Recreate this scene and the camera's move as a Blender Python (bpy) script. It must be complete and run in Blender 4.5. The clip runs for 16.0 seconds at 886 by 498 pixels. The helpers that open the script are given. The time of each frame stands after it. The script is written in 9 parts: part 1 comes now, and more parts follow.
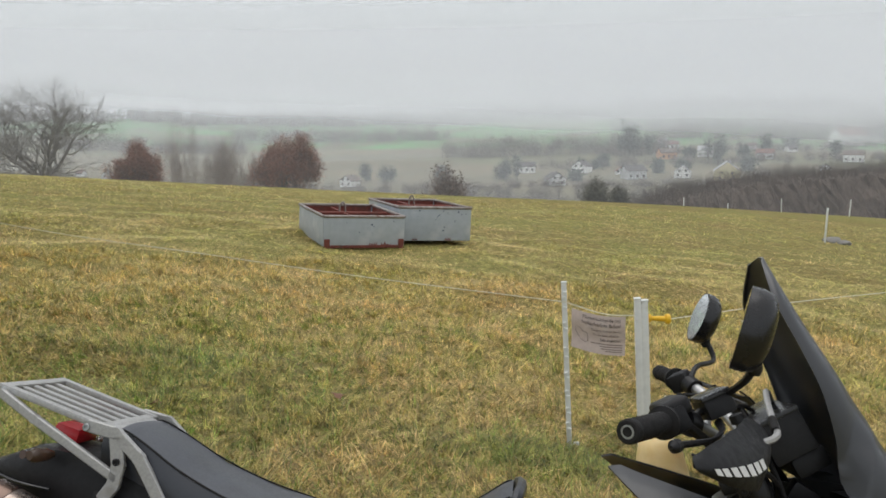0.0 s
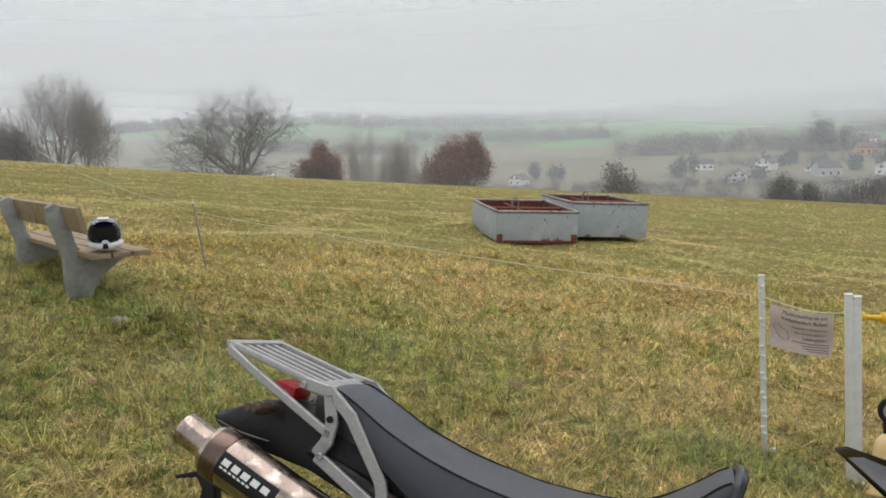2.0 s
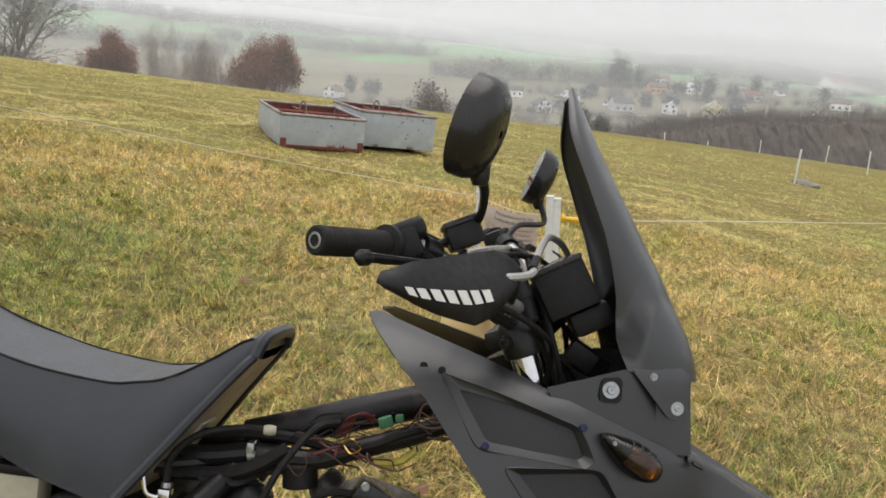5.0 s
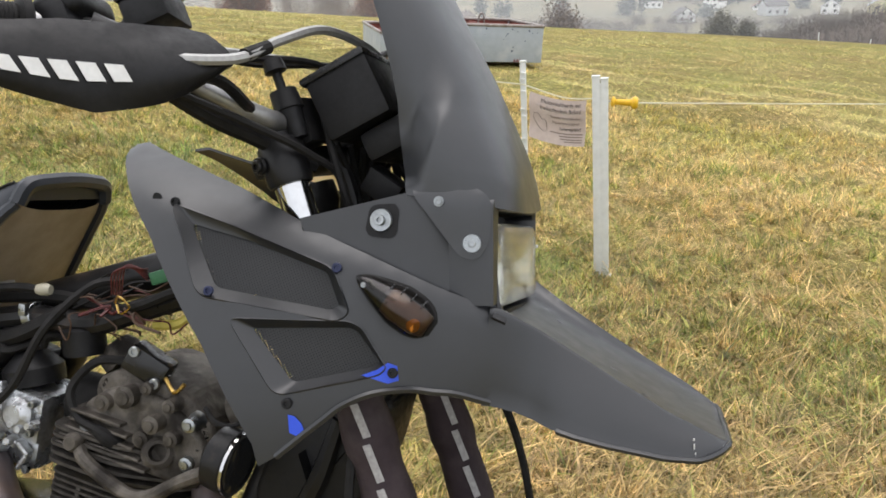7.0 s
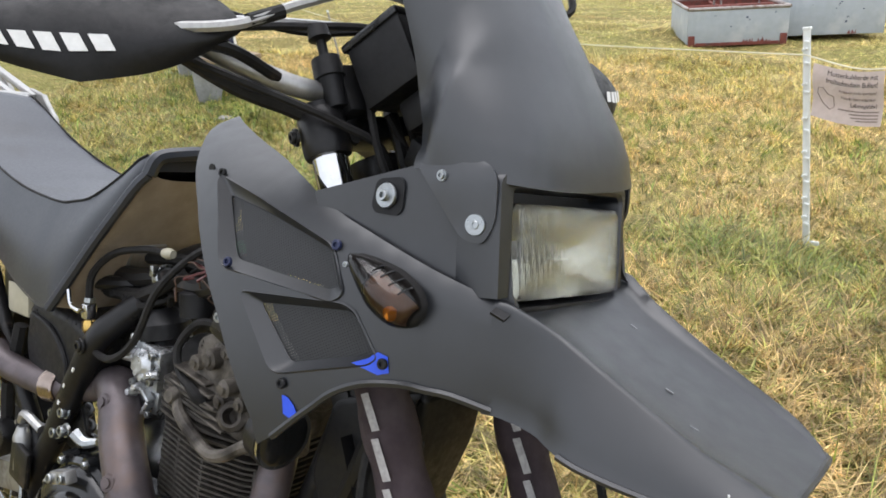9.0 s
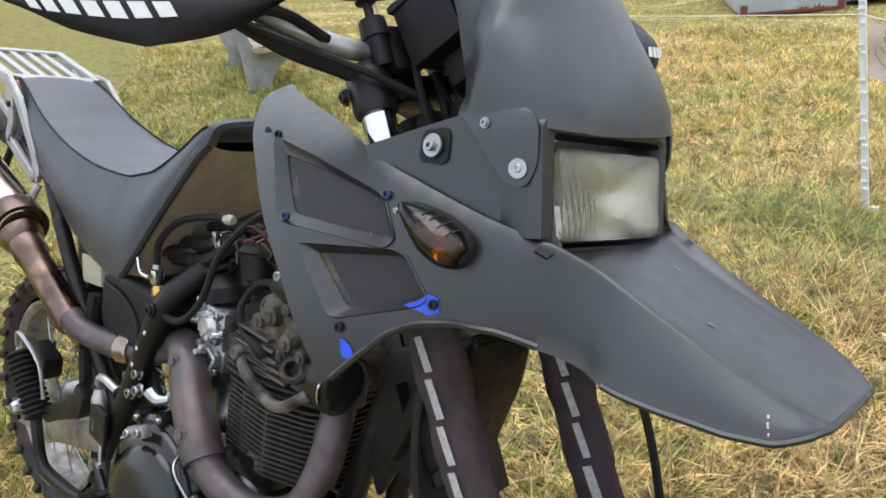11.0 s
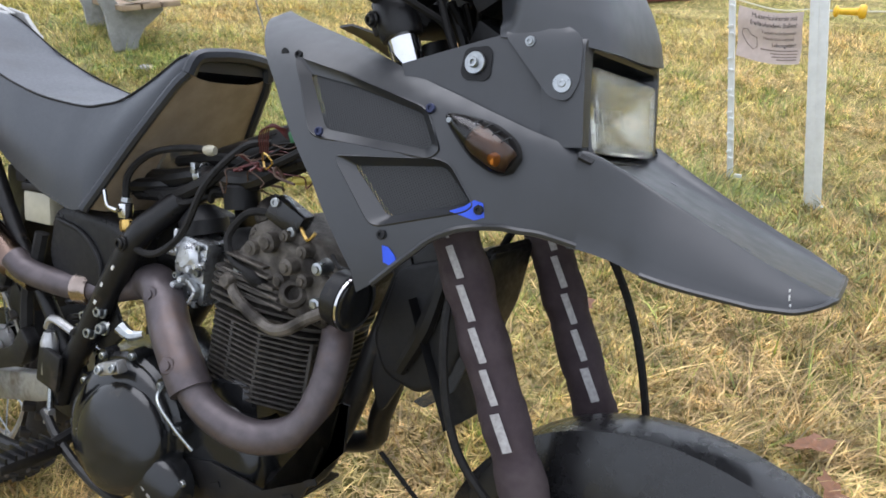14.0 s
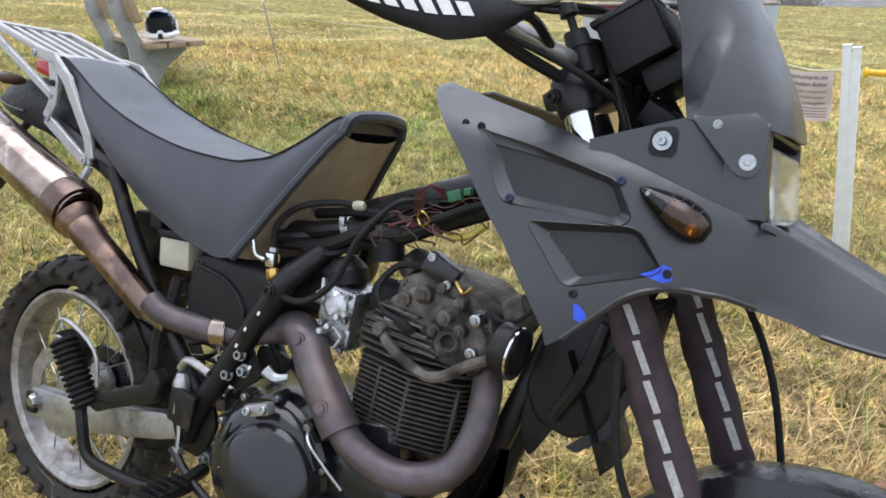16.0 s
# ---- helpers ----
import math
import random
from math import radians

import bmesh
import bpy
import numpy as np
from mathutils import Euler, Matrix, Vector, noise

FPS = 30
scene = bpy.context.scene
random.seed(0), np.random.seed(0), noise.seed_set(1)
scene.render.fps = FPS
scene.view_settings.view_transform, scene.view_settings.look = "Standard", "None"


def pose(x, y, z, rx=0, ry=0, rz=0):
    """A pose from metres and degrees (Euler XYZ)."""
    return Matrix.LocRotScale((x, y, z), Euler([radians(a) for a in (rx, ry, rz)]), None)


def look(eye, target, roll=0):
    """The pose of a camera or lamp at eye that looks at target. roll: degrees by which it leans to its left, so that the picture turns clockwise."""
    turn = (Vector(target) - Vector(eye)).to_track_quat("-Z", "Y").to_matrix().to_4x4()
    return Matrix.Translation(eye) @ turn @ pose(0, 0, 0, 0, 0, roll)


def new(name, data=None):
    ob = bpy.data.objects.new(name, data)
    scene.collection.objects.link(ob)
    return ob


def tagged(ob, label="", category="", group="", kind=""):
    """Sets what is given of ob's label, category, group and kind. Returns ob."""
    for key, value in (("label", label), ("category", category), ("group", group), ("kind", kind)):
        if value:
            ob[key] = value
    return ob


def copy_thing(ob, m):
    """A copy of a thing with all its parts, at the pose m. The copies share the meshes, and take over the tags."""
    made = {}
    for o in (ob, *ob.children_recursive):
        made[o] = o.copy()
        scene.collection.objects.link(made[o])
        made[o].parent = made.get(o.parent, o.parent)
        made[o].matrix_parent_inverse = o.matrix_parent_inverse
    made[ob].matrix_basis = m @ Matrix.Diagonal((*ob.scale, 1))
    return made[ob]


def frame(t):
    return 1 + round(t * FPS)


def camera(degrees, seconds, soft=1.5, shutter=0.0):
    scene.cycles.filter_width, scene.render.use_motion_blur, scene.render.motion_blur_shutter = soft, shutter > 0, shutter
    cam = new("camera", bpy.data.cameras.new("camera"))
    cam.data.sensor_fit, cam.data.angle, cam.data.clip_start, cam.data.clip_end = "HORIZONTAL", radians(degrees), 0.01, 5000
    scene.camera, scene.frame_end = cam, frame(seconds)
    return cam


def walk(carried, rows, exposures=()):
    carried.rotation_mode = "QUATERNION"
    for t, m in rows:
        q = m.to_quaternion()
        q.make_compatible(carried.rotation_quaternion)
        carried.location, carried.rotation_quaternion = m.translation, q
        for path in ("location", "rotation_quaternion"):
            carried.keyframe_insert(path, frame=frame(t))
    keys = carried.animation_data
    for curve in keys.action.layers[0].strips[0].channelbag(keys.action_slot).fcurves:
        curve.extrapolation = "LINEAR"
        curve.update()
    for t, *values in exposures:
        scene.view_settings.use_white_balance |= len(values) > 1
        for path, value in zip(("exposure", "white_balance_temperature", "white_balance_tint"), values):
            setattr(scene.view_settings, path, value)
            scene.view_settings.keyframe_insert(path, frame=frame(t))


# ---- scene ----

# ---- camera and its way ----
cam = camera(60.5, 16.0, soft=1.7)
PATH = [
    (0, (0.113, 0.285, 1.808), (-0.153, 2.246, 1.523), -0.5),
    (0.5, (0.122, 0.257, 1.806), (-0.226, 2.205, 1.517), 0.3),
    (1, (0.113, 0.245, 1.781), (-0.34, 2.17, 1.488), 0.8),
    (1.5, (0.072, 0.264, 1.765), (-0.532, 2.148, 1.473), -0.8),
    (2, (0.026, 0.291, 1.743), (-0.666, 2.147, 1.462), -1.4),
    (2.5, (-0.008, 0.3, 1.731), (-0.708, 2.148, 1.423), -0.6),
    (3, (-0.022, 0.328, 1.715), (-0.679, 2.182, 1.349), -1.1),
    (3.5, (-0.021, 0.387, 1.663), (-0.59, 2.248, 1.201), -1.8),
    (4, (0.087, 0.428, 1.635), (-0.249, 2.336, 1.138), -0.3),
    (4.3, (0.255, 0.435, 1.616), (-0.075, 2.352, 1.151), 0.9),
    (4.5, (0.317, 0.45, 1.616), (0.051, 2.375, 1.145), 2.6),
    (5, (0.476, 0.508, 1.607), (0.277, 2.437, 1.118), 4.0),
    (5.2, (0.52, 0.565, 1.576), (0.372, 2.501, 1.093), 4.1),
    (7.3, (0.963, 0.898, 1.38), (0.354, 2.672, 0.684), -1.6),
    (7.5, (0.972, 0.961, 1.365), (0.316, 2.718, 0.671), -1.9),
    (8, (0.988, 1.066, 1.346), (0.111, 2.735, 0.681), -3.8),
    (8.5, (1.104, 1.079, 1.337), (-0.012, 2.615, 0.707), -4.9),
    (9, (1.166, 1.054, 1.341), (-0.075, 2.475, 0.677), -6.3),
    (9.5, (1.178, 1.053, 1.329), (-0.15, 2.378, 0.636), -8.8),
    (9.7, (1.187, 1.047, 1.328), (-0.163, 2.349, 0.633), -9.2),
    (11.8, (1.211, 1.001, 1.304), (-0.091, 2.36, 0.626), -9.6),
    (12, (1.218, 0.995, 1.303), (-0.061, 2.371, 0.617), -9.6),
    (12.5, (1.194, 0.978, 1.309), (-0.004, 2.411, 0.592), -8.6),
    (13, (1.143, 0.934, 1.288), (0.017, 2.412, 0.548), -7.7),
    (13.5, (1.115, 0.877, 1.289), (0.048, 2.381, 0.513), -7.0),
    (14, (1.084, 0.821, 1.287), (0.049, 2.346, 0.509), -5.2),
    (14.5, (1.077, 0.761, 1.31), (0.006, 2.266, 0.543), -4.9),
    (15, (1.114, 0.671, 1.342), (0.003, 2.171, 0.625), -5.4),
    (15.5, (1.054, 0.621, 1.353), (-0.015, 2.164, 0.663), -5.0),
    (16, (0.905, 0.629, 1.364), (-0.111, 2.207, 0.672), -3.6),
]
walk(cam, [(t, look(eye, target, roll)) for t, eye, target, roll in PATH],
     exposures=[(0.0, -0.10, 6400, 11), (3.0, -0.03, 6450, 12), (4.0, 0.13, 6650, 14), (5.2, 0.26, 6700, 13), (7.3, 0.64, 6400, 14), (9.0, 0.78, 6200, 14), (12.0, 0.78, 5950, 14), (16.0, 0.79, 5850, 15)])

# ---- overcast sky and a wide, weak sun behind the cloud ----
SUN_EL, SUN_AZ = radians(78), radians(200)
world = bpy.data.worlds.new("overcast")
scene.world = world
world.use_nodes = True
wn, wl = world.node_tree.nodes, world.node_tree.links
wn.clear()
w_out = wn.new("ShaderNodeOutputWorld")
w_bg = wn.new("ShaderNodeBackground")
w_sky = wn.new("ShaderNodeTexSky")
w_sky.sky_type = "NISHITA"
w_sky.sun_disc = False
w_sky.sun_elevation, w_sky.sun_rotation = SUN_EL, SUN_AZ
w_grey = wn.new("ShaderNodeHueSaturation")
w_grey.inputs["Saturation"].default_value = 0.25
w_grey.inputs["Value"].default_value = 0.03
w_tc = wn.new("ShaderNodeTexCoord")
w_sep = wn.new("ShaderNodeSeparateXYZ")
w_ramp = wn.new("ShaderNodeValToRGB")
for stop, tone in ((0.46, (0.66, 0.686, 0.694)), (0.56, (0.82, 0.855, 0.87)), (0.68, (0.94, 0.99, 1.02)), (1.0, (1.22, 1.32, 1.46))):
    el = w_ramp.color_ramp.elements.new(stop)
    el.color = (*tone, 1)
w_ramp.color_ramp.elements.remove(w_ramp.color_ramp.elements[0])
w_ramp.color_ramp.elements.remove(w_ramp.color_ramp.elements[-1])
w_add = wn.new("ShaderNodeMath")
w_add.operation = "MULTIPLY_ADD"
w_add.inputs[1].default_value = 0.5
w_add.inputs[2].default_value = 0.5
w_noise = wn.new("ShaderNodeTexNoise")
w_noise.inputs["Scale"].default_value = 2.2
w_noise.inputs["Detail"].default_value = 3.0
w_nmix = wn.new("ShaderNodeMix")
w_nmix.data_type = "RGBA"
w_nmix.blend_type = "MULTIPLY"
w_nmix.inputs["Factor"].default_value = 0.10
w_mix = wn.new("ShaderNodeMix")
w_mix.data_type = "RGBA"
w_mix.inputs["Factor"].default_value = 0.9
wl.new(w_tc.outputs["Generated"], w_sep.inputs[0])
wl.new(w_tc.outputs["Generated"], w_noise.inputs["Vector"])
wl.new(w_sep.outputs["Z"], w_add.inputs[0])
wl.new(w_add.outputs[0], w_ramp.inputs[0])
wl.new(w_sky.outputs[0], w_grey.inputs["Color"])
wl.new(w_grey.outputs[0], w_mix.inputs["A"])
wl.new(w_ramp.outputs[0], w_nmix.inputs["A"])
wl.new(w_noise.outputs["Fac"], w_nmix.inputs["B"])
wl.new(w_nmix.outputs["Result"], w_mix.inputs["B"])
wl.new(w_mix.outputs["Result"], w_bg.inputs["Color"])
wl.new(w_bg.outputs[0], w_out.inputs["Surface"])
w_bg.inputs["Strength"].default_value = 1.03

sun = new("sun", bpy.data.lights.new("sun", "SUN"))
sun.data.energy, sun.data.angle, sun.data.color = 1.45, radians(60), (1.0, 0.97, 0.93)
sun.matrix_world = pose(0, 0, 30, 90 - math.degrees(SUN_EL), 0, 205)

# ---- materials ----
def nodes_of(name):
    m = bpy.data.materials.new(name)
    m.use_nodes = True
    nt = m.node_tree
    return m, nt.nodes, nt.links, nt.nodes["Principled BSDF"]


def mixed(nt_nodes, links, fac, a, b):
    n = nt_nodes.new("ShaderNodeMix")
    n.data_type = "RGBA"
    for key, v in (("Factor", fac), ("A", a), ("B", b)):
        if isinstance(v, (int, float)):
            n.inputs[key].default_value = v
        elif isinstance(v, (tuple, list)):
            n.inputs[key].default_value = (*v[:3], 1)
        else:
            links.new(v, n.inputs[key])
    return n.outputs["Result"]


def noised(nt_nodes, links, vec, scale, lo, hi, detail=4.0, rough=0.6):
    n = nt_nodes.new("ShaderNodeTexNoise")
    n.inputs["Scale"].default_value = scale
    n.inputs["Detail"].default_value = detail
    n.inputs["Roughness"].default_value = rough
    links.new(vec, n.inputs["Vector"])
    r = nt_nodes.new("ShaderNodeMapRange")
    r.inputs["From Min"].default_value, r.inputs["From Max"].default_value = lo, hi
    links.new(n.outputs["Fac"], r.inputs["Value"])
    return r.outputs["Result"]


def surf(name, c1, c2, scale=30.0, rough=0.5, metal=0.0, bump=0.15, bscale=None, stain=None, sscale=6.0, slo=0.55, shi=0.7,
         rvar=0.12, world_space=False, coat=0.0, spec=0.5, dist=0.002):
    """A surface of two tones with fine grain, broader stains, uneven gloss and a fine relief."""
    m, n, l, b = nodes_of(name)
    if world_space:
        vec = n.new("ShaderNodeNewGeometry").outputs["Position"]
    else:
        vec = n.new("ShaderNodeTexCoord").outputs["Object"]
    f = noised(n, l, vec, scale, 0.35, 0.65)
    col = mixed(n, l, f, c1, c2)
    if stain:
        col = mixed(n, l, noised(n, l, vec, sscale, slo, shi), col, stain)
    l.new(col, b.inputs["Base Color"])
    r = n.new("ShaderNodeMapRange")
    r.inputs["To Min"].default_value, r.inputs["To Max"].default_value = max(0.02, rough - rvar), min(1, rough + rvar)
    l.new(noised(n, l, vec, scale * 0.37 + 3, 0.3, 0.7), r.inputs["Value"])
    l.new(r.outputs["Result"], b.inputs["Roughness"])
    b.inputs["Metallic"].default_value = metal
    b.inputs["Specular IOR Level"].default_value = spec
    b.inputs["Coat Weight"].default_value = coat
    b.inputs["Coat Roughness"].default_value = 0.15
    if bump:
        bn = n.new("ShaderNodeBump")
        bn.inputs["Strength"].default_value = bump
        bn.inputs["Distance"].default_value = dist
        l.new(noised(n, l, vec, bscale or scale * 2.5, 0.2, 0.8, 5.0, 0.7), bn.inputs["Height"])
        l.new(bn.outputs[0], b.inputs["Normal"])
    return m


M = {}
M["plastic"] = surf("black_fairing_plastic", (0.0108, 0.0122, 0.0152), (0.0124, 0.0138, 0.0170), 90, 0.38, bump=0.03, bscale=900, dist=0.0003, stain=(0.0155, 0.0170, 0.0202), sscale=5, slo=0.5, shi=0.75, spec=0.78, rvar=0.05)
M["plastic_smooth"] = surf("smooth_black_screen_plastic", (0.0170, 0.0190, 0.0234), (0.0190, 0.0210, 0.0255), 90, 0.35, bump=0.02, bscale=900, dist=0.0003, stain=(0.0230, 0.0252, 0.0295), sscale=4, slo=0.5, shi=0.75, spec=0.85, rvar=0.04)
M["plastic_dark"] = surf("black_moulded_plastic", (0.006, 0.006, 0.007), (0.009, 0.009, 0.010), 200, 0.5, bump=0.2, bscale=700, dist=0.0006, spec=0.3)
M["gloss_black"] = surf("smooth_black_plastic", (0.010, 0.010, 0.011), (0.014, 0.014, 0.015), 60, 0.26, bump=0.02)
M["rubber"] = surf("black_rubber", (0.007, 0.007, 0.007), (0.013, 0.012, 0.012), 90, 0.72, bump=0.25, dist=0.001, spec=0.3)
M["tyre"] = surf("muddy_tyre_rubber", (0.014, 0.013, 0.012), (0.030, 0.026, 0.022), 40, 0.85, bump=0.4, stain=(0.075, 0.055, 0.035), sscale=9, slo=0.52, shi=0.75)
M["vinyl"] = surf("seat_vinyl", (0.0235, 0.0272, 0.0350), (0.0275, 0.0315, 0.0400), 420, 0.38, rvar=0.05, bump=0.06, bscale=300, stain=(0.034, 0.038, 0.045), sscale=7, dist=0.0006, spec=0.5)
# same vinyl made paler: sky light on the seat top is put into the colour
M["vinyl_top"] = surf("seat_vinyl_skylit_top", (0.050, 0.055, 0.066), (0.060, 0.065, 0.077), 420, 0.46, rvar=0.05, bump=0.06, bscale=300, stain=(0.042, 0.045, 0.050), sscale=6, dist=0.0006)
M["seatpan"] = surf("bare_beige_seat_pan", (0.34, 0.28, 0.21), (0.26, 0.21, 0.155), 20, 0.55, bump=0.2, stain=(0.13, 0.10, 0.07), sscale=8, slo=0.6, shi=0.8)
M["frame"] = surf("black_frame_paint", (0.007, 0.007, 0.008), (0.012, 0.0115, 0.0115), 50, 0.38, bump=0.15, stain=(0.06, 0.045, 0.035), sscale=14, slo=0.6, shi=0.75, spec=0.3)
M["alloy"] = surf("silver_powder_coat", (0.34, 0.34, 0.335), (0.42, 0.42, 0.41), 160, 0.5, metal=0.55, bump=0.12, stain=(0.24, 0.235, 0.22), sscale=10)
M["chrome"] = surf("chrome", (0.70, 0.71, 0.72), (0.62, 0.62, 0.63), 40, 0.12, metal=1.0, bump=0.02)
M["zinc"] = surf("zinc_bolt", (0.42, 0.44, 0.45), (0.32, 0.34, 0.35), 120, 0.34, metal=1.0, bump=0.1)
M["alu"] = surf("dull_aluminium", (0.46, 0.46, 0.46), (0.36, 0.36, 0.355), 60, 0.42, metal=0.85, bump=0.1, stain=(0.2, 0.18, 0.15), sscale=12)
M["engine"] = surf("grimy_engine_casting", (0.070, 0.061, 0.051), (0.150, 0.134, 0.114), 38, 0.58, metal=0.3, bump=0.6, stain=(0.020, 0.016, 0.013), sscale=17, slo=0.46, shi=0.64, dist=0.003)
M["fins"] = surf("dark_cylinder_fins", (0.040, 0.036, 0.032), (0.075, 0.068, 0.060), 60, 0.58, metal=0.3, bump=0.4, stain=(0.020, 0.018, 0.016), sscale=15, slo=0.52, shi=0.7)
M["case"] = surf("black_engine_cover", (0.0085, 0.0090, 0.0100), (0.0125, 0.0130, 0.0140), 35, 0.15, rvar=0.06, spec=0.50, bump=0.10, stain=(0.030, 0.027, 0.023), sscale=18, slo=0.60, shi=0.80)
M["pipe"] = surf("weathered_exhaust_steel", (0.078, 0.066, 0.071), (0.120, 0.102, 0.107), 26, 0.46, metal=0.55, bump=0.15, stain=(0.13, 0.092, 0.078), sscale=9, slo=0.55, shi=0.75)
M["muffler"] = surf("heat_stained_silencer_steel", (0.42, 0.345, 0.30), (0.20, 0.160, 0.138), 9, 0.24, metal=1.0, bump=0.05, stain=(0.60, 0.52, 0.46), sscale=13, slo=0.55, shi=0.68)
M["muffler_edge"] = surf("dark_heat_stained_steel", (0.19, 0.135, 0.11), (0.11, 0.08, 0.07), 14, 0.32, metal=1.0, bump=0.05, stain=(0.38, 0.26, 0.19), sscale=9)
M["white"] = surf("white_print", (0.72, 0.72, 0.71), (0.64, 0.64, 0.63), 120, 0.5, bump=0.1)
M["greyprint"] = surf("worn_grey_print", (0.42, 0.41, 0.41), (0.28, 0.27, 0.27), 150, 0.6, bump=0.1)
M["sleeve"] = surf("faded_neoprene_sleeve", (0.040, 0.029, 0.034), (0.060, 0.045, 0.050), 30, 0.86, bump=0.6, bscale=500, stain=(0.085, 0.070, 0.070), sscale=7, dist=0.001, spec=0.3)
M["scuffed"] = surf("pale_scuff", (0.30, 0.30, 0.31), (0.16, 0.16, 0.17), 300, 0.6, bump=0.1)
M["blue"] = surf("blue_tape", (0.02, 0.07, 0.62), (0.03, 0.09, 0.68), 60, 0.45, bump=0.05)
M["bluebolt"] = surf("blue_anodised_bolt", (0.016, 0.022, 0.06), (0.02, 0.027, 0.08), 60, 0.35, metal=0.3, bump=0.05)
M["brass"] = surf("brass", (0.62, 0.42, 0.13), (0.50, 0.33, 0.10), 70, 0.3, metal=1.0, bump=0.05)
M["amber"] = surf("amber_reflector", (0.45, 0.13, 0.015), (0.55, 0.19, 0.02), 30, 0.2, bump=0.05)
M["red"] = surf("red_tail_lens", (0.42, 0.015, 0.02), (0.5, 0.02, 0.03), 40, 0.18, bump=0.02)
M["yellow"] = surf("yellow_insulator_plastic", (0.72, 0.42, 0.015), (0.80, 0.48, 0.02), 40, 0.38, bump=0.05)
M["canister"] = surf("yellowed_translucent_canister", (0.72, 0.55, 0.27), (0.62, 0.45, 0.19), 12, 0.38, bump=0.08, stain=(0.55, 0.33, 0.10), sscale=5)
M["canister"].node_tree.nodes["Principled BSDF"].inputs["Subsurface Weight"].default_value = 0.25
M["canister"].node_tree.nodes["Principled BSDF"].inputs["Subsurface Radius"].default_value = (0.03, 0.02, 0.01)
M["fuel"] = surf("brown_liquid", (0.38, 0.17, 0.04), (0.45, 0.22, 0.06), 14, 0.3, bump=0.0)
M["wire_red"] = surf("red_wire", (0.115, 0.020, 0.020), (0.07, 0.016, 0.016), 80, 0.5)
M["wire_green"] = surf("green_connector", (0.02, 0.12, 0.05), (0.03, 0.15, 0.06), 80, 0.5)
M["wire_brown"] = surf("brown_wire", (0.085, 0.042, 0.022), (0.05, 0.028, 0.018), 80, 0.55)
M["wire_yellow"] = surf("yellow_sleeve", (0.5, 0.42, 0.08), (0.42, 0.36, 0.07), 80, 0.55)
M["postwhite"] = surf("white_post_plastic", (0.76, 0.78, 0.76), (0.68, 0.70, 0.68), 25, 0.5, bump=0.1, stain=(0.48, 0.47, 0.40), sscale=9, slo=0.6, shi=0.8)
M["paper"] = surf("weathered_printed_sheet", (0.60, 0.50, 0.46), (0.54, 0.45, 0.41), 30, 0.55, bump=0.15, stain=(0.64, 0.57, 0.53), sscale=8)
M["ink"] = surf("faded_ink", (0.10, 0.085, 0.085), (0.13, 0.11, 0.11), 60, 0.7)
M["ink_pale"] = surf("pale_faded_ink", (0.24, 0.19, 0.17), (0.27, 0.215, 0.19), 60, 0.7)
M["trough"] = surf("faded_pale_blue_steel", (0.41, 0.45, 0.49), (0.365, 0.405, 0.44), 6, 0.5, metal=0.05, bump=0.12, stain=(0.48, 0.51, 0.53), sscale=2.2)
M["rust"] = surf("red_rusty_primer", (0.14, 0.035, 0.026), (0.20, 0.055, 0.038), 12, 0.7, bump=0.3, stain=(0.09, 0.04, 0.03), sscale=5)
M["rim_steel"] = surf("worn_steel_rim", (0.22, 0.19, 0.17), (0.34, 0.31, 0.29), 9, 0.5, metal=0.5, bump=0.2, stain=(0.12, 0.055, 0.035), sscale=6)
M["chip"] = surf("dark_paint_chip", (0.045, 0.07, 0.13), (0.06, 0.07, 0.10), 40, 0.7)
M["concrete"] = surf("weathered_concrete", (0.27, 0.275, 0.265), (0.33, 0.335, 0.325), 26, 0.85, bump=0.4, stain=(0.20, 0.205, 0.19), sscale=4, dist=0.004)
M["wood"] = surf("weathered_plank", (0.33, 0.25, 0.16), (0.24, 0.175, 0.11), 9, 0.7, bump=0.3, stain=(0.15, 0.11, 0.075), sscale=4)
M["wood_end"] = surf("dark_wet_wood_end", (0.06, 0.042, 0.03), (0.09, 0.065, 0.045), 18, 0.7, bump=0.3)
M["rod"] = surf("galvanised_rod", (0.30, 0.29, 0.27), (0.22, 0.21, 0.20), 30, 0.55, metal=0.5, bump=0.1)
M["cord"] = surf("fence_cord", (0.74, 0.72, 0.58), (0.66, 0.63, 0.48), 200, 0.7)
M["bark"] = surf("wet_dark_bark", (0.085, 0.075, 0.065), (0.125, 0.11, 0.096), 8, 0.9, bump=0.4, dist=0.02)
M["bark_grey"] = surf("grey_lichened_bark", (0.15, 0.14, 0.125), (0.20, 0.185, 0.165), 8, 0.9, bump=0.4, dist=0.02)
M["bark_pale"] = surf("birch_bark", (0.28, 0.24, 0.22), (0.18, 0.15, 0.135), 4, 0.85, bump=0.3, dist=0.02)
M["stone"] = surf("grey_stone", (0.26, 0.25, 0.23), (0.19, 0.18, 0.165), 14, 0.85, bump=0.5, dist=0.01)


def leafy(name, a, b, c):
    """Leaves that differ one from the next."""
    m, n, l, bs = nodes_of(name)
    g = n.new("ShaderNodeNewGeometry")
    r = n.new("ShaderNodeValToRGB")
    r.color_ramp.elements[0].color, r.color_ramp.elements[1].color = (*a, 1), (*c, 1)
    r.color_ramp.elements.new(0.5).color = (*b, 1)
    l.new(g.outputs["Random Per Island"], r.inputs[0])
    l.new(r.outputs[0], bs.inputs["Base Color"])
    bs.inputs["Roughness"].default_value = 0.75
    return m


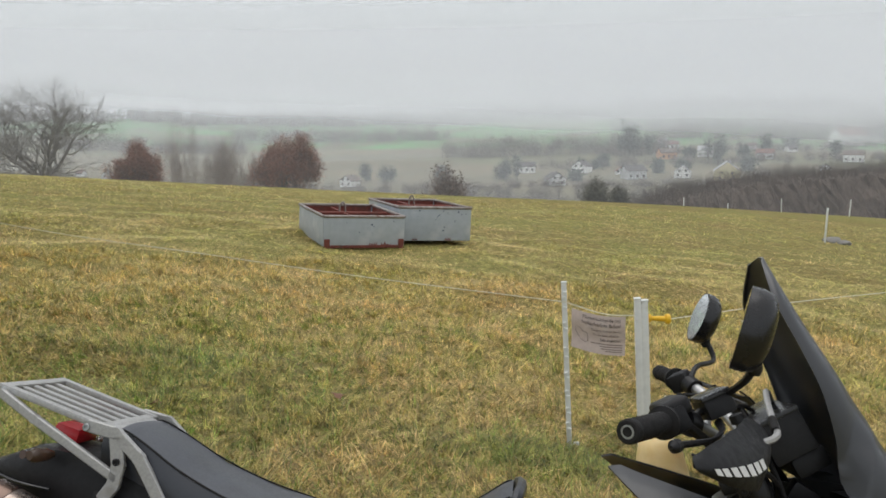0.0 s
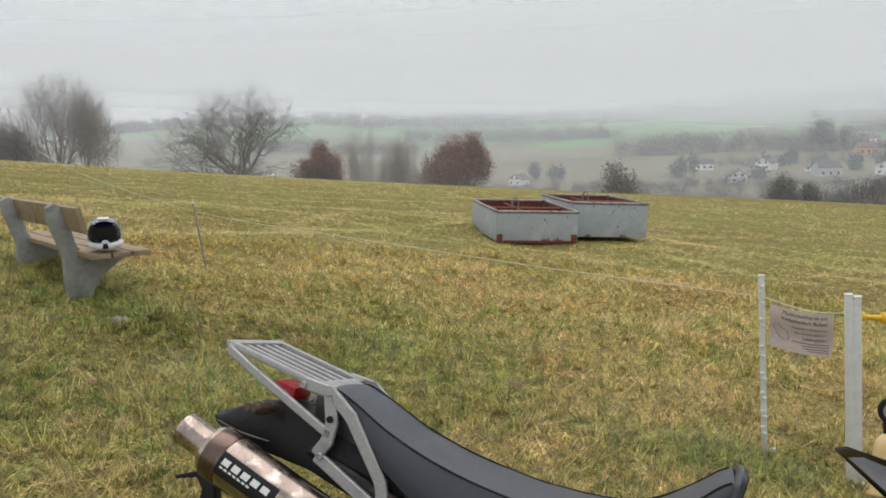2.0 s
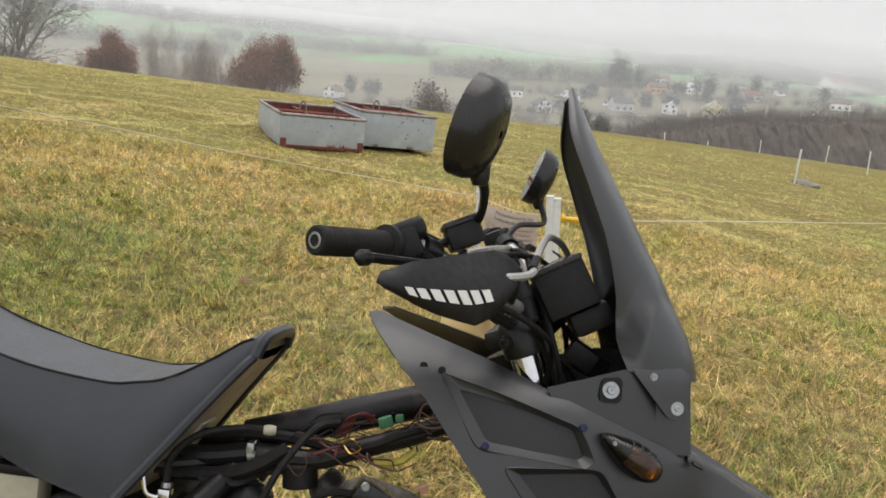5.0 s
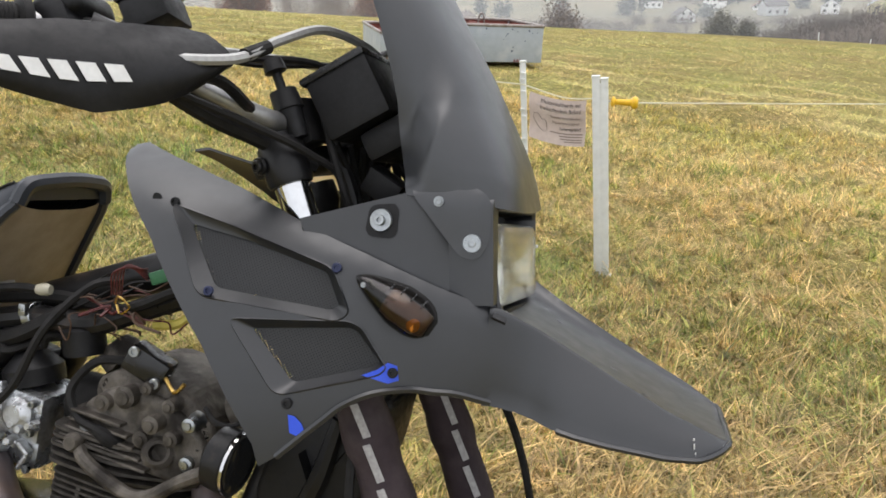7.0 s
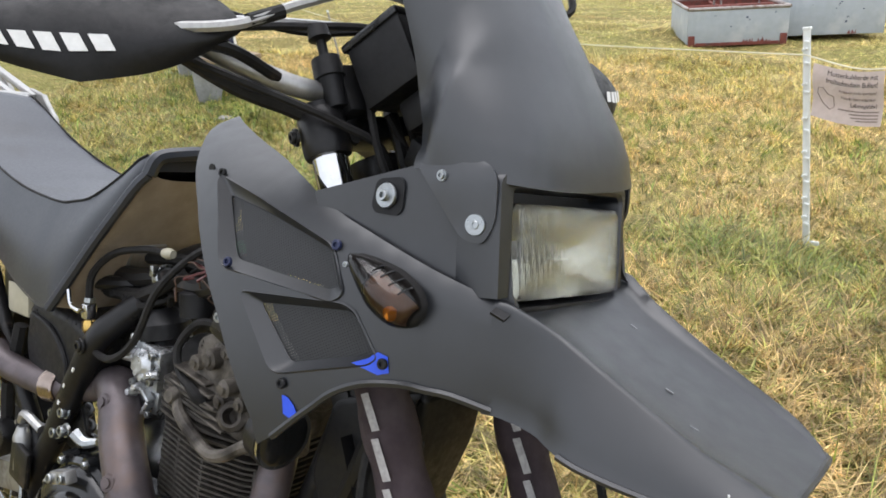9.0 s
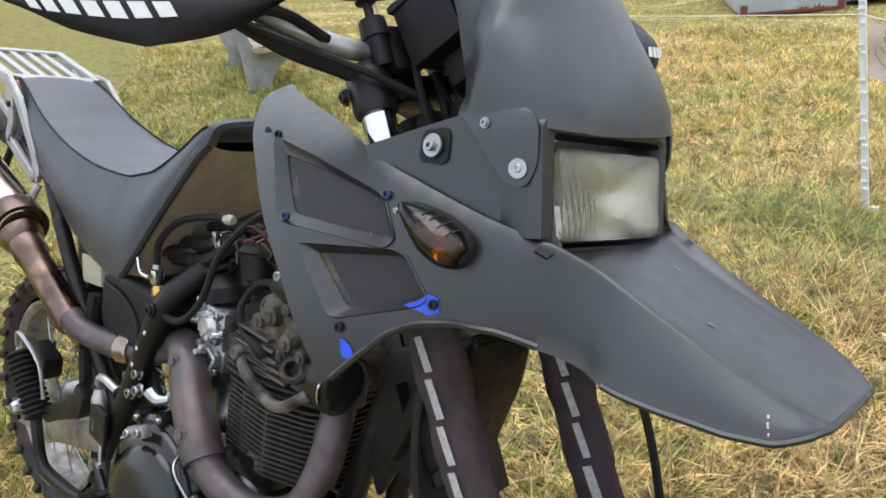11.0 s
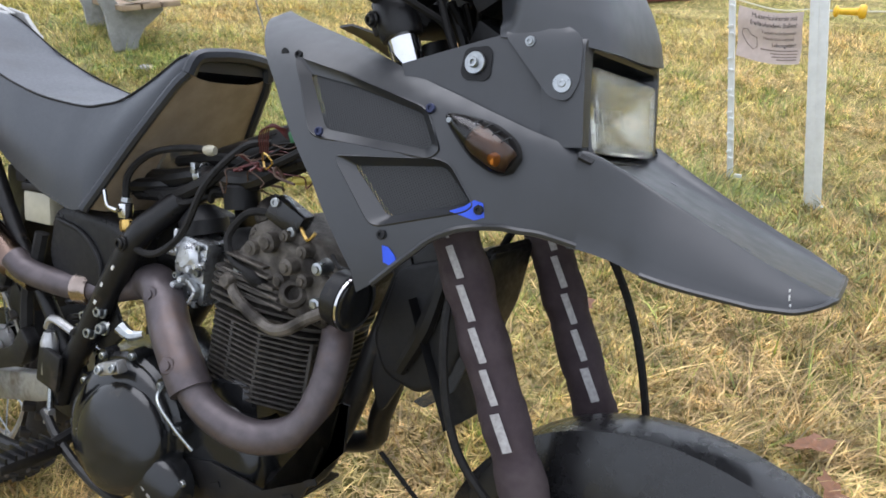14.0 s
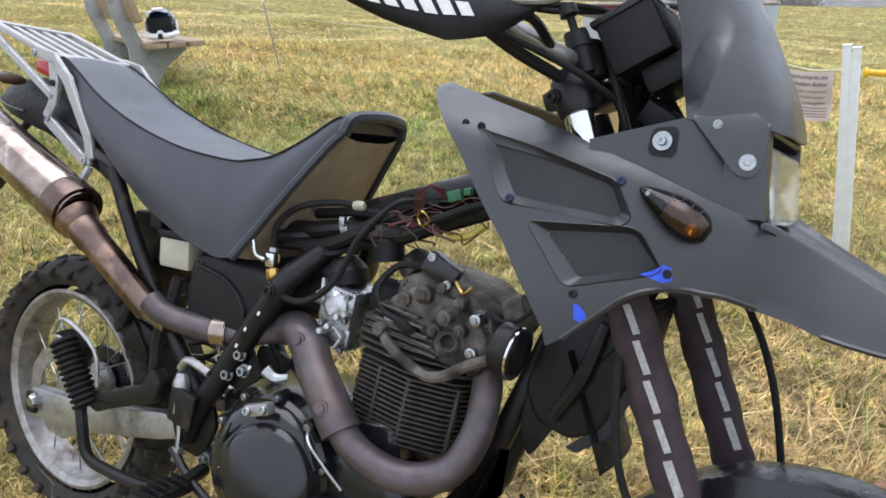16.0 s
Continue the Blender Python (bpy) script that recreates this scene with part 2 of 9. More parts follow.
M["oakleaf"] = leafy("rusty_oak_leaves", (0.15, 0.064, 0.045), (0.25, 0.108, 0.070), (0.34, 0.18, 0.115))
M["twigleaf"] = leafy("sparse_pinkish_twigs", (0.24, 0.175, 0.155), (0.29, 0.215, 0.19), (0.36, 0.27, 0.235))
M["conifer"] = leafy("dark_conifer", (0.018, 0.034, 0.022), (0.030, 0.050, 0.032), (0.045, 0.062, 0.040))
M["scrub"] = leafy("brown_scrub", (0.11, 0.078, 0.062), (0.15, 0.108, 0.085), (0.20, 0.145, 0.11))
M["scrubgreen"] = leafy("dark_olive_scrub", (0.065, 0.066, 0.044), (0.09, 0.086, 0.058), (0.12, 0.105, 0.07))
M["woodmass"] = leafy("wet_brown_woodland", (0.080, 0.064, 0.054), (0.092, 0.073, 0.061), (0.108, 0.085, 0.070))
# brown of the far woods, paled in the colour itself to add haze
M["hazewood"] = leafy("haze_paled_brown_wood", (0.12, 0.100, 0.082), (0.155, 0.128, 0.106), (0.20, 0.165, 0.136))

# wet old grass: straw and green in patches, the same patches on the soil and on the blades
def grass_patches(n, l):
    pos = n.new("ShaderNodeNewGeometry").outputs["Position"]
    big = noised(n, l, pos, 0.55, 0.36, 0.66, 5.0, 0.62)
    mid = noised(n, l, pos, 2.6, 0.34, 0.68, 4.0, 0.6)
    return pos, big, mid


def make_ground():
    m, n, l, b = nodes_of("meadow_soil_and_sward")
    pos, big, mid = grass_patches(n, l)
    near = mixed(n, l, mid, (0.24, 0.180, 0.068), (0.17, 0.160, 0.046))
    near = mixed(n, l, noised(n, l, pos, 0.30, 0.42, 0.60, 5.0, 0.6), near, (0.20, 0.215, 0.058))
    near = mixed(n, l, noised(n, l, pos, 14.0, 0.5, 0.72), near, (0.36, 0.285, 0.115))
    near = mixed(n, l, noised(n, l, pos, 95.0, 0.52, 0.62, 3.0, 0.7), near, (0.42, 0.33, 0.14))
    near = mixed(n, l, noised(n, l, pos, 6.5, 0.52, 0.68, 6.0, 0.7), near, (0.16, 0.145, 0.04))
    near = mixed(n, l, noised(n, l, pos, 24.0, 0.53, 0.62, 5.0, 0.75), near, (0.085, 0.075, 0.025))
    near = mixed(n, l, noised(n, l, pos, 0.8, 0.63, 0.75), near, (0.24, 0.15, 0.07))
    l.new(near, b.inputs["Base Color"])
    b.inputs["Roughness"].default_value = 0.95
    b.inputs["Specular IOR Level"].default_value = 0.15
    bn = n.new("ShaderNodeBump")
    bn.inputs["Strength"].default_value, bn.inputs["Distance"].default_value = 0.9, 0.05
    l.new(noised(n, l, pos, 11.0, 0.2, 0.8, 6.0, 0.7), bn.inputs["Height"])
    l.new(bn.outputs[0], b.inputs["Normal"])
    return m


def make_blades(name, straw_a, straw_b, green_a, green_b, bias):
    """Blades from straw to green by patch and by blade; light comes through them in part."""
    m, n, l, b = nodes_of(name)
    pos, big, mid = grass_patches(n, l)
    rnd = n.new("ShaderNodeNewGeometry").outputs["Random Per Island"]

    def calc(op, *args, clamp=False):
        k = n.new("ShaderNodeMath")
        k.operation, k.use_clamp = op, clamp
        for i, v in enumerate(args):
            if isinstance(v, (int, float)):
                k.inputs[i].default_value = v
            else:
                l.new(v, k.inputs[i])
        return k.outputs[0]

    straw = mixed(n, l, rnd, straw_a, straw_b)
    straw = mixed(n, l, noised(n, l, pos, 1.5, 0.58, 0.74, 4.0), straw, (0.50, 0.33, 0.145))
    green = mixed(n, l, rnd, green_a, green_b)
    other = calc("FRACT", calc("MULTIPLY", rnd, 37.3))
    patch = calc("MULTIPLY_ADD", big, 0.55, calc("MULTIPLY_ADD", mid, 0.30, bias + 0.17))
    sp = n.new("ShaderNodeSeparateXYZ")
    l.new(pos, sp.inputs[0])

    def ramp(axis, a, b):
        k = n.new("ShaderNodeMapRange")
        k.inputs["From Min"].default_value, k.inputs["From Max"].default_value = a, b
        l.new(sp.outputs[axis], k.inputs["Value"])
        return k.outputs["Result"]

    trodden = calc("MULTIPLY", ramp("X", -1.6, 0.9), ramp("Y", 6.5, 3.4))
    lush = calc("MULTIPLY", ramp("X", 0.2, -1.6), ramp("Y", 7.0, 4.6))
    patch = calc("MULTIPLY_ADD", lush, 0.22, patch)
    patch = calc("ADD", patch, calc("MULTIPLY_ADD", ramp("Y", 6.0, 14.0), 0.30, calc("MULTIPLY", trodden, -0.20)))
    t = calc("ADD", patch, calc("MULTIPLY_ADD", other, 0.8, -0.4), clamp=True)
    # shading among the tufts is put into the blade colour as noise
    shade = calc("MULTIPLY_ADD", noised(n, l, pos, 11.0, 0.40, 0.60, 5.0, 0.7), 1.00, 0.47)
    shade = calc("MULTIPLY", shade, calc("MULTIPLY_ADD", noised(n, l, pos, 34.0, 0.40, 0.60, 4.0, 0.7), 0.45, 0.80))
    shade = calc("MULTIPLY", shade, calc("MULTIPLY_ADD", calc("FRACT", calc("MULTIPLY", rnd, 91.7)), 0.80, 0.52))
    # colour also darkened in the lush and trodden zones, lightened up the slope
    shade = calc("MULTIPLY", shade, calc("MULTIPLY_ADD", lush, -0.12, calc("MULTIPLY_ADD", trodden, -0.22, calc("MULTIPLY_ADD", ramp("Y", 4.5, 8.0), 0.10, 1.0))))
    tone = n.new("ShaderNodeMix")
    tone.data_type, tone.blend_type = "RGBA", "MULTIPLY"
    tone.inputs["Factor"].default_value = 1.0
    l.new(mixed(n, l, t, straw, green), tone.inputs["A"])
    l.new(shade, tone.inputs["B"])
    l.new(tone.outputs["Result"], b.inputs["Base Color"])
    b.inputs["Roughness"].default_value = 0.5
    b.inputs["Specular IOR Level"].default_value = 0.4
    thru, mx = n.new("ShaderNodeBsdfTranslucent"), n.new("ShaderNodeMixShader")
    l.new(tone.outputs["Result"], thru.inputs["Color"])
    mx.inputs[0].default_value = 0.25
    l.new(b.outputs[0], mx.inputs[1])
    l.new(thru.outputs[0], mx.inputs[2])
    l.new(mx.outputs[0], n["Material Output"].inputs["Surface"])
    return m


M["ground"] = make_ground()
M["blades"] = make_blades("wet_straw_and_grass_blades", (0.84, 0.610, 0.275), (0.56, 0.375, 0.162), (0.200, 0.245, 0.052), (0.57, 0.540, 0.130), -0.24)


def make_far_ground():
    """Fields across the valley: strips of stubble, winter wheat and pasture."""
    m, n, l, b = nodes_of("far_fields")
    pos = n.new("ShaderNodeNewGeometry").outputs["Position"]
    sp = n.new("ShaderNodeSeparateXYZ")
    l.new(pos, sp.inputs[0])
    sk = n.new("ShaderNodeMath")
    sk.operation = "MULTIPLY_ADD"
    sk.inputs[1].default_value = 0.18
    l.new(sp.outputs["X"], sk.inputs[0])
    l.new(sp.outputs["Y"], sk.inputs[2])
    sc = n.new("ShaderNodeMath")
    sc.operation = "MULTIPLY_ADD"
    sc.inputs[1].default_value = 60.0
    l.new(noised(n, l, pos, 0.004, 0.3, 0.7, 1.0), sc.inputs[0])
    l.new(sk.outputs[0], sc.inputs[2])
    mr = n.new("ShaderNodeMapRange")
    mr.inputs["From Min"].default_value, mr.inputs["From Max"].default_value = 300, 1000
    l.new(sc.outputs[0], mr.inputs["Value"])
    r = n.new("ShaderNodeValToRGB")
    r.color_ramp.elements[0].color = (0.09, 0.08, 0.048, 1)
    r.color_ramp.elements[1].color = (0.10, 0.12, 0.07, 1)
    for stop, c in ((0.20, (0.11, 0.10, 0.055)), (0.22, (0.19, 0.165, 0.095)), (0.34, (0.17, 0.145, 0.085)), (0.36, (0.15, 0.16, 0.08)), (0.46, (0.19, 0.17, 0.10)), (0.50, (0.10, 0.29, 0.085)), (0.80, (0.09, 0.28, 0.085)), (0.82, (0.13, 0.13, 0.08))):
        r.color_ramp.elements.new(stop).color = (*c, 1)
    l.new(mr.outputs["Result"], r.inputs[0])
    col = mixed(n, l, noised(n, l, pos, 0.02, 0.35, 0.65), r.outputs[0], (0.13, 0.12, 0.07))
    l.new(col, b.inputs["Base Color"])
    b.inputs["Roughness"].default_value = 0.95
    return m


M["far"] = make_far_ground()


def make_mist(name, alpha, z0, z1, top, f0, f1):
    """A thin sheet of drifting mist that scatters the light of the whole sky: alpha below, thicker towards the cloud base."""
    m, n, l, b = nodes_of(name)
    out = n["Material Output"]
    n.remove(b)
    up = n.new("ShaderNodeCombineXYZ")
    up.inputs[2].default_value = 1.0
    dn = n.new("ShaderNodeCombineXYZ")
    dn.inputs[2].default_value = -1.0
    d, t, add, tr, mx = (n.new("ShaderNode" + k) for k in ("BsdfDiffuse", "BsdfTranslucent", "AddShader", "BsdfTransparent", "MixShader"))
    for s in (d, t):
        s.inputs["Color"].default_value = (0.525, 0.541, 0.544, 1)
    l.new(up.outputs[0], d.inputs["Normal"])
    l.new(dn.outputs[0], t.inputs["Normal"])
    l.new(d.outputs[0], add.inputs[0])
    l.new(t.outputs[0], add.inputs[1])
    pos = n.new("ShaderNodeNewGeometry").outputs["Position"]
    sp = n.new("ShaderNodeSeparateXYZ")
    l.new(pos, sp.inputs[0])
    lean = n.new("ShaderNodeMath")
    lean.operation = "MULTIPLY_ADD"
    lean.inputs[1].default_value = 0.055
    l.new(sp.outputs["X"], lean.inputs[0])
    l.new(sp.outputs["Z"], lean.inputs[2])
    wob = n.new("ShaderNodeMath")
    wob.operation = "MULTIPLY_ADD"
    wob.inputs[1].default_value = (z1 - z0) * 0.22
    l.new(noised(n, l, pos, 0.007, 0.2, 0.8, 1.0), wob.inputs[0])
    l.new(lean.outputs[0], wob.inputs[2])
    h = n.new("ShaderNodeMapRange")
    h.interpolation_type = "SMOOTHERSTEP"
    h.inputs["From Min"].default_value, h.inputs["From Max"].default_value = z0, z1
    h.inputs["To Min"].default_value, h.inputs["To Max"].default_value = alpha, top
    l.new(wob.outputs[0], h.inputs["Value"])
    fade = n.new("ShaderNodeMapRange")
    fade.interpolation_type = "SMOOTHERSTEP"
    fade.inputs["From Min"].default_value, fade.inputs["From Max"].default_value = f0, f1
    fade.inputs["To Min"].default_value, fade.inputs["To Max"].default_value = 1.0, 0.0
    l.new(sp.outputs["Z"], fade.inputs["Value"])
    mul = n.new("ShaderNodeMath")
    mul.operation = "MULTIPLY"
    l.new(h.outputs["Result"], mul.inputs[0])
    l.new(fade.outputs["Result"], mul.inputs[1])
    l.new(mul.outputs[0], mx.inputs[0])
    l.new(tr.outputs[0], mx.inputs[1])
    l.new(add.outputs[0], mx.inputs[2])
    l.new(mx.outputs[0], out.inputs["Surface"])
    return m


def make_mesh_grille():
    """Black wire gauze: fine holes through thin metal."""
    m, n, l, b = nodes_of("black_wire_gauze")
    b.inputs["Base Color"].default_value = (0.035, 0.036, 0.038, 1)
    b.inputs["Roughness"].default_value = 0.5
    b.inputs["Specular IOR Level"].default_value = 0.3
    tc = n.new("ShaderNodeTexCoord").outputs["Object"]
    mp = n.new("ShaderNodeMapping")
    mp.inputs["Scale"].default_value = (330, 330, 330)
    mp.inputs["Rotation"].default_value = (0, 0.5, 0)
    l.new(tc, mp.inputs["Vector"])
    sp = n.new("ShaderNodeSeparateXYZ")
    l.new(mp.outputs[0], sp.inputs[0])
    outs = []
    for k in ("X", "Z"):
        f = n.new("ShaderNodeMath")
        f.operation = "FRACT"
        l.new(sp.outputs[k], f.inputs[0])
        g = n.new("ShaderNodeMath")
        g.operation = "GREATER_THAN"
        g.inputs[1].default_value = 0.62
        l.new(f.outputs[0], g.inputs[0])
        outs.append(g.outputs[0])
    mu = n.new("ShaderNodeMath")
    mu.operation = "MULTIPLY"
    l.new(outs[0], mu.inputs[0])
    l.new(outs[1], mu.inputs[1])
    inv = n.new("ShaderNodeMath")
    inv.operation = "SUBTRACT"
    inv.inputs[0].default_value = 1.0
    l.new(mu.outputs[0], inv.inputs[1])
    l.new(inv.outputs[0], b.inputs["Alpha"])
    return m


M["gauze"] = make_mesh_grille()


def make_glass(name, tint, rough=0.05, ribs=0.0):
    m, n, l, b = nodes_of(name)
    b.inputs["Base Color"].default_value = (*tint, 1)
    b.inputs["Transmission Weight"].default_value = 1.0
    b.inputs["Roughness"].default_value = rough
    b.inputs["IOR"].default_value = 1.45
    if ribs:
        tc = n.new("ShaderNodeTexCoord").outputs["Object"]
        w = n.new("ShaderNodeTexWave")
        w.bands_direction = "Y"
        w.inputs["Scale"].default_value = ribs
        l.new(tc, w.inputs["Vector"])
        bn = n.new("ShaderNodeBump")
        bn.inputs["Strength"].default_value, bn.inputs["Distance"].default_value = 0.25, 0.0015
        l.new(w.outputs["Fac"], bn.inputs["Height"])
        l.new(bn.outputs[0], b.inputs["Normal"])
    return m




def make_tinted(name, tint, gloss=0.08):
    """A thin tinted lens: clear through, with a gloss on top."""
    m, n, l, b = nodes_of(name)
    out = n["Material Output"]
    n.remove(b)
    tr, gl, mx, fr = n.new("ShaderNodeBsdfTransparent"), n.new("ShaderNodeBsdfGlossy"), n.new("ShaderNodeMixShader"), n.new("ShaderNodeFresnel")
    tr.inputs["Color"].default_value = (*tint, 1)
    gl.inputs["Roughness"].default_value = gloss
    fr.inputs["IOR"].default_value = 1.5
    l.new(fr.outputs[0], mx.inputs[0])
    l.new(tr.outputs[0], mx.inputs[1])
    l.new(gl.outputs[0], mx.inputs[2])
    l.new(mx.outputs[0], out.inputs["Surface"])
    return m


M["smoke"] = make_tinted("smoked_lens", (0.42, 0.38, 0.34))
M["mirror"] = surf("mirror_glass", (0.80, 0.83, 0.84), (0.78, 0.81, 0.82), 10, 0.04, metal=1.0, bump=0.0, rvar=0.01)

# ---- shaping helpers ----
def part(name, bm, material, parent=None, label="", smooth=35, free=True):
    """Links a bmesh (or a ready mesh) as one object under a thing or a part."""
    if isinstance(bm, bpy.types.Mesh):
        me = bm
    else:
        bmesh.ops.recalc_face_normals(bm, faces=bm.faces)
        me = bpy.data.meshes.new(name)
        bm.to_mesh(me)
        bm.free()
    if not me.materials:
        me.materials.append(M[material] if isinstance(material, str) else material)
    ob = new(name, me)
    if smooth:
        me.shade_smooth()
        me.set_sharp_from_angle(angle=radians(smooth))
    if parent is not None:
        ob.parent = parent
    if label:
        tagged(ob, label)
    return ob


def thing(name, m, label, category, group="", kind=""):
    ob = new(name)
    ob.empty_display_size = 0.1
    ob.matrix_world = m
    return tagged(ob, label, category, group, kind)


def V(*a):
    return Vector(a)


def spline(pts, n=8):
    """A smooth line through the points."""
    p = [Vector(q) for q in pts]
    if len(p) < 3:
        return [p[0].lerp(p[-1], i / n) for i in range(n + 1)]
    q = [2 * p[0] - p[1]] + p + [2 * p[-1] - p[-2]]
    out = []
    for i in range(1, len(q) - 2):
        for k in range(n):
            t = k / n
            a, b, c, d = q[i - 1], q[i], q[i + 1], q[i + 2]
            out.append(0.5 * (2 * b + (c - a) * t + (2 * a - 5 * b + 4 * c - d) * t * t + (3 * b - a - 3 * c + d) * t ** 3))
    return out + [p[-1]]


def frames_along(path):
    out, up = [], None
    for i, p in enumerate(path):
        d = (path[min(i + 1, len(path) - 1)] - path[max(i - 1, 0)]).normalized()
        if up is None:
            up = d.orthogonal().normalized()
        up = (up - d * up.dot(d)).normalized()
        out.append((p, d, up, d.cross(up)))
    return out


def tube(pts, r, seg=10, n=8, bm=None, smooth=True, flat=1.0, caps=True):
    """A round bar swept along a smooth line; r is one radius or one for each given point."""
    bm = bm or bmesh.new()
    path = spline(pts, n) if smooth else [Vector(q) for q in pts]
    rs = list(r) if isinstance(r, (list, tuple)) else [r] * len(pts)
    rings = []
    for i, (p, d, u, v) in enumerate(frames_along(path)):
        f = i / (len(path) - 1) * (len(rs) - 1)
        k = min(int(f), len(rs) - 2)
        rad = rs[k] + (rs[k + 1] - rs[k]) * (f - k)
        rings.append([bm.verts.new(p + rad * (math.cos(a) * u + flat * math.sin(a) * v)) for a in (2 * math.pi * s / seg for s in range(seg))])
    for a, b in zip(rings, rings[1:]):
        for s in range(seg):
            bm.faces.new((a[s], a[(s + 1) % seg], b[(s + 1) % seg], b[s]))
    if caps:
        bm.faces.new(rings[0][::-1])
        bm.faces.new(rings[-1])
    return bm


def lathe(a, b, prof, seg=24, bm=None):
    """Turned body on the axis from a to b; prof: (share of the length, radius)."""
    bm = bm or bmesh.new()
    a, b = Vector(a), Vector(b)
    d = (b - a).normalized()
    u = d.orthogonal().normalized()
    v = d.cross(u)
    ln = (b - a).length
    rings = []
    for s, r in prof:
        c = a + d * (s * ln)
        rings.append([bm.verts.new(c + max(r, 1e-4) * (math.cos(t) * u + math.sin(t) * v)) for t in (2 * math.pi * k / seg for k in range(seg))])
    for p, q in zip(rings, rings[1:]):
        for s in range(seg):
            bm.faces.new((p[s], p[(s + 1) % seg], q[(s + 1) % seg], q[s]))
    bm.faces.new(rings[0][::-1])
    bm.faces.new(rings[-1])
    return bm


def block(c, size, m=None, bevel=0.0, bm=None, seg=2):
    """A bevelled block round c, turned by m."""
    one = bmesh.new()
    bmesh.ops.create_cube(one, size=1.0)
    for v in one.verts:
        v.co = Vector((v.co.x * size[0], v.co.y * size[1], v.co.z * size[2]))
    if bevel:
        bmesh.ops.bevel(one, geom=one.edges[:], offset=bevel, segments=seg, affect="EDGES", profile=0.6)
    t = Matrix.Translation(c) @ (m.to_4x4() if m else Matrix())
    one.transform(t)
    return joined(bm, one)


def joined(bm, one):
    if bm is None:
        return one
    me = bpy.data.meshes.new("tmp")
    one.to_mesh(me)
    one.free()
    bm.from_mesh(me)
    bpy.data.meshes.remove(me)
    return bm


def rot(rx=0, ry=0, rz=0):
    return Euler((radians(rx), radians(ry), radians(rz))).to_matrix()


def prism(outline, y0, y1, bevel=0.0, seg=2, bm=None, m=None):
    """An outline in x and z, given thickness from y0 to y1, its edges bevelled."""
    one = bmesh.new()
    lo = [one.verts.new((x, y0, z)) for x, z in outline]
    hi = [one.verts.new((x, y1, z)) for x, z in outline]
    one.faces.new(lo)
    one.faces.new(hi[::-1])
    k = len(outline)
    for i in range(k):
        one.faces.new((lo[i], hi[i], hi[(i + 1) % k], lo[(i + 1) % k]))
    bmesh.ops.recalc_face_normals(one, faces=one.faces)
    if bevel:
        bmesh.ops.bevel(one, geom=[e for e in one.edges], offset=bevel, segments=seg, affect="EDGES", profile=0.6)
    if m:
        one.transform(m)
    return joined(bm, one)


def grid_mesh(name, rows):
    """A sheet from rows of points, all rows alike in length."""
    h, w = len(rows), len(rows[0])
    me = bpy.data.meshes.new(name)
    me.from_pydata([tuple(p) for r in rows for p in r], [], [(i * w + j, i * w + j + 1, (i + 1) * w + j + 1, (i + 1) * w + j) for i in range(h - 1) for j in range(w - 1)])
    return me


def thick(bm, t):
    """Gives a sheet thickness, inwards along its normals."""
    bmesh.ops.recalc_face_normals(bm, faces=bm.faces)
    bmesh.ops.solidify(bm, geom=bm.faces[:], thickness=t)
    return bm


# ---- the lie of the land ----
def land(x, y):
    """Height of the ground: a meadow that falls gently to the right, rolls over its brow into a valley, and rises again as a hillside."""
    x, y = np.asarray(x, float), np.asarray(y, float)
    u, v = np.clip(x, -60, 45) / 10, np.clip(y, -8, 46) / 10
    z = 0.165 - 1.2985 * u - 0.4424 * v + 0.1691 * u * v + 0.0091 * v * v - 0.0305 * u * u + 0.0769 * np.tanh(2 * u)
    z = z + 0.10 * np.exp(-(((x + 1.2) / 8) ** 2 + ((y - 14.4) / 4) ** 2)) + 0.085 * np.exp(-(((x - 0.6) / 1.5) ** 2 + ((y - 4.0) / 1.9) ** 2)) - 0.06 * np.exp(-(((x + 0.8) / 0.8) ** 2 + ((y - 1.4) / 0.6) ** 2)) - 0.10 * np.exp(-(((x + 3.2) / 1.4) ** 2 + ((y - 12.9) / 0.9) ** 2))
    over = np.clip(y - 40, 0, None)
    z = z - 0.0042 * np.minimum(over, 60) ** 2 - 0.25 * np.clip(over - 60, 0, None)
    hill = -30 + 0.11 * np.minimum(y - 380, 530) + 5 * np.sin(x / 130) * np.clip((y - 300) / 500, 0, 1)
    z = np.maximum(z, -31)
    s = np.clip((y - 300) / 160, 0, 1)
    return np.where(y > 300, np.maximum(z * (1 - s) + hill * s, hill), z)


def lumps(x, y):
    """Small unevenness of the sward near the motorcycle."""
    x, y = np.asarray(x, float), np.asarray(y, float)
    rng = np.random.default_rng(3)
    out = np.zeros_like(x + y)
    for k in range(40):
        a, f, p = rng.uniform(0, 6.28), rng.uniform(1.2, 6.0), rng.uniform(0, 6.28)
        out = out + np.sin((x * math.cos(a) + y * math.sin(a)) * f + p) * 0.009 / f ** 0.5
    return out * np.exp(-(np.hypot(x, y - 6) / 30) ** 2)


def gz(x, y):
    return float(land(x, y))


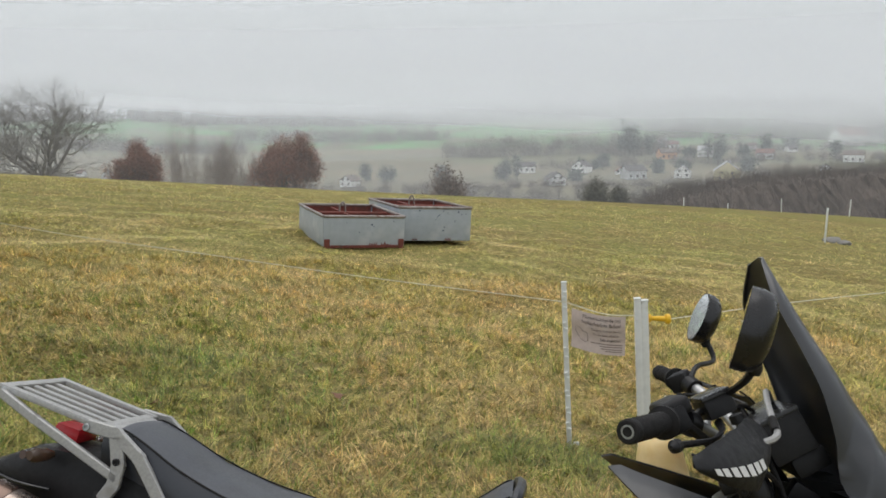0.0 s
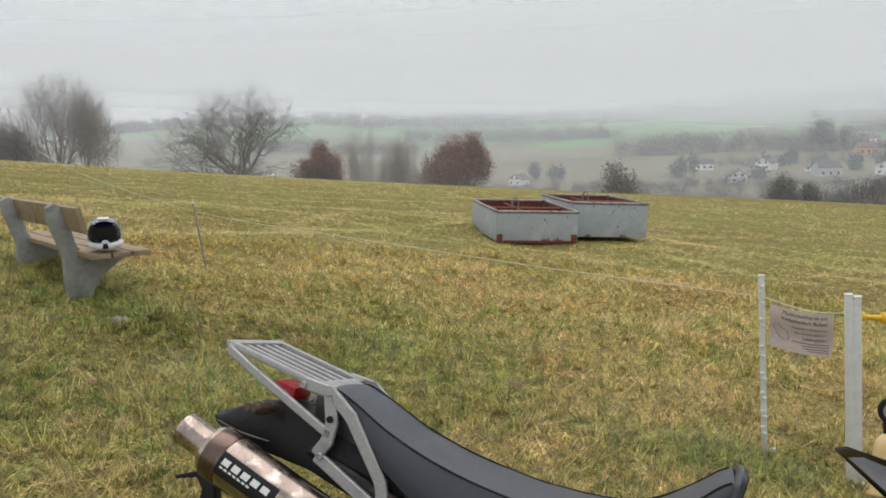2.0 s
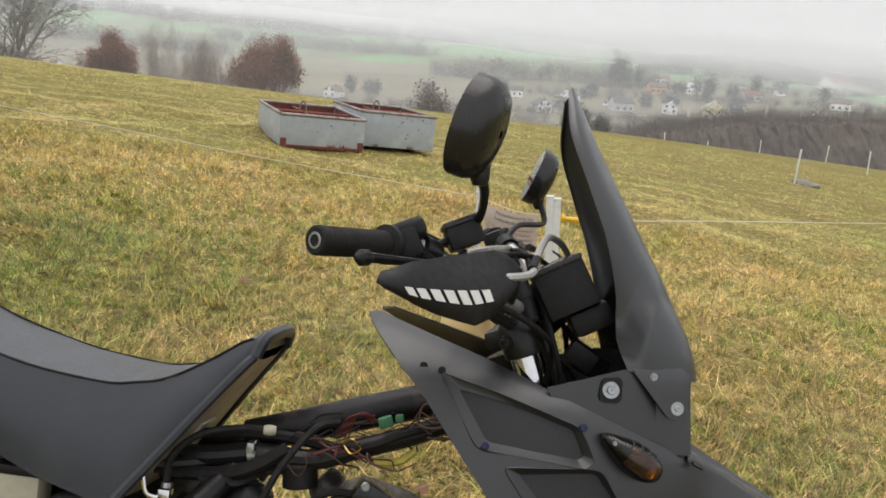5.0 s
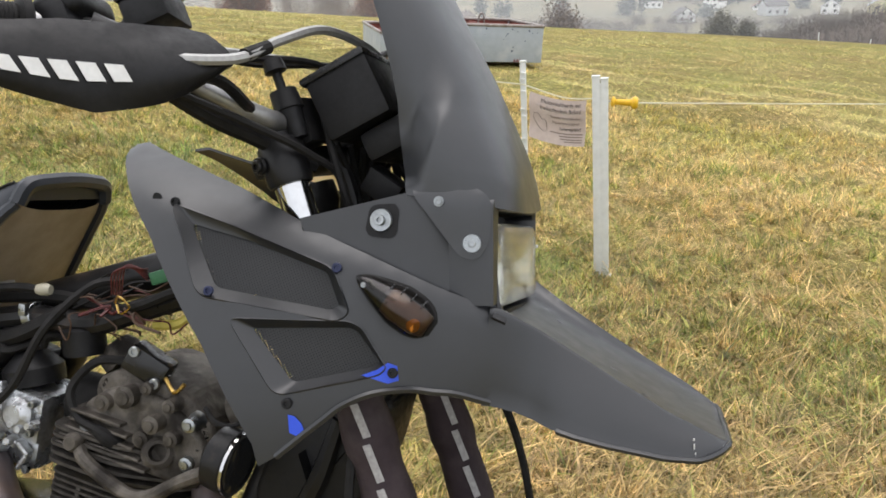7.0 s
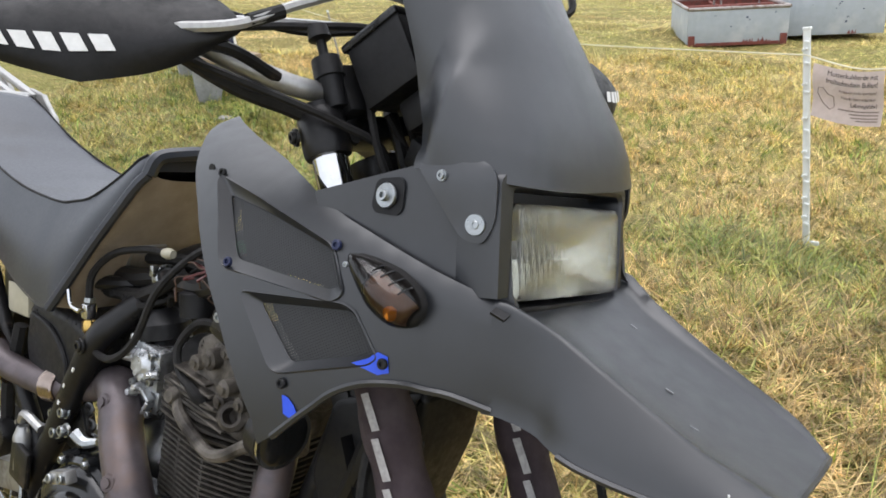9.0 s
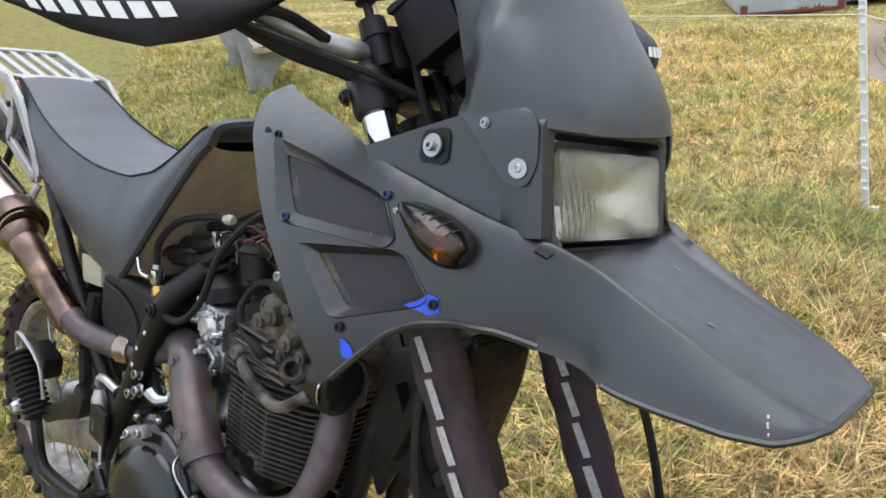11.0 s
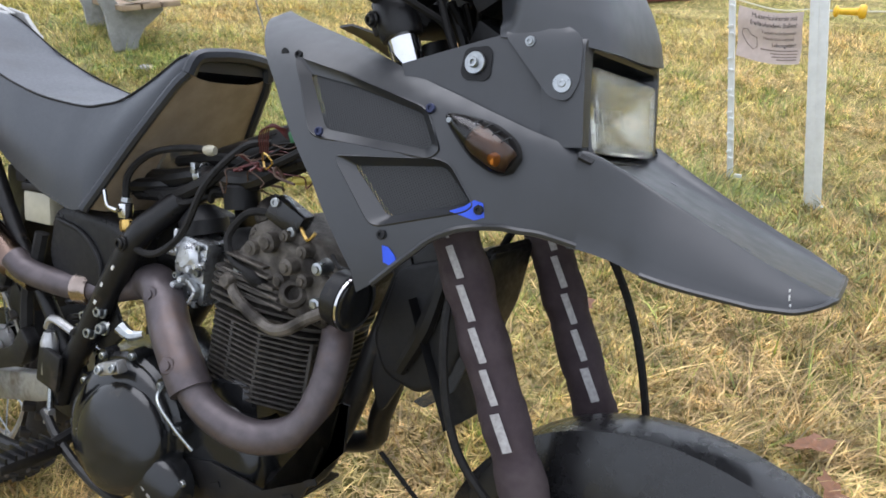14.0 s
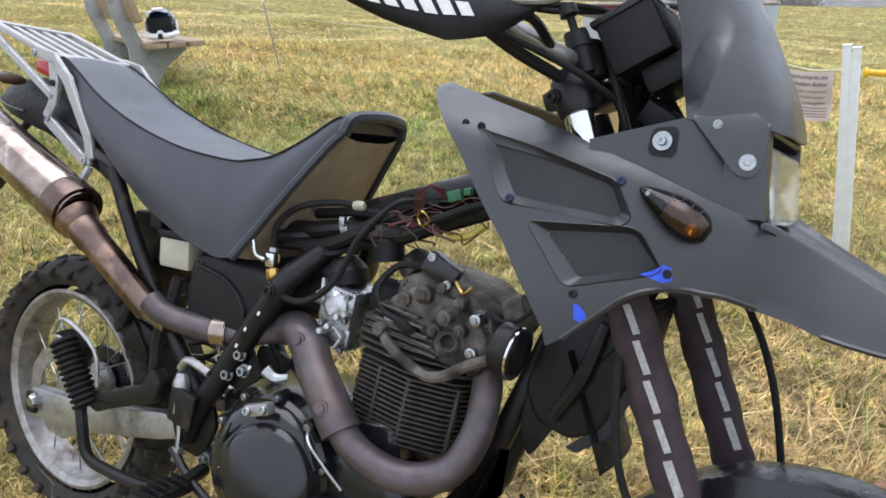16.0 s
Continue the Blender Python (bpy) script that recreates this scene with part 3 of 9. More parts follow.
def ground_sheet():
    ys = np.concatenate([np.arange(-60, -8, 4), np.arange(-8, 22, 0.25), np.arange(22, 60, 1.0), np.arange(60, 150, 5), np.arange(150, 1400, 25)])
    xs = np.concatenate([np.arange(-900, -120, 40), np.arange(-120, -16, 4), np.arange(-16, 14, 0.25), np.arange(14, 60, 2), np.arange(60, 940, 40)])
    X, Y = np.meshgrid(xs, ys)
    Z = land(X, Y)
    Z = Z + lumps(X, Y)
    me = bpy.data.meshes.new("ground")
    h, w = X.shape
    idx = np.arange(h * w).reshape(h, w)
    quads = np.stack([idx[:-1, :-1], idx[:-1, 1:], idx[1:, 1:], idx[1:, :-1]], -1).reshape(-1, 4)
    me.from_pydata(np.stack([X, Y, Z], -1).reshape(-1, 3).tolist(), [], quads.tolist())
    me.materials.append(M["ground"])
    me.materials.append(M["far"])
    cy = Y[:-1, :-1].reshape(-1)
    me.polygons.foreach_set("material_index", (cy > 149).astype(np.int32))
    me.shade_smooth()
    ob = new("ground", me)
    return tagged(ob, "wet autumn meadow of matted straw and grass rolling down to a valley", "ground", kind="structure")


ground_sheet()


# ---- mist in the valley ----
def mist(dist, alpha, low, z0, z1, top, f0, f1):
    rows = []
    for z in (low, f1 + 1):
        rows.append([(dist * 1.15 * math.sin(a), dist * math.cos(a) ** 0.6, z) for a in np.linspace(-1.25, 1.1, 60)])
    me = grid_mesh("mist", rows)
    ob = part("mist_bank", me, make_mist("mist_%d" % dist, alpha, z0, z1, top, f0, f1))
    ob.visible_shadow = False
    return tagged(ob, "thin grey mist drifting in the valley", "mist", kind="structure")


mist(58, 0.08, -30, 10, 30, 0.10, 6, 26)
mist(140, 0.08, -35, 8, 30, 0.12, 10, 55)
mist(280, 0.09, -40, 6, 30, 0.18, 16, 100)
mist(430, 0.09, -45, 2, 30, 0.30, 24, 140)
mist(560, 0.10, -45, -2, 30, 0.40, 30, 180)
mist(690, 0.11, -45, 0, 34, 0.45, 38, 210)
mist(810, 0.11, -45, 2, 38, 0.45, 44, 240)


# ---- trees ----
def tree_segments(rng, height, spread, trunk_r, levels, kids, up=0.35, droop=0.0, fork=0.22, lean=0.0, minr=0.008, flare=1.5):
    """Limbs of a bare tree: segments (a, b, ra, rb, level) and the tips."""
    segs, tips = [], []

    def grow(p, d, ln, r, lev):
        steps = 3 if lev < levels else 2
        for s in range(steps):
            d2 = (d + Vector(rng.normal(0, 0.15 + 0.04 * lev, 3)) + Vector((0, 0, up * 0.12 - droop * lev * 0.05))).normalized()
            q = p + d2 * (ln / steps)
            r2 = max(minr, r * (0.84 if lev else 0.9))
            segs.append((p, q, r, r2, lev))
            p, d, r = q, d2, r2
            if lev < levels and (lev > 0 or s > 0):
                for k in range(kids[lev] if s else max(1, kids[lev] // 2)):
                    ax = Vector(rng.normal(0, 1, 3))
                    side = (ax - d * ax.dot(d)).normalized()
                    a = rng.uniform(0.45, 1.0) * spread
                    dd = (d * math.cos(a) + side * math.sin(a) + Vector((0, 0, up * 0.3))).normalized()
                    grow(p, dd, ln * rng.uniform(0.55, 0.78), max(minr, r * rng.uniform(0.45, 0.62)), lev + 1)
        if lev >= levels:
            tips.append((p, d))
        elif lev > 0:
            grow(p, d, ln * 0.6, r * 0.7, lev + 1)

    stems = 1 if fork <= 0 else 3
    base = Vector((0, 0, -0.3))
    if stems == 1:
        grow(base, Vector((lean, 0, 1)).normalized(), height * 0.55, trunk_r, 0)
    else:
        top = base + Vector((0, 0, height * fork))
        segs.append((base, top, trunk_r * 1.25, trunk_r, 0))
        for k in range(9):
            a = 2 * math.pi * k / 9 * 2.0 + rng.uniform(-0.4, 0.4)
            t = 0.15 + flare * (k / 8) ** 1.3
            d = Vector((math.cos(a) * t, math.sin(a) * t, 1.0)).normalized()
            grow(top, d, height * 0.36, trunk_r * rng.uniform(0.42, 0.62), 1)
    return segs, tips


def limb_mesh(name, segs, seg=5):
    vs, fs = [], []
    for a, b, ra, rb, lev in segs:
        d = (b - a).normalized()
        u = d.orthogonal().normalized()
        v = d.cross(u)
        k = seg if lev < 2 else 3
        o = len(vs)
        for c, r in ((a, ra), (b + d * rb * 0.4, rb)):
            for s in range(k):
                t = 2 * math.pi * s / k
                vs.append(c + r * (math.cos(t) * u + math.sin(t) * v))
        for s in range(k):
            fs.append((o + s, o + (s + 1) % k, o + k + (s + 1) % k, o + k + s))
    me = bpy.data.meshes.new(name)
    me.from_pydata(vs, [], fs)
    return me


def leaf_mesh(name, rng, centres, per, size, blur, aspect=0.45):
    c = np.repeat(np.array([tuple(p) for p in centres]), per, 0)
    n = len(c)
    c = c + rng.normal(0, blur, (n, 3))
    u = rng.normal(0, 1, (n, 3))
    u /= np.linalg.norm(u, axis=1)[:, None]
    w = rng.normal(0, 1, (n, 3))
    v = np.cross(u, w)
    v /= np.linalg.norm(v, axis=1)[:, None]
    s = (size * rng.uniform(0.6, 1.4, n))[:, None]
    P = np.stack([c - u * s, c - v * s * aspect, c + u * s, c + v * s * aspect], 1).reshape(-1, 3)
    me = bpy.data.meshes.new(name)
    me.from_pydata(P.tolist(), [], np.arange(4 * n).reshape(-1, 4).tolist())
    return me


def tree(x, y, top, label, category, seed, width, levels=4, kids=(2, 3, 3, 2, 2), leaf=None, per=3, lsize=0.10, blur=0.25, bark="bark",
         up=0.35, droop=0.0, fork=0.2, trunk=None, sub=0.0, name="tree", minr=0.008, spread=0.9, aspect=0.45, flare=1.5):
    rng = np.random.default_rng(seed)
    z = gz(x, y) - sub
    h = top - z
    t = thing(name, pose(x, y, z), label, category)
    segs, tips = tree_segments(rng, h, spread, trunk or h * 0.03, levels, kids, up, droop, fork, minr=minr, flare=flare)
    P = np.array([tuple(b) for _, b, *_ in segs])
    sx = width / 2 / max(1e-3, np.percentile(np.hypot(P[:, 0], P[:, 1]), 97))
    sz = h / max(1e-3, np.percentile(P[:, 2], 99.5))
    k = Matrix.Diagonal((sx, sx, sz, 1))
    segs = [(k @ a, k @ b, ra, rb, lev) for a, b, ra, rb, lev in segs]
    tips = [(k @ p, d) for p, d in tips]
    part("trunk", limb_mesh("trunk", [s for s in segs if s[4] < 2], 7), bark, t)
    part("crown", limb_mesh("crown", [s for s in segs if s[4] >= 2]), bark, t, smooth=0)
    if leaf:
        part("leaves", leaf_mesh("leaves", rng, [p for p, _ in tips], per, lsize, blur, aspect), leaf, t, smooth=0)
    return t


tree(-43.4, 62, 7.1, "large bare oak with a wide rounded crown beyond the meadow", "tree", 11, 17.2, 4, (2, 3, 3, 3), fork=0.07, trunk=0.34, minr=0.0062, up=0.06, spread=0.95, bark="bark_grey", flare=2.5)
tree(-74.6, 70, 10.4, "tall bare birch with a broad crown of fine reddish twigs", "tree", 12, 13.5, 4, (3, 3, 3, 3), leaf="twigleaf", per=3, lsize=0.36, blur=0.5, aspect=0.010, bark="bark_pale", fork=0.16, trunk=0.2, droop=0.5, minr=0.007, up=0.3, spread=0.85)
tree(-72.4, 72, 8.9, "bare birch with fine reddish twigs", "tree", 13, 9.0, 4, (3, 3, 3, 2), leaf="twigleaf", per=3, lsize=0.36, blur=0.5, aspect=0.010, bark="bark_pale", fork=0.16, trunk=0.18, droop=0.5, minr=0.007, up=0.3, spread=0.85)
tree(-79.0, 67, 4.6, "low brown half-bare tree beside the birches", "tree", 14, 8.0, 4, (3, 3, 3, 2), leaf="scrub", per=4, lsize=0.30, blur=0.3, aspect=0.03, fork=0.12, trunk=0.2, minr=0.010)
tree(-42.1, 75, 1.5, "young oak holding its rust-brown leaves", "tree", 15, 5.2, 4, (3, 3, 3, 2), leaf="oakleaf", per=9, lsize=0.075, blur=0.24, fork=0.12, trunk=0.16, sub=0.0, up=0.6)
tree(-25.6, 75, 2.1, "oak holding its rust-brown leaves on the brow", "tree", 16, 6.8, 4, (3, 3, 3, 2), leaf="oakleaf", per=9, lsize=0.08, blur=0.26, fork=0.12, trunk=0.2, up=0.6)
tree(-63.5, 128, 4.6, "tall hazy tree with pinkish twigs in the mist", "tree", 17, 12, 4, (3, 3, 3, 3), leaf="twigleaf", per=2, lsize=0.42, blur=0.9, aspect=0.014, bark="bark_pale", fork=0.15, trunk=0.12, minr=0.004)
tree(-54.0, 124, 3.0, "hazy bare tree in the mist", "tree", 18, 9, 4, (3, 3, 3, 3), leaf="twigleaf", per=2, lsize=0.42, blur=0.8, aspect=0.012, bark="bark_pale", fork=0.15, trunk=0.12, minr=0.004)
tree(-38.8, 88, 1.6, "thin bare tree in the mist", "tree", 19, 6.0, 4, (2, 2, 2, 2), fork=0.1, trunk=0.09, minr=0.005, up=0.4, spread=0.8, bark="bark_pale")
tree(-36.0, 90, 0.4, "small bare tree in the mist", "tree", 20, 4.2, 4, (2, 2, 2, 2), fork=0.1, trunk=0.09, minr=0.005, up=0.4, spread=0.8, bark="bark_pale")
tree(-15.0, 115, -3.6, "low hazy bush beyond the brow", "bush", 21, 9, 4, (3, 3, 3, 2), leaf="scrub", per=4, lsize=0.2, blur=0.6, bark="bark_pale", fork=0.1, trunk=0.10, name="bush")
tree(4.8, 72, -2.25, "dark brownish bush behind the brow of the meadow", "bush", 22, 2.6, 3, (4, 4, 3), leaf="scrubgreen", per=9, lsize=0.10, blur=0.3, fork=0.1, trunk=0.06, name="bush")
tree(7.0, 74, -3.1, "low dark bush behind the brow of the meadow", "bush", 23, 2.2, 3, (4, 4, 3), leaf="scrubgreen", per=9, lsize=0.10, blur=0.25, fork=0.1, trunk=0.06, name="bush")


def thicket(name, label, spots, seed, leaf, per=5, lsize=0.5, blur=1.0, trunk=0.12, aspect=0.45):
    """Many far trees in one sheet of woodland."""
    rng = np.random.default_rng(seed)
    vs, fs, cs = [], [], []
    for x, y, h, w in spots:
        z = gz(x, y)
        o = len(vs)
        for k in range(7):
            a = rng.uniform(0, 6.28)
            p = Vector((x, y, z - 0.5))
            q = p + Vector((math.cos(a) * w * rng.uniform(0.1, 0.5), math.sin(a) * w * 0.3, h * rng.uniform(0.7, 1.0)))
            o = len(vs)
            r = trunk * rng.uniform(0.5, 1.0)
            vs += [p + Vector((-r, 0, 0)), p + Vector((r, -r, 0)), p + Vector((r, r, 0)), q]
            fs += [(o, o + 1, o + 3), (o + 1, o + 2, o + 3), (o + 2, o, o + 3)]
            for t in rng.uniform(0.35, 1.0, 4):
                cs.append(p.lerp(q, t))
    me = bpy.data.meshes.new(name)
    me.from_pydata(vs, [], fs)
    t = thing(name, pose(0, 0, 0), label, "woodland", kind="stuff")
    part("trunks", me, "bark", t, smooth=0)
    part("twigs", leaf_mesh("twigs", rng, cs, per, lsize, blur, aspect), leaf, t, smooth=0)
    return t


rngw = np.random.default_rng(77)


def hedge(x0, y0, x1, y1, n, h0, h1, w):
    """Trees strung loosely along a line."""
    out = []
    for k in range(n):
        t = (k + rngw.uniform(-0.8, 0.8)) / n
        out.append((x0 + (x1 - x0) * t + rngw.normal(0, 2), y0 + (y1 - y0) * t + rngw.normal(0, 4), rngw.uniform(h0, h1), w))
    return out


def wood_top(x):
    """Height of the tree tops along the foot of the meadow."""
    return np.interp(x, [6, 11, 14, 18.5, 24.3, 40, 100], [-8.0, -5.6, -4.3, -3.2, -2.1, -0.9, 0.3]) + 0.16 * np.sin(x * 0.9) + 0.10 * np.sin(x * 2.3 + 1)


wood = thicket("bare_woodland", "brown leafless woodland along the foot of the meadow",
        [(x, y, wood_top(x) - gz(x, y) + rngw.uniform(-1.2, 0.5), 4.0) for x, y in ((rngw.uniform(9, 95), rngw.uniform(82, 108)) for _ in range(420))], 5, "woodmass", per=4, lsize=0.10, blur=0.45, aspect=0.10, trunk=0.03)


def wood_body():
    """The dense inside of the wood: an uneven bank of twigs too fine to tell apart."""
    rng = np.random.default_rng(31)
    rows = []
    for v in np.linspace(0, 1, 16):
        row = []
        for x in np.linspace(6, 100, 300):
            y = 79 + 26 * v
            k = min(1.0, 2.2 * v) ** 0.6
            row.append((x + rng.normal(0, 0.1), y + rng.normal(0, 0.4), (gz(x, y) - 0.5) * (1 - k) + (float(wood_top(x)) - 1.7) * k + rng.normal(0, 0.22)))
        rows.append(row)
    return grid_mesh("wood_body", rows)


def wood_brush():
    """The upright fine twigs that fringe the wood."""
    rng = np.random.default_rng(32)
    n = 110000
    x, y = rng.uniform(9, 98, n), rng.uniform(79, 106, n)
    foot = land(x, y) - 0.5
    k = np.minimum(1.0, 2.2 * (y - 79) / 26) ** 0.6
    z = foot + (wood_top(x) - foot) * k * rng.uniform(0.75, 1.0, n) - 0.6
    h = rng.gamma(3.0, 0.25, n)
    lx, ly = rng.normal(0, 0.20, n), rng.normal(0, 0.15, n)
    w = rng.uniform(0.007, 0.018, n)
    P = np.empty((n, 3, 3))
    P[:, 0] = np.stack([x - w, y, z], 1)
    P[:, 1] = np.stack([x + w, y, z], 1)
    P[:, 2] = np.stack([x + lx * h, y + ly * h, z + h], 1)
    me = bpy.data.meshes.new("wood_brush")
    me.from_pydata(P.reshape(-1, 3).tolist(), [], np.arange(3 * n).reshape(-1, 3).tolist())
    return me


part("upright_twigs", wood_brush(), "woodmass", wood, smooth=0)
M["woodbody"] = surf("dense_brown_twigs", (0.095, 0.076, 0.064), (0.125, 0.10, 0.083), 1.6, 0.95, bump=0.4, dist=0.2, world_space=True, stain=(0.080, 0.065, 0.055), sscale=0.25, spec=0.1)
part("wood_body", wood_body(), "woodbody", wood, smooth=0)
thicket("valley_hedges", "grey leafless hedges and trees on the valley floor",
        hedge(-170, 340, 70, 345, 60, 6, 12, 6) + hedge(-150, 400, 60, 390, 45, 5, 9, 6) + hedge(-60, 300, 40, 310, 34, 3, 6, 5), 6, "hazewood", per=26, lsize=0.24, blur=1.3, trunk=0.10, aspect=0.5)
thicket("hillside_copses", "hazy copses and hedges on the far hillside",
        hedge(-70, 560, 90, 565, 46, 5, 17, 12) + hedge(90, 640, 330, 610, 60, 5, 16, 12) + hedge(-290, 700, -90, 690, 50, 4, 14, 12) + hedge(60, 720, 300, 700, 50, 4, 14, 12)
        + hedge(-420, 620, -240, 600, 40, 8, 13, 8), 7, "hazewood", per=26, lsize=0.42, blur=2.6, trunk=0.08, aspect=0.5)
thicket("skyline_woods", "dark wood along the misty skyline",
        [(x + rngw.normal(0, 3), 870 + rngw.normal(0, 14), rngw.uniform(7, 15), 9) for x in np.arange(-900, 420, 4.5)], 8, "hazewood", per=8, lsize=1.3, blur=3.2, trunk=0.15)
thicket("village_trees", "dark garden trees and conifers between the houses",
        [(x + rngw.normal(0, 3), y, h, 4) for x, y, h in ((58, 545, 22), (63, 550, 24), (68, 548, 18), (54, 550, 16), (-20, 452, 15), (-26, 455, 9), (106, 500, 15), (110, 506, 17), (90, 520, 9),
         (130, 520, 10), (30, 490, 6), (13, 445, 6), (145, 545, 13), (170, 560, 12), (120, 470, 9), (185, 520, 12), (66, 470, 9), (38, 500, 8), (-60, 455, 8), (-95, 450, 9), (-110, 455, 10), (84, 470, 8)) for _ in range(2)], 9, "conifer", per=12, lsize=0.75, blur=1.6, trunk=0.2)


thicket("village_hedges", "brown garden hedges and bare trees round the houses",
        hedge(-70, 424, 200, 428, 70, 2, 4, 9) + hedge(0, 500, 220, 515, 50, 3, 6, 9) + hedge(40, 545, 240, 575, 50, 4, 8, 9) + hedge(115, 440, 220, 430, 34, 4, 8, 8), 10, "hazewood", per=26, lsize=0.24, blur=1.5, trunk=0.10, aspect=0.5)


# ---- the village ----
def house(x, y, w, d, h, yaw, wall, roof, gable_front=True, group="village houses", label=""):
    z = gz(x, y) - 0.3
    t = thing("house", pose(x, y, z, 0, 0, yaw), label, "house", group)
    rh = w * 0.36 if gable_front else d * 0.34
    bm = bmesh.new()
    if gable_front:
        prism([(-w / 2, 0), (w / 2, 0), (w / 2, h), (0, h + rh), (-w / 2, h)], -d / 2, d / 2, bm=bm)
    else:
        block((0, 0, h / 2), (w, d, h), bm=bm)
        prism([(-d / 2, h - 0.05), (d / 2, h - 0.05), (0, h + rh)], -w / 2, w / 2, bm=bm, m=pose(0, 0, 0, 0, 0, 90))
    part("wall", bm, wall, t, smooth=0)
    bm = bmesh.new()
    ov = 0.5
    span = w if gable_front else d
    ln = (d if gable_front else w) + 2 * ov
    for s in (-1, 1):
        a = math.atan2(rh, span / 2)
        m = rot(0, s * math.degrees(a), 0)
        c = Vector((s * (span / 4 + ov * 0.35), 0, h + rh / 2 + 0.12 - ov * 0.3))
        sl = math.hypot(span / 2, rh) + ov
        if gable_front:
            block(c, (sl, ln, 0.25), m, bm=bm)
        else:
            block(rot(0, 0, 90) @ c, (sl, ln, 0.25), rot(0, 0, 90) @ m, bm=bm)
    block((w * 0.12, 0.3, h + rh + 0.2), (0.6, 0.6, 1.6), bm=bm)
    part("roof", bm, roof, t, smooth=0)
    rows = ((1.5, (-0.27, 0.27)), (4.1, (-0.2, 0.2))) if gable_front else ((1.6, (-0.34, 0.0, 0.34)),)
    for zz, cols in rows:
        if zz < h + rh * 0.5:
            for cx in cols:
                wnd = part("window", block((cx * w, -d / 2 - 0.06, zz + 0.3), (1.3, 0.12, 1.3)), "pane", t, smooth=0)
    return t


M["pane"] = surf("dark_window_pane", (0.05, 0.055, 0.06), (0.08, 0.085, 0.09), 2, 0.15, bump=0)
for key, a in (("wall_white", (0.88, 0.88, 0.86)), ("wall_orange", (0.60, 0.30, 0.14)), ("wall_yellow", (0.66, 0.58, 0.30)), ("wall_grey", (0.45, 0.46, 0.46))):
    M[key] = surf(key + "_render", a, tuple(c * 0.92 for c in a), 0.8, 0.8, bump=0.0, stain=tuple(c * 0.85 for c in a), sscale=0.3)
for key, a in (("roof_dark", (0.065, 0.055, 0.052)), ("roof_red", (0.17, 0.07, 0.05)), ("roof_pale", (0.42, 0.43, 0.43)), ("roof_brown", (0.12, 0.085, 0.065))):
    M[key] = surf(key + "_tiles", a, tuple(c * 0.8 for c in a), 1.5, 0.8, bump=0.0)
house(-11.6, 482.9, 10.1, 7.5, 4.0, 0, "wall_white", "roof_dark", False, label="white rendered house with a dark tiled roof in the valley")
house(5.2, 435.1, 9.1, 10.4, 3.8, 19, "wall_white", "roof_dark", True, label="white rendered house with a dark tiled roof in the valley")
house(22.2, 478.9, 9.3, 10.6, 3.9, -25, "wall_white", "roof_dark", True, label="white rendered house with a dark tiled roof in the valley")
house(80.5, 530.3, 11.0, 8.3, 4.4, 14, "wall_orange", "roof_brown", False, label="orange rendered house with a brown tiled roof in the valley")
house(90.7, 577.8, 9.5, 7.1, 3.8, 6, "wall_white", "roof_red", False, label="white rendered house with a red tiled roof in the valley")
house(108.2, 537.1, 11.2, 8.4, 4.5, -22, "wall_white", "roof_pale", False, label="white rendered house with a pale sheet roof in the valley")
house(119.5, 567.0, 5.9, 4.4, 2.4, 24, "wall_white", "roof_dark", False, label="white rendered house with a dark tiled roof in the valley")
house(78.3, 454.7, 8.8, 10.1, 3.7, -10, "wall_white", "roof_pale", True, label="white rendered house with a pale sheet roof in the valley")
house(100.7, 445.6, 13.3, 15.2, 5.6, -11, "wall_yellow", "roof_pale", True, label="pale yellow rendered house with a pale sheet roof in the valley")
house(50.4, 453.0, 12.1, 9.1, 4.9, 24, "wall_grey", "roof_dark", False, label="grey rendered house with a dark tiled roof in the valley")
house(141.6, 522.8, 10.1, 7.6, 4.0, -21, "wall_white", "roof_red", False, label="white rendered house with a red tiled roof in the valley")
house(161.7, 471.3, 4.9, 5.6, 2.1, 4, "wall_white", "roof_dark", True, label="white rendered house with a dark tiled roof in the valley")
house(214.4, 584.6, 19.1, 14.3, 7.7, 16, "wall_white", "roof_red", False, label="white rendered house with a red tiled roof in the valley")
house(190.3, 507.1, 11.3, 8.5, 4.5, -25, "wall_white", "roof_brown", False, label="white rendered house with a brown tiled roof in the valley")
house(89.6, 615.2, 5.9, 4.5, 2.4, 18, "wall_white", "roof_pale", False, label="white rendered house with a pale sheet roof in the valley")
house(44.3, 470.2, 4.9, 5.6, 2.1, 1, "wall_white", "roof_red", True, label="white rendered house with a red tiled roof in the valley")
house(-113.8, 436.8, 8.4, 9.7, 3.5, -20, "wall_white", "roof_brown", True, label="white rendered house with a brown tiled roof in the valley")
house(-286.4, 470.3, 7.0, 8.0, 2.9, 25, "wall_white", "roof_dark", True, label="white rendered house with a dark tiled roof in the valley")
house(-311.6, 478.9, 5.7, 4.3, 2.3, -13, "wall_white", "roof_red", False, label="white rendered house with a red tiled roof in the valley")
house(239.5, 603.3, 9.9, 7.4, 3.9, -7, "wall_white", "roof_dark", False, label="white rendered house with a dark tiled roof in the valley")
house(167.2, 555.1, 6.6, 5.0, 2.6, 23, "wall_white", "roof_dark", False, label="white rendered house with a dark tiled roof in the valley")
house(146.2, 575.4, 6.0, 4.5, 2.4, -23, "wall_white", "roof_red", False, label="white rendered house with a red tiled roof in the valley")


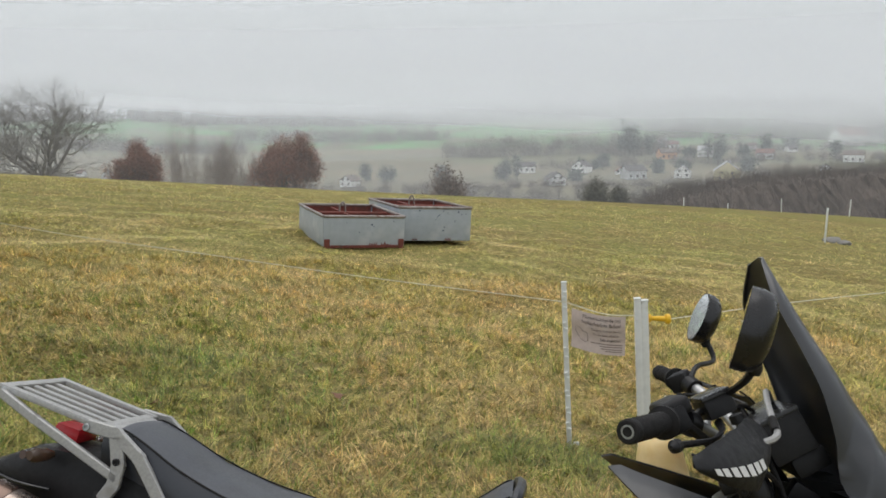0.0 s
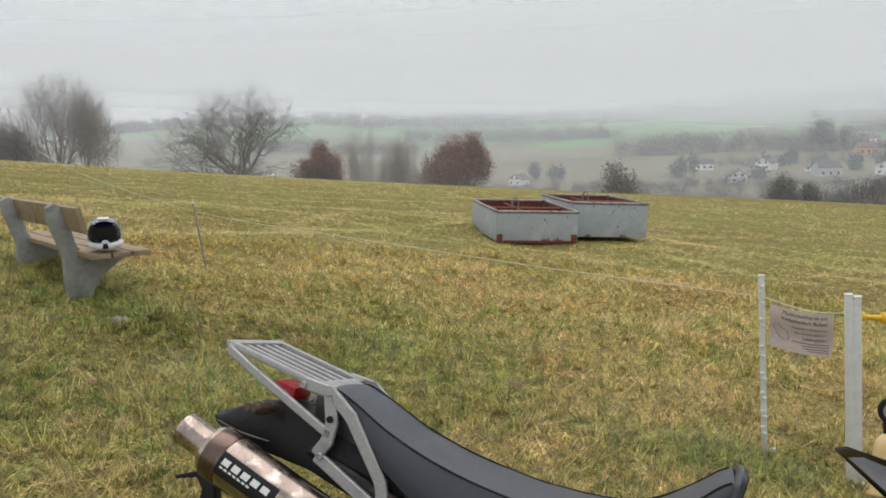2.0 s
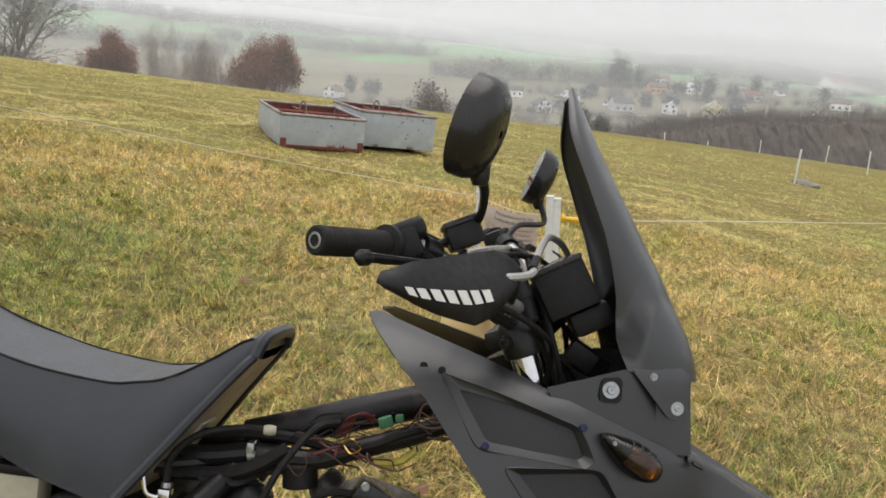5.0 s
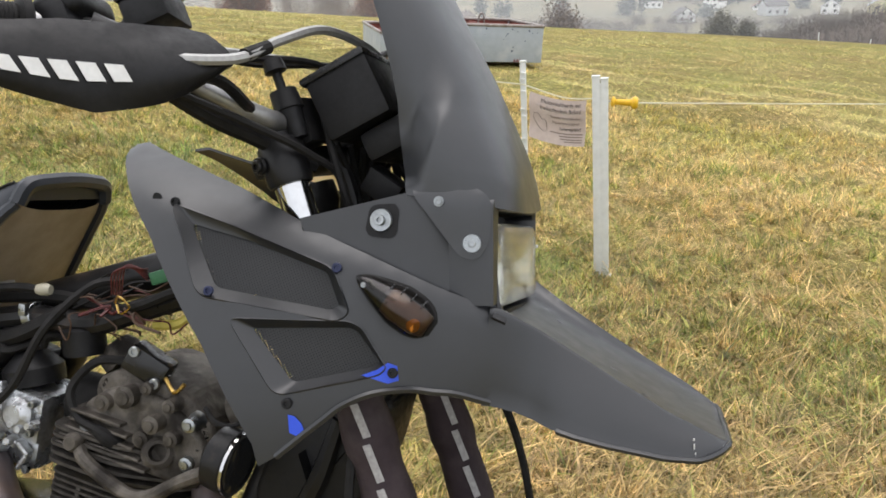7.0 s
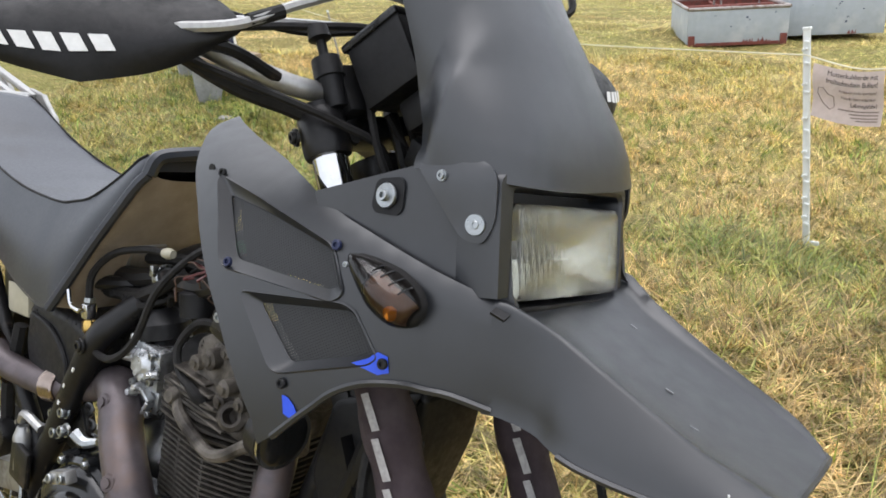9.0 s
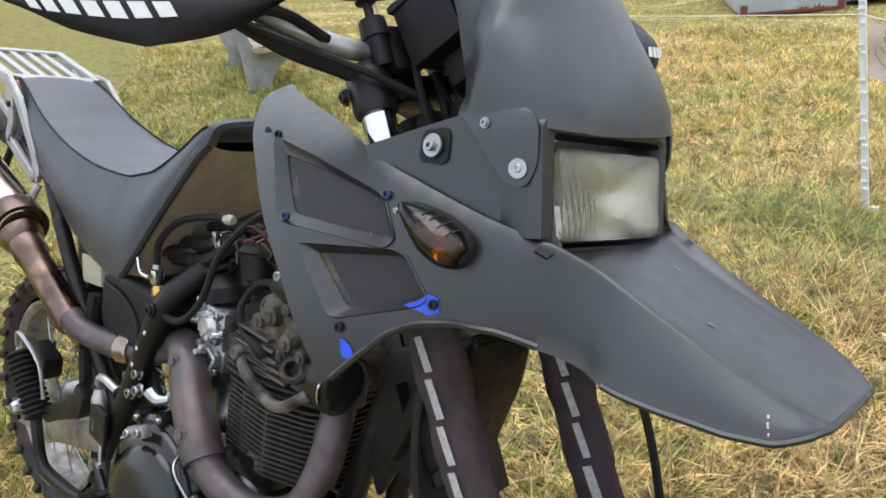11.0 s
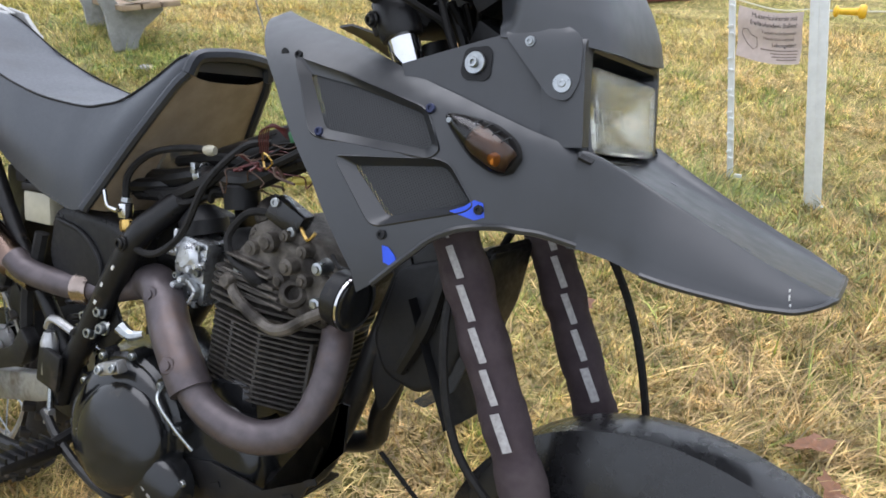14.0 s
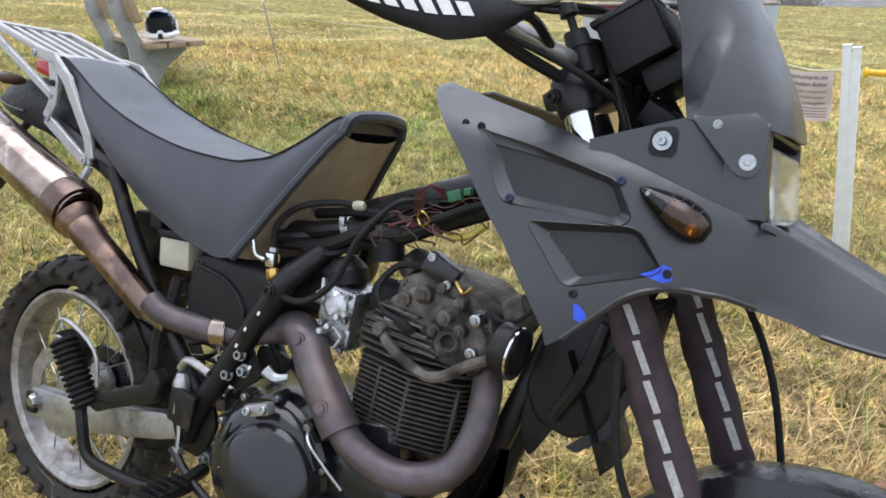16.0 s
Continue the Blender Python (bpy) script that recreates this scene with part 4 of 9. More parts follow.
# ---- two feed troughs in the meadow ----
def trough(m, w, d, h, label, seed):
    """An open steel box: sheet walls, a rolled rim, feet at the corners and a lifting eye on the middle bar."""
    rng = random.Random(seed)
    t = thing("feed_trough", m, label, "trough", "feed troughs")
    th = 0.012
    for name, c, s in (("side_panel", (w / 2, 0, h / 2 + 0.02), (w, th, h - 0.04)), ("side_panel", (w / 2, d, h / 2 + 0.02), (w, th, h - 0.04)),
                       ("side_panel", (0, d / 2, h / 2 + 0.02), (th, d - th - 0.004, h - 0.04)), ("side_panel", (w, d / 2, h / 2 + 0.02), (th, d - th - 0.004, h - 0.04))):
        part(name, block(c, s, bevel=0.002), "trough", t)
    for c, s in (((w / 2, 0.008, h / 2), (w - 0.06, 0.004, h - 0.1)), ((w / 2, d - 0.008, h / 2 + 0.04), (w - 0.06, 0.004, h - 0.12)),
                 ((0.008, d / 2, h / 2 + 0.04), (0.004, d - 0.08, h - 0.12)), ((w - 0.008, d / 2, h / 2 + 0.04), (0.004, d - 0.08, h - 0.12))):
        part("inner_lining", block(c, s), "rust", t, "rusty red inner face")
    part("floor_plate", block((w / 2, d / 2, 0.22), (w - 0.03, d - 0.03, 0.02)), "rust", t)
    r = 0.028
    for a, b in (((0, 0), (w, 0)), ((w, 0), (w, d)), ((w, d), (0, d)), ((0, d), (0, 0))):
        part("rim_rail", tube([(a[0], a[1], h), (b[0], b[1], h)], r, 8, 1, smooth=False), "rim_steel", t)
    part("cross_bar", tube([(0, d * 0.5, h - 0.05), (w, d * 0.5, h - 0.05)], 0.03, 8, 1, smooth=False), "rust", t)
    part("cross_bar", tube([(w * 0.42, 0, h - 0.05), (w * 0.42, d, h - 0.05)], 0.02, 8, 1, smooth=False), "rust", t)
    part("lifting_eye", tube([(w * 0.4 - 0.06, d * 0.5, h - 0.04), (w * 0.4 - 0.045, d * 0.5, h + 0.10), (w * 0.4, d * 0.5, h + 0.155), (w * 0.4 + 0.045, d * 0.5, h + 0.10), (w * 0.4 + 0.06, d * 0.5, h - 0.04)], 0.017, 6, 5), "rim_steel", t)
    for x in (0.06, w - 0.06) if seed == 1 else ():
        for y in (-0.012, d + 0.012):
            part("foot", block((x, y, 0.08), (0.10, 0.02, 0.17), bevel=0.003), "rust", t, "rusty foot plate")
    if seed == 1:
        part("skid", block((w / 2, -0.004, 0.03), (w - 0.24, 0.02, 0.05), bevel=0.004), "rust", t)
    for k in range(6 if seed == 1 else 16):
        s = rng.uniform(0.005, 0.020)
        x, z = w - 0.1 - abs(rng.gauss(0, 0.35)) * w, h - 0.06 - abs(rng.gauss(0, 0.16))
        if 0.1 < z and x > 0.1:
            o = [(x + s * math.cos(a) * rng.uniform(0.4, 1.3), z + s * math.sin(a) * rng.uniform(0.4, 1.2)) for a in np.linspace(0, 6.28, 8)[:-1]]
            part("paint_chip", prism(o, -th / 2 - 0.0012, -th / 2 + 0.002), "chip", t, smooth=0)
    for k in range(4 if seed == 1 else 2):
        x = rng.uniform(0.15, w - 0.15)
        o = [(x + s, 0.05 + (0.03 + rng.uniform(0, 0.05)) * (i % 2)) for i, s in enumerate(np.linspace(0, rng.uniform(0.05, 0.16), 6))]
        part("moss_stain", prism([(o[0][0], 0.045)] + o + [(o[-1][0], 0.045)], -th / 2 - 0.0014, -th / 2 + 0.002), "rust", t, smooth=0)
    return t


trough(pose(-3.70, 12.93, -0.045, 1.9, 3.0, 30.4), 1.48, 1.95, 0.56, "pale blue steel feed trough with a rusty red inside", 1)
trough(pose(-2.62, 14.20, -0.105, 0.7, 3.2, 30.0), 1.47, 1.95, 0.67, "pale blue steel feed trough with chipped paint standing beside another", 2)


# ---- bench with a helmet on it ----
def bench(m):
    t = thing("bench", m, "park bench with grey concrete supports and weathered wooden planks", "bench")
    side = [(0.02, 0.0), (0.20, 0.0), (0.23, 0.12), (0.30, 0.22), (0.50, 0.36), (0.50, 0.405), (0.16, 0.405), (0.10, 0.50), (0.02, 0.82), (-0.05, 0.86), (-0.11, 0.82), (-0.10, 0.70), (0.0, 0.40), (0.0, 0.2)]
    for y in (0.30, 1.80):
        part("support", prism(side, y - 0.05, y + 0.05, 0.012), "concrete", t, "grey cast concrete support")
    for x, w in ((0.17, 0.15), (0.335, 0.15), (0.50, 0.15)):
        part("seat_plank", block((x, 1.10, 0.43), (w, 2.48, 0.045), bevel=0.006), "wood", t)
    bm = block((0, 0, 0), (0.045, 2.48, 0.21), bevel=0.006)
    bm.transform(pose(0.035, 1.10, 0.735, 0, -13, 0))
    part("back_plank", bm, "wood", t)
    for y in (0.30, 1.80):
        part("bolt", lathe((-0.075, y, 0.75), (-0.09, y, 0.753), [(0, 0.012), (1, 0.010)], 8), "zinc", t)
    return t


bench(pose(-4.909, 4.952, 0.455, 0, 1.0, 62.7))


def ellipsoid_shell(rx, ry, rz, theta0, theta1, n=24, k=16):
    rows = []
    for i in range(k + 1):
        th = theta0 + (theta1 - theta0) * i / k
        rows.append([(rx * math.sin(th) * math.cos(a), ry * math.sin(th) * math.sin(a), rz * math.cos(th)) for a in np.linspace(0, 2 * math.pi, n + 1)])
    return rows


def helmet(m):
    """A motocross helmet: shell with an open face, peak, chin bar with a vent and mouth guard."""
    t = thing("helmet", m, "white and dark blue motocross helmet resting on the bench", "helmet")
    bm = bmesh.new()
    bmesh.ops.create_uvsphere(bm, u_segments=28, v_segments=18, radius=1.0)
    for v in bm.verts:
        x, y, z = v.co
        v.co = Vector((0.135 * x, 0.115 * y, 0.125 * z if z > 0 else 0.115 * z))
    bmesh.ops.delete(bm, geom=[f for f in bm.faces if (f.calc_center_median().x > 0.045 and -0.045 < f.calc_center_median().z < 0.055 and abs(f.calc_center_median().y) < 0.095) or f.calc_center_median().z < -0.098], context="FACES")
    bmesh.ops.translate(bm, verts=bm.verts, vec=(0, 0, 0.125))
    part("shell", thick(bm, 0.006), "helmet_blue", t)
    part("face_opening", block((0.02, 0, 0.13), (0.16, 0.185, 0.13), bevel=0.03), "plastic_dark", t, "black padded face opening")
    bm = bmesh.new()
    for s in (-1, 1):
        tube([(0.03, s * 0.11, 0.06), (0.10, s * 0.085, 0.05), (0.155, s * 0.03, 0.045), (0.16, 0, 0.045)], [0.022, 0.022, 0.024, 0.024], 10, 6, bm=bm)
    part("chin_bar", bm, "white", t, "white chin bar")
    part("chin_vent", prism([(-0.022, 0.030), (0.022, 0.030), (0.013, 0.068), (-0.013, 0.068)], -0.19, -0.165, 0.004, m=pose(0, 0, 0, 0, 0, 90)), "plastic_dark", t)
    part("nose_peak", prism([(-0.035, 0.062), (0.035, 0.062), (0.014, 0.090), (-0.014, 0.090)], -0.175, -0.14, 0.006, m=pose(0, 0, 0, 0, 0, 90)), "white", t, "white nose guard")
    for s in (-1, 1):
        part("side_vent", block((0.13, s * 0.07, 0.04), (0.03, 0.025, 0.012), rot(0, 0, -s * 35), bevel=0.004), "plastic_dark", t)
    rows = []
    for i, x in enumerate(np.linspace(0.05, 0.20, 7)):
        w = 0.10 - 0.035 * (i / 6) ** 2
        rows.append([(x, y, 0.222 + 0.02 * math.cos(y / w * 1.4) - 0.10 * max(0, x - 0.12)) for y in np.linspace(-w, w, 13)])
    bm = bmesh.new()
    bm.from_mesh(grid_mesh("peak", rows))
    part("peak", thick(bm, 0.005), "helmet_blue", t)
    part("peak_panel", block((0.10, 0, 0.2475), (0.08, 0.075, 0.006), rot(0, 6, 0), bevel=0.002), "white", t, "white panel on the peak")
    for s in (-1, 1):
        part("side_panel", prism([(-0.06, 0.08), (0.02, 0.06), (0.05, 0.10), (0.03, 0.16), (-0.05, 0.15)], s * 0.112, s * 0.118, 0.002), "white", t, "white graphic panel")
    return t


M["helmet_blue"] = surf("dark_blue_helmet_paint", (0.012, 0.017, 0.055), (0.02, 0.026, 0.08), 14, 0.22, bump=0.0, coat=0.5, stain=(0.5, 0.5, 0.5), sscale=16, slo=0.62, shi=0.64)
helmet(pose(-4.83, 5.22, 0.908, 0, 0, -45) @ Matrix.Diagonal((1.12, 1.12, 1.12, 1)))

# ---- electric fence ----
def notched_post(m):
    t = thing("fence_post", m, "white plastic electric fence post with rows of cord hooks", "post", "white fence posts")
    part("shaft", block((0, 0, 0.465), (0.030, 0.012, 1.03), bevel=0.003), "postwhite", t)
    part("web", block((0, 0.012, 0.465), (0.008, 0.014, 1.00), bevel=0.002), "postwhite", t)
    part("cap", block((0, 0.004, 0.985), (0.034, 0.026, 0.012), bevel=0.003), "postwhite", t)
    for k, z in enumerate((0.93, 0.90, 0.84, 0.75, 0.715, 0.60, 0.545, 0.45, 0.42, 0.34, 0.31, 0.235, 0.205, 0.145, 0.11)):
        part("cord_hook", block((0.004 * (-1) ** k, -0.012, z), (0.022, 0.016, 0.010), rot(0, 14 * (-1) ** k, 0), bevel=0.002), "postwhite", t)
    part("foot_tread", block((0.02, 0, 0.015), (0.075, 0.012, 0.02), bevel=0.003), "postwhite", t)
    return t


def profile_post(m):
    t = thing("fence_post", m, "broad white plastic gate post of two joined profiles", "post", "white fence posts")
    for x, h in ((-0.0185, 0.0), (0.0195, -0.012)):
        part("profile", block((x, 0, 0.47 + h / 2), (0.034, 0.030, 1.06 + h), bevel=0.004), "postwhite", t)
        part("end_cap", block((x, 0, 1.0 + h), (0.038, 0.034, 0.008), bevel=0.002), "postwhite", t)
    part("joint_strip", block((0.0005, -0.010, 0.46), (0.006, 0.012, 1.02)), "postwhite", t)
    part("foot_tread", block((0.0, 0.0, 0.01), (0.10, 0.03, 0.02), bevel=0.004), "postwhite", t)
    return t


notched_post(pose(0.27, 4.65, 0.0, 0, -2.8, -6))
profile_post(pose(0.683, 4.438, -0.045, 2, -3.3, 2))


def insulator(m):
    """Yellow gate handle: grip with a flange, ring and hook."""
    t = thing("gate_handle", m, "yellow plastic electric gate handle hooked on the white post", "insulator")
    part("grip", lathe((0, 0, 0), (0.125, 0, 0), [(0, 0.008), (0.05, 0.024), (0.12, 0.024), (0.2, 0.013), (0.75, 0.016), (0.8, 0.028), (0.93, 0.030), (1, 0.022)], 18), "yellow", t)
    part("hook", tube([(0.0, 0, 0), (-0.03, 0, 0.004), (-0.05, 0, 0.012), (-0.045, 0, 0.03)], 0.003, 6), "zinc", t)
    return t


insulator(pose(0.675, 4.475, 0.828, 0, 3, 6))


fence_line = thing("electric_fence_line", pose(0, 0, 0), "thin pale electric fence cord strung between the posts", "fence")


def cord(name, pts, label, r=0.0032):
    return part("cord", tube(pts, r, 5, 10), "cord", fence_line)


cord("fence_cord", [(-11.5, 10.6, 1.75), (-9.0, 9.3, 1.32), (-6.34, 8.30, 0.92)], "thin pale electric fence cord running past the bench", 0.0032)
cord("fence_cord", [(-6.34, 8.30, 0.92), (-4.6, 7.35, 0.875), (-2.9, 6.42, 0.865), (-1.3, 5.52, 0.855), (0.229, 4.636, 0.875)], "thin pale electric fence cord strung to the white post", 0.0030)
cord("fence_cord", [(0.229, 4.636, 0.875), (0.45, 4.55, 0.828), (0.625, 4.475, 0.84)], "thin pale electric fence cord between the white posts")
cord("fence_cord", [(0.80, 4.49, 0.822), (2.0, 6.10, 0.60), (3.7, 7.95, 0.36), (6.5, 11.0, -0.03), (9.5, 14.3, -0.42)], "thin pale electric fence cord running down the meadow")


def rod_post(m):
    t = thing("fence_rod", m, "thin leaning metal fence rod", "post")
    part("shaft", lathe((0, 0, -0.1), (0, 0, 0.77), [(0, 0.009), (0.97, 0.009), (1, 0.006)], 8), "rod", t)
    part("clip", lathe((0, 0, 0.745), (0, 0, 0.772), [(0, 0.010), (0.5, 0.012), (1, 0.010)], 8), "postwhite", t)
    return t


rod_post(pose(-5.25, 7.05, 0.40, 0, -9, 0))

far_post_a = None
for x, y, s in ((9.3, 26.7, 1.0), (16.7, 39, 1.0), (19.5, 52, 1.0), (16.5, 56, 1.0), (14.2, 62, 1.25), (10.6, 60, 0.7), (22.5, 60, 0.7)):
    z = gz(x, y)
    if far_post_a is None:
        far_post_a = thing("field_post", pose(x, y, z, 0, 1.5, 0), "white plastic fence post along the meadow's edge", "post", "field posts")
        part("shaft", block((0, 0, 0.55), (0.055, 0.04, 1.2), bevel=0.006), "postwhite", far_post_a)
        part("cap", block((0, 0, 1.155), (0.065, 0.05, 0.02), bevel=0.004), "postwhite", far_post_a)
    else:
        copy_thing(far_post_a, pose(x, y, z - 0.05, 0, 3 * math.sin(x), 0))


def stone(x, y, s, seed, label):
    rng = np.random.default_rng(seed)
    bm = bmesh.new()
    bmesh.ops.create_icosphere(bm, subdivisions=3, radius=s)
    for v in bm.verts:
        v.co *= 1 + 0.22 * noise.noise(v.co / s * 1.3 + Vector((seed, 0, 0)))
        v.co.z *= 0.55
    ob = part("stone", bm, "stone")
    ob.matrix_world = pose(x, y, gz(x, y) + s * 0.12, 0, 0, seed * 40)
    return tagged(ob, label, "stone")


stone(9.75, 27.3, 0.30, 2, "grey field stone lying beside a fence post")
stone(10.0, 26.9, 0.2, 3, "small grey field stone beside a fence post")
stone(-4.3, 4.75, 0.08, 4, "flat pale stone in the grass before the bench")


# ---- warning sign on the cord ----
def sign(m):
    w, h = 0.37, 0.235
    t = thing("warning_sign", m, "sagging weathered laminated warning sheet hung on the fence cord", "sign")

    def bend(x, z):
        return 0.018 * math.sin(x / w * math.pi) + 0.006 * math.sin(z * 30)

    def dz(x):
        return -0.022 * math.sin(math.pi * x / w) - 0.055 * x

    rows = [[(x, bend(x, z), z + dz(x)) for x in np.linspace(0, w, 25)] for z in np.linspace(-h, 0, 13)]
    bm = bmesh.new()
    bm.from_mesh(grid_mesh("sheet", rows))
    part("sheet", thick(bm, 0.001), "paper", t)

    def line(text, x, z, size, mat_key, align="CENTER"):
        cu = bpy.data.curves.new("writing", "FONT")
        cu.body, cu.size, cu.align_x, cu.extrude = text, size, align, 0.0003
        ob = bpy.data.objects.new("writing", cu)
        me = bpy.data.meshes.new_from_object(ob)
        bpy.data.objects.remove(ob)
        b = bmesh.new()
        b.from_mesh(me)
        bmesh.ops.triangulate(b, faces=b.faces)
        for v in b.verts:
            px, pz = x + v.co.x, z + v.co.y
            v.co = Vector((px, bend(px, pz) - 0.0022 - v.co.z, pz + dz(px)))
        part("writing", b, mat_key, t, smooth=0)

    line("Mutterkuhherde mit", 0.205, -0.035, 0.032, "ink")
    line("freilaufendem Bullen!", 0.205, -0.068, 0.032, "ink")
    line("Koppeln nicht betreten!", 0.235, -0.100, 0.021, "ink_pale")
    line("Hunde bitte anleinen!", 0.235, -0.128, 0.021, "ink_pale")
    line("Lebensgefahr!", 0.265, -0.158, 0.026, "ink")
    for z, x0, x1 in ((-0.178, 0.13, 0.35), (-0.192, 0.19, 0.35), (-0.206, 0.20, 0.35), (-0.218, 0.23, 0.35)):
        rows = [[(x, bend(x, zz) - 0.0022, zz + dz(x)) for x in np.linspace(x0, x1, 9)] for zz in (z, z + 0.006)]
        b = bmesh.new()
        b.from_mesh(grid_mesh("bar", rows))
        part("small_print", b, "ink_pale", t, smooth=0)
    blob = [(0.03, -0.10), (0.055, -0.095), (0.075, -0.12), (0.105, -0.125), (0.11, -0.17), (0.09, -0.185), (0.06, -0.17), (0.04, -0.15), (0.025, -0.125)]
    b = bmesh.new()
    for i, (x, z) in enumerate(blob):
        x2, z2 = blob[(i + 1) % len(blob)]
        tube([(x, bend(x, z) - 0.002, z + dz(x)), (x2, bend(x2, z2) - 0.002, z2 + dz(x2))], 0.0015, 4, 1, bm=b, smooth=False)
    part("drawing", b, "ink_pale", t, smooth=0)
    return t


sign(pose(0.270, 4.61, 0.845, 0, 0, -20) @ Matrix.Diagonal((0.84, 1, 0.95, 1)))

# ---- the motorcycle: x ahead, y to its left, z up from the ground under it ----
bike = thing("motorcycle", pose(0, 1.478, 0.127, -15, 1.0, 1.0), "black stripped enduro motorcycle leaning on its side stand, tank removed", "motorcycle")


def bolt(parent, p, n, r=0.007, h=0.005, key="zinc", washer=0.0, washer_key="zinc", name="bolt"):
    """A socket-head bolt with a recess, on a washer."""
    p, n = Vector(p), Vector(n).normalized()
    bm = lathe(p, p + n * h, [(0, r), (0.75, r), (1, r * 0.86), (1, r * 0.5), (0.45, r * 0.46), (0.4, 0.0005)], 14)
    if washer:
        lathe(p - n * 0.002, p + n * 0.0015, [(0, washer), (0.6, washer), (1, washer * 0.94)], 20, bm=bm)
    return part(name, bm, key, parent)


def cable(pts, r=0.004, key="rubber", name="cable", n=8, seg=7):
    return part(name, tube(pts, r, seg, n), key, bike)


# the side of the fairing as one bowed surface
def bow(x, z):
    return -0.0042 - 0.0366 * x - 0.7963 * z + 0.6791 * x * x - 0.552 * x * z + 0.7284 * z * z


def fairing_side(x, z):
    """The bowed side with its upper edge and its rear corner rolled inwards."""
    top = float(np.interp(x, [q[0] for q in ridge], [q[1] for q in ridge]))
    drop = max(0.0, top - z)
    d, e = max(0.0, 1 - drop / 0.062), max(0.0, 1 - drop / 0.016)
    k = min(1.0, max(0.0, (0.60 - x) / 0.22))
    return bow(x, z) + 0.042 * d * d * k * k * (3 - 2 * k) + 0.008 * e * e


def inside(p, poly):
    x, z = p
    hit = False
    for i in range(len(poly)):
        (x1, z1), (x2, z2) = poly[i], poly[i - 1]
        if (z1 > z) != (z2 > z) and x < (x2 - x1) * (z - z1) / (z2 - z1) + x1:
            hit = not hit
    return hit


def rounded(poly, r, n=4):
    """A polygon with its corners rounded."""
    out = []
    k = len(poly)
    for i in range(k):
        a, b, c = Vector(poly[i - 1]), Vector(poly[i]), Vector(poly[(i + 1) % k])
        d1, d2 = (a - b), (c - b)
        q = min(r, d1.length * 0.45, d2.length * 0.45)
        s, e = b + d1.normalized() * q, b + d2.normalized() * q
        for j in range(n + 1):
            t = j / n
            out.append(tuple((1 - t) ** 2 * s + 2 * t * (1 - t) * b + t * t * e))
    return out


def dense(poly, step=0.012, closed=True):
    out = []
    for i in range(len(poly) if closed else len(poly) - 1):
        a, b = Vector(poly[i]), Vector(poly[(i + 1) % len(poly)])
        k = max(1, int((b - a).length / step))
        out += [tuple(a.lerp(b, j / k)) for j in range(k)]
    return out if closed else out + [tuple(poly[-1])]


def bowed_panel(outline, holes, lift, surface, step=0.014):
    """A panel cut from a bowed surface along an outline, with openings."""
    from mathutils.geometry import delaunay_2d_cdt
    pts, edges = [], []
    for loop in [outline] + holes:
        loop = dense(loop, step)
        o = len(pts)
        pts += [Vector(p) for p in loop]
        edges += [(o + i, o + (i + 1) % len(loop)) for i in range(len(loop))]
    xs, zs = [p.x for p in pts], [p.y for p in pts]
    rim = list(pts)
    for x in np.arange(min(xs), max(xs), step):
        for z in np.arange(min(zs), max(zs), step):
            q = (x + 0.4 * step * math.sin(z * 700), z)
            if inside(q, outline) and not any(inside(q, h) for h in holes) and min((Vector(q) - p).length for p in rim) > step * 0.55:
                pts.append(Vector(q))
    vs, _, fs, *_ = delaunay_2d_cdt(pts, edges, [], 0, 1e-6)
    bm = bmesh.new()
    bv = [bm.verts.new((v.x, surface(v.x, v.y) + lift, v.y)) for v in vs]
    for f in fs:
        c = sum((vs[i] for i in f), Vector((0, 0))) / len(f)
        if inside(c, outline) and not any(inside(c, h) for h in holes):
            bm.faces.new([bv[i] for i in f])
    bmesh.ops.delete(bm, geom=[v for v in bm.verts if not v.link_faces], context="VERTS")
    return bm


def flip(bm, side):
    if side > 0:
        bmesh.ops.scale(bm, verts=bm.verts, vec=(1, -1, 1))
        bmesh.ops.reverse_faces(bm, faces=bm.faces)
    return bm


ridge = [(0.222, 1.083), (0.245, 1.087), (0.274, 1.078), (0.318, 1.066), (0.427, 1.036), (0.488, 1.017), (0.525, 1.004), (0.603, 0.977), (0.685, 0.945), (0.752, 0.922)]
rear_edge = [(0.516, 0.737), (0.508, 0.762), (0.44, 0.864), (0.342, 0.976), (0.262, 1.048)]
arch = [(0.752, 0.818), (0.716, 0.828), (0.668, 0.832), (0.630, 0.826), (0.600, 0.811), (0.565, 0.779), (0.535, 0.750)]
side_outline = ridge + arch + rear_edge
win_up = rounded([(0.362, 1.014), (0.452, 0.995), (0.572, 0.961), (0.596, 0.914), (0.584, 0.903), (0.428, 0.917)], 0.014)
gauze_up = rounded([(0.3885, 0.993), (0.470, 0.980), (0.566, 0.954), (0.584, 0.917), (0.574, 0.911), (0.439, 0.9245)], 0.009)
win_lo = rounded([(0.468, 0.897), (0.598, 0.904), (0.613, 0.898), (0.643, 0.855), (0.634, 0.846), (0.531, 0.818)], 0.014)
gauze_lo = rounded([(0.488, 0.887), (0.598, 0.896), (0.607, 0.892), (0.635, 0.858), (0.627, 0.852), (0.543, 0.829)], 0.008)


def shrink(poly, k, dx=0.0, dz=0.0):
    cx, cz = np.mean([p[0] for p in poly]), np.mean([p[1] for p in poly])
    return [(cx + (x - cx) * k + dx, cz + (z - cz) * k + dz) for x, z in poly]


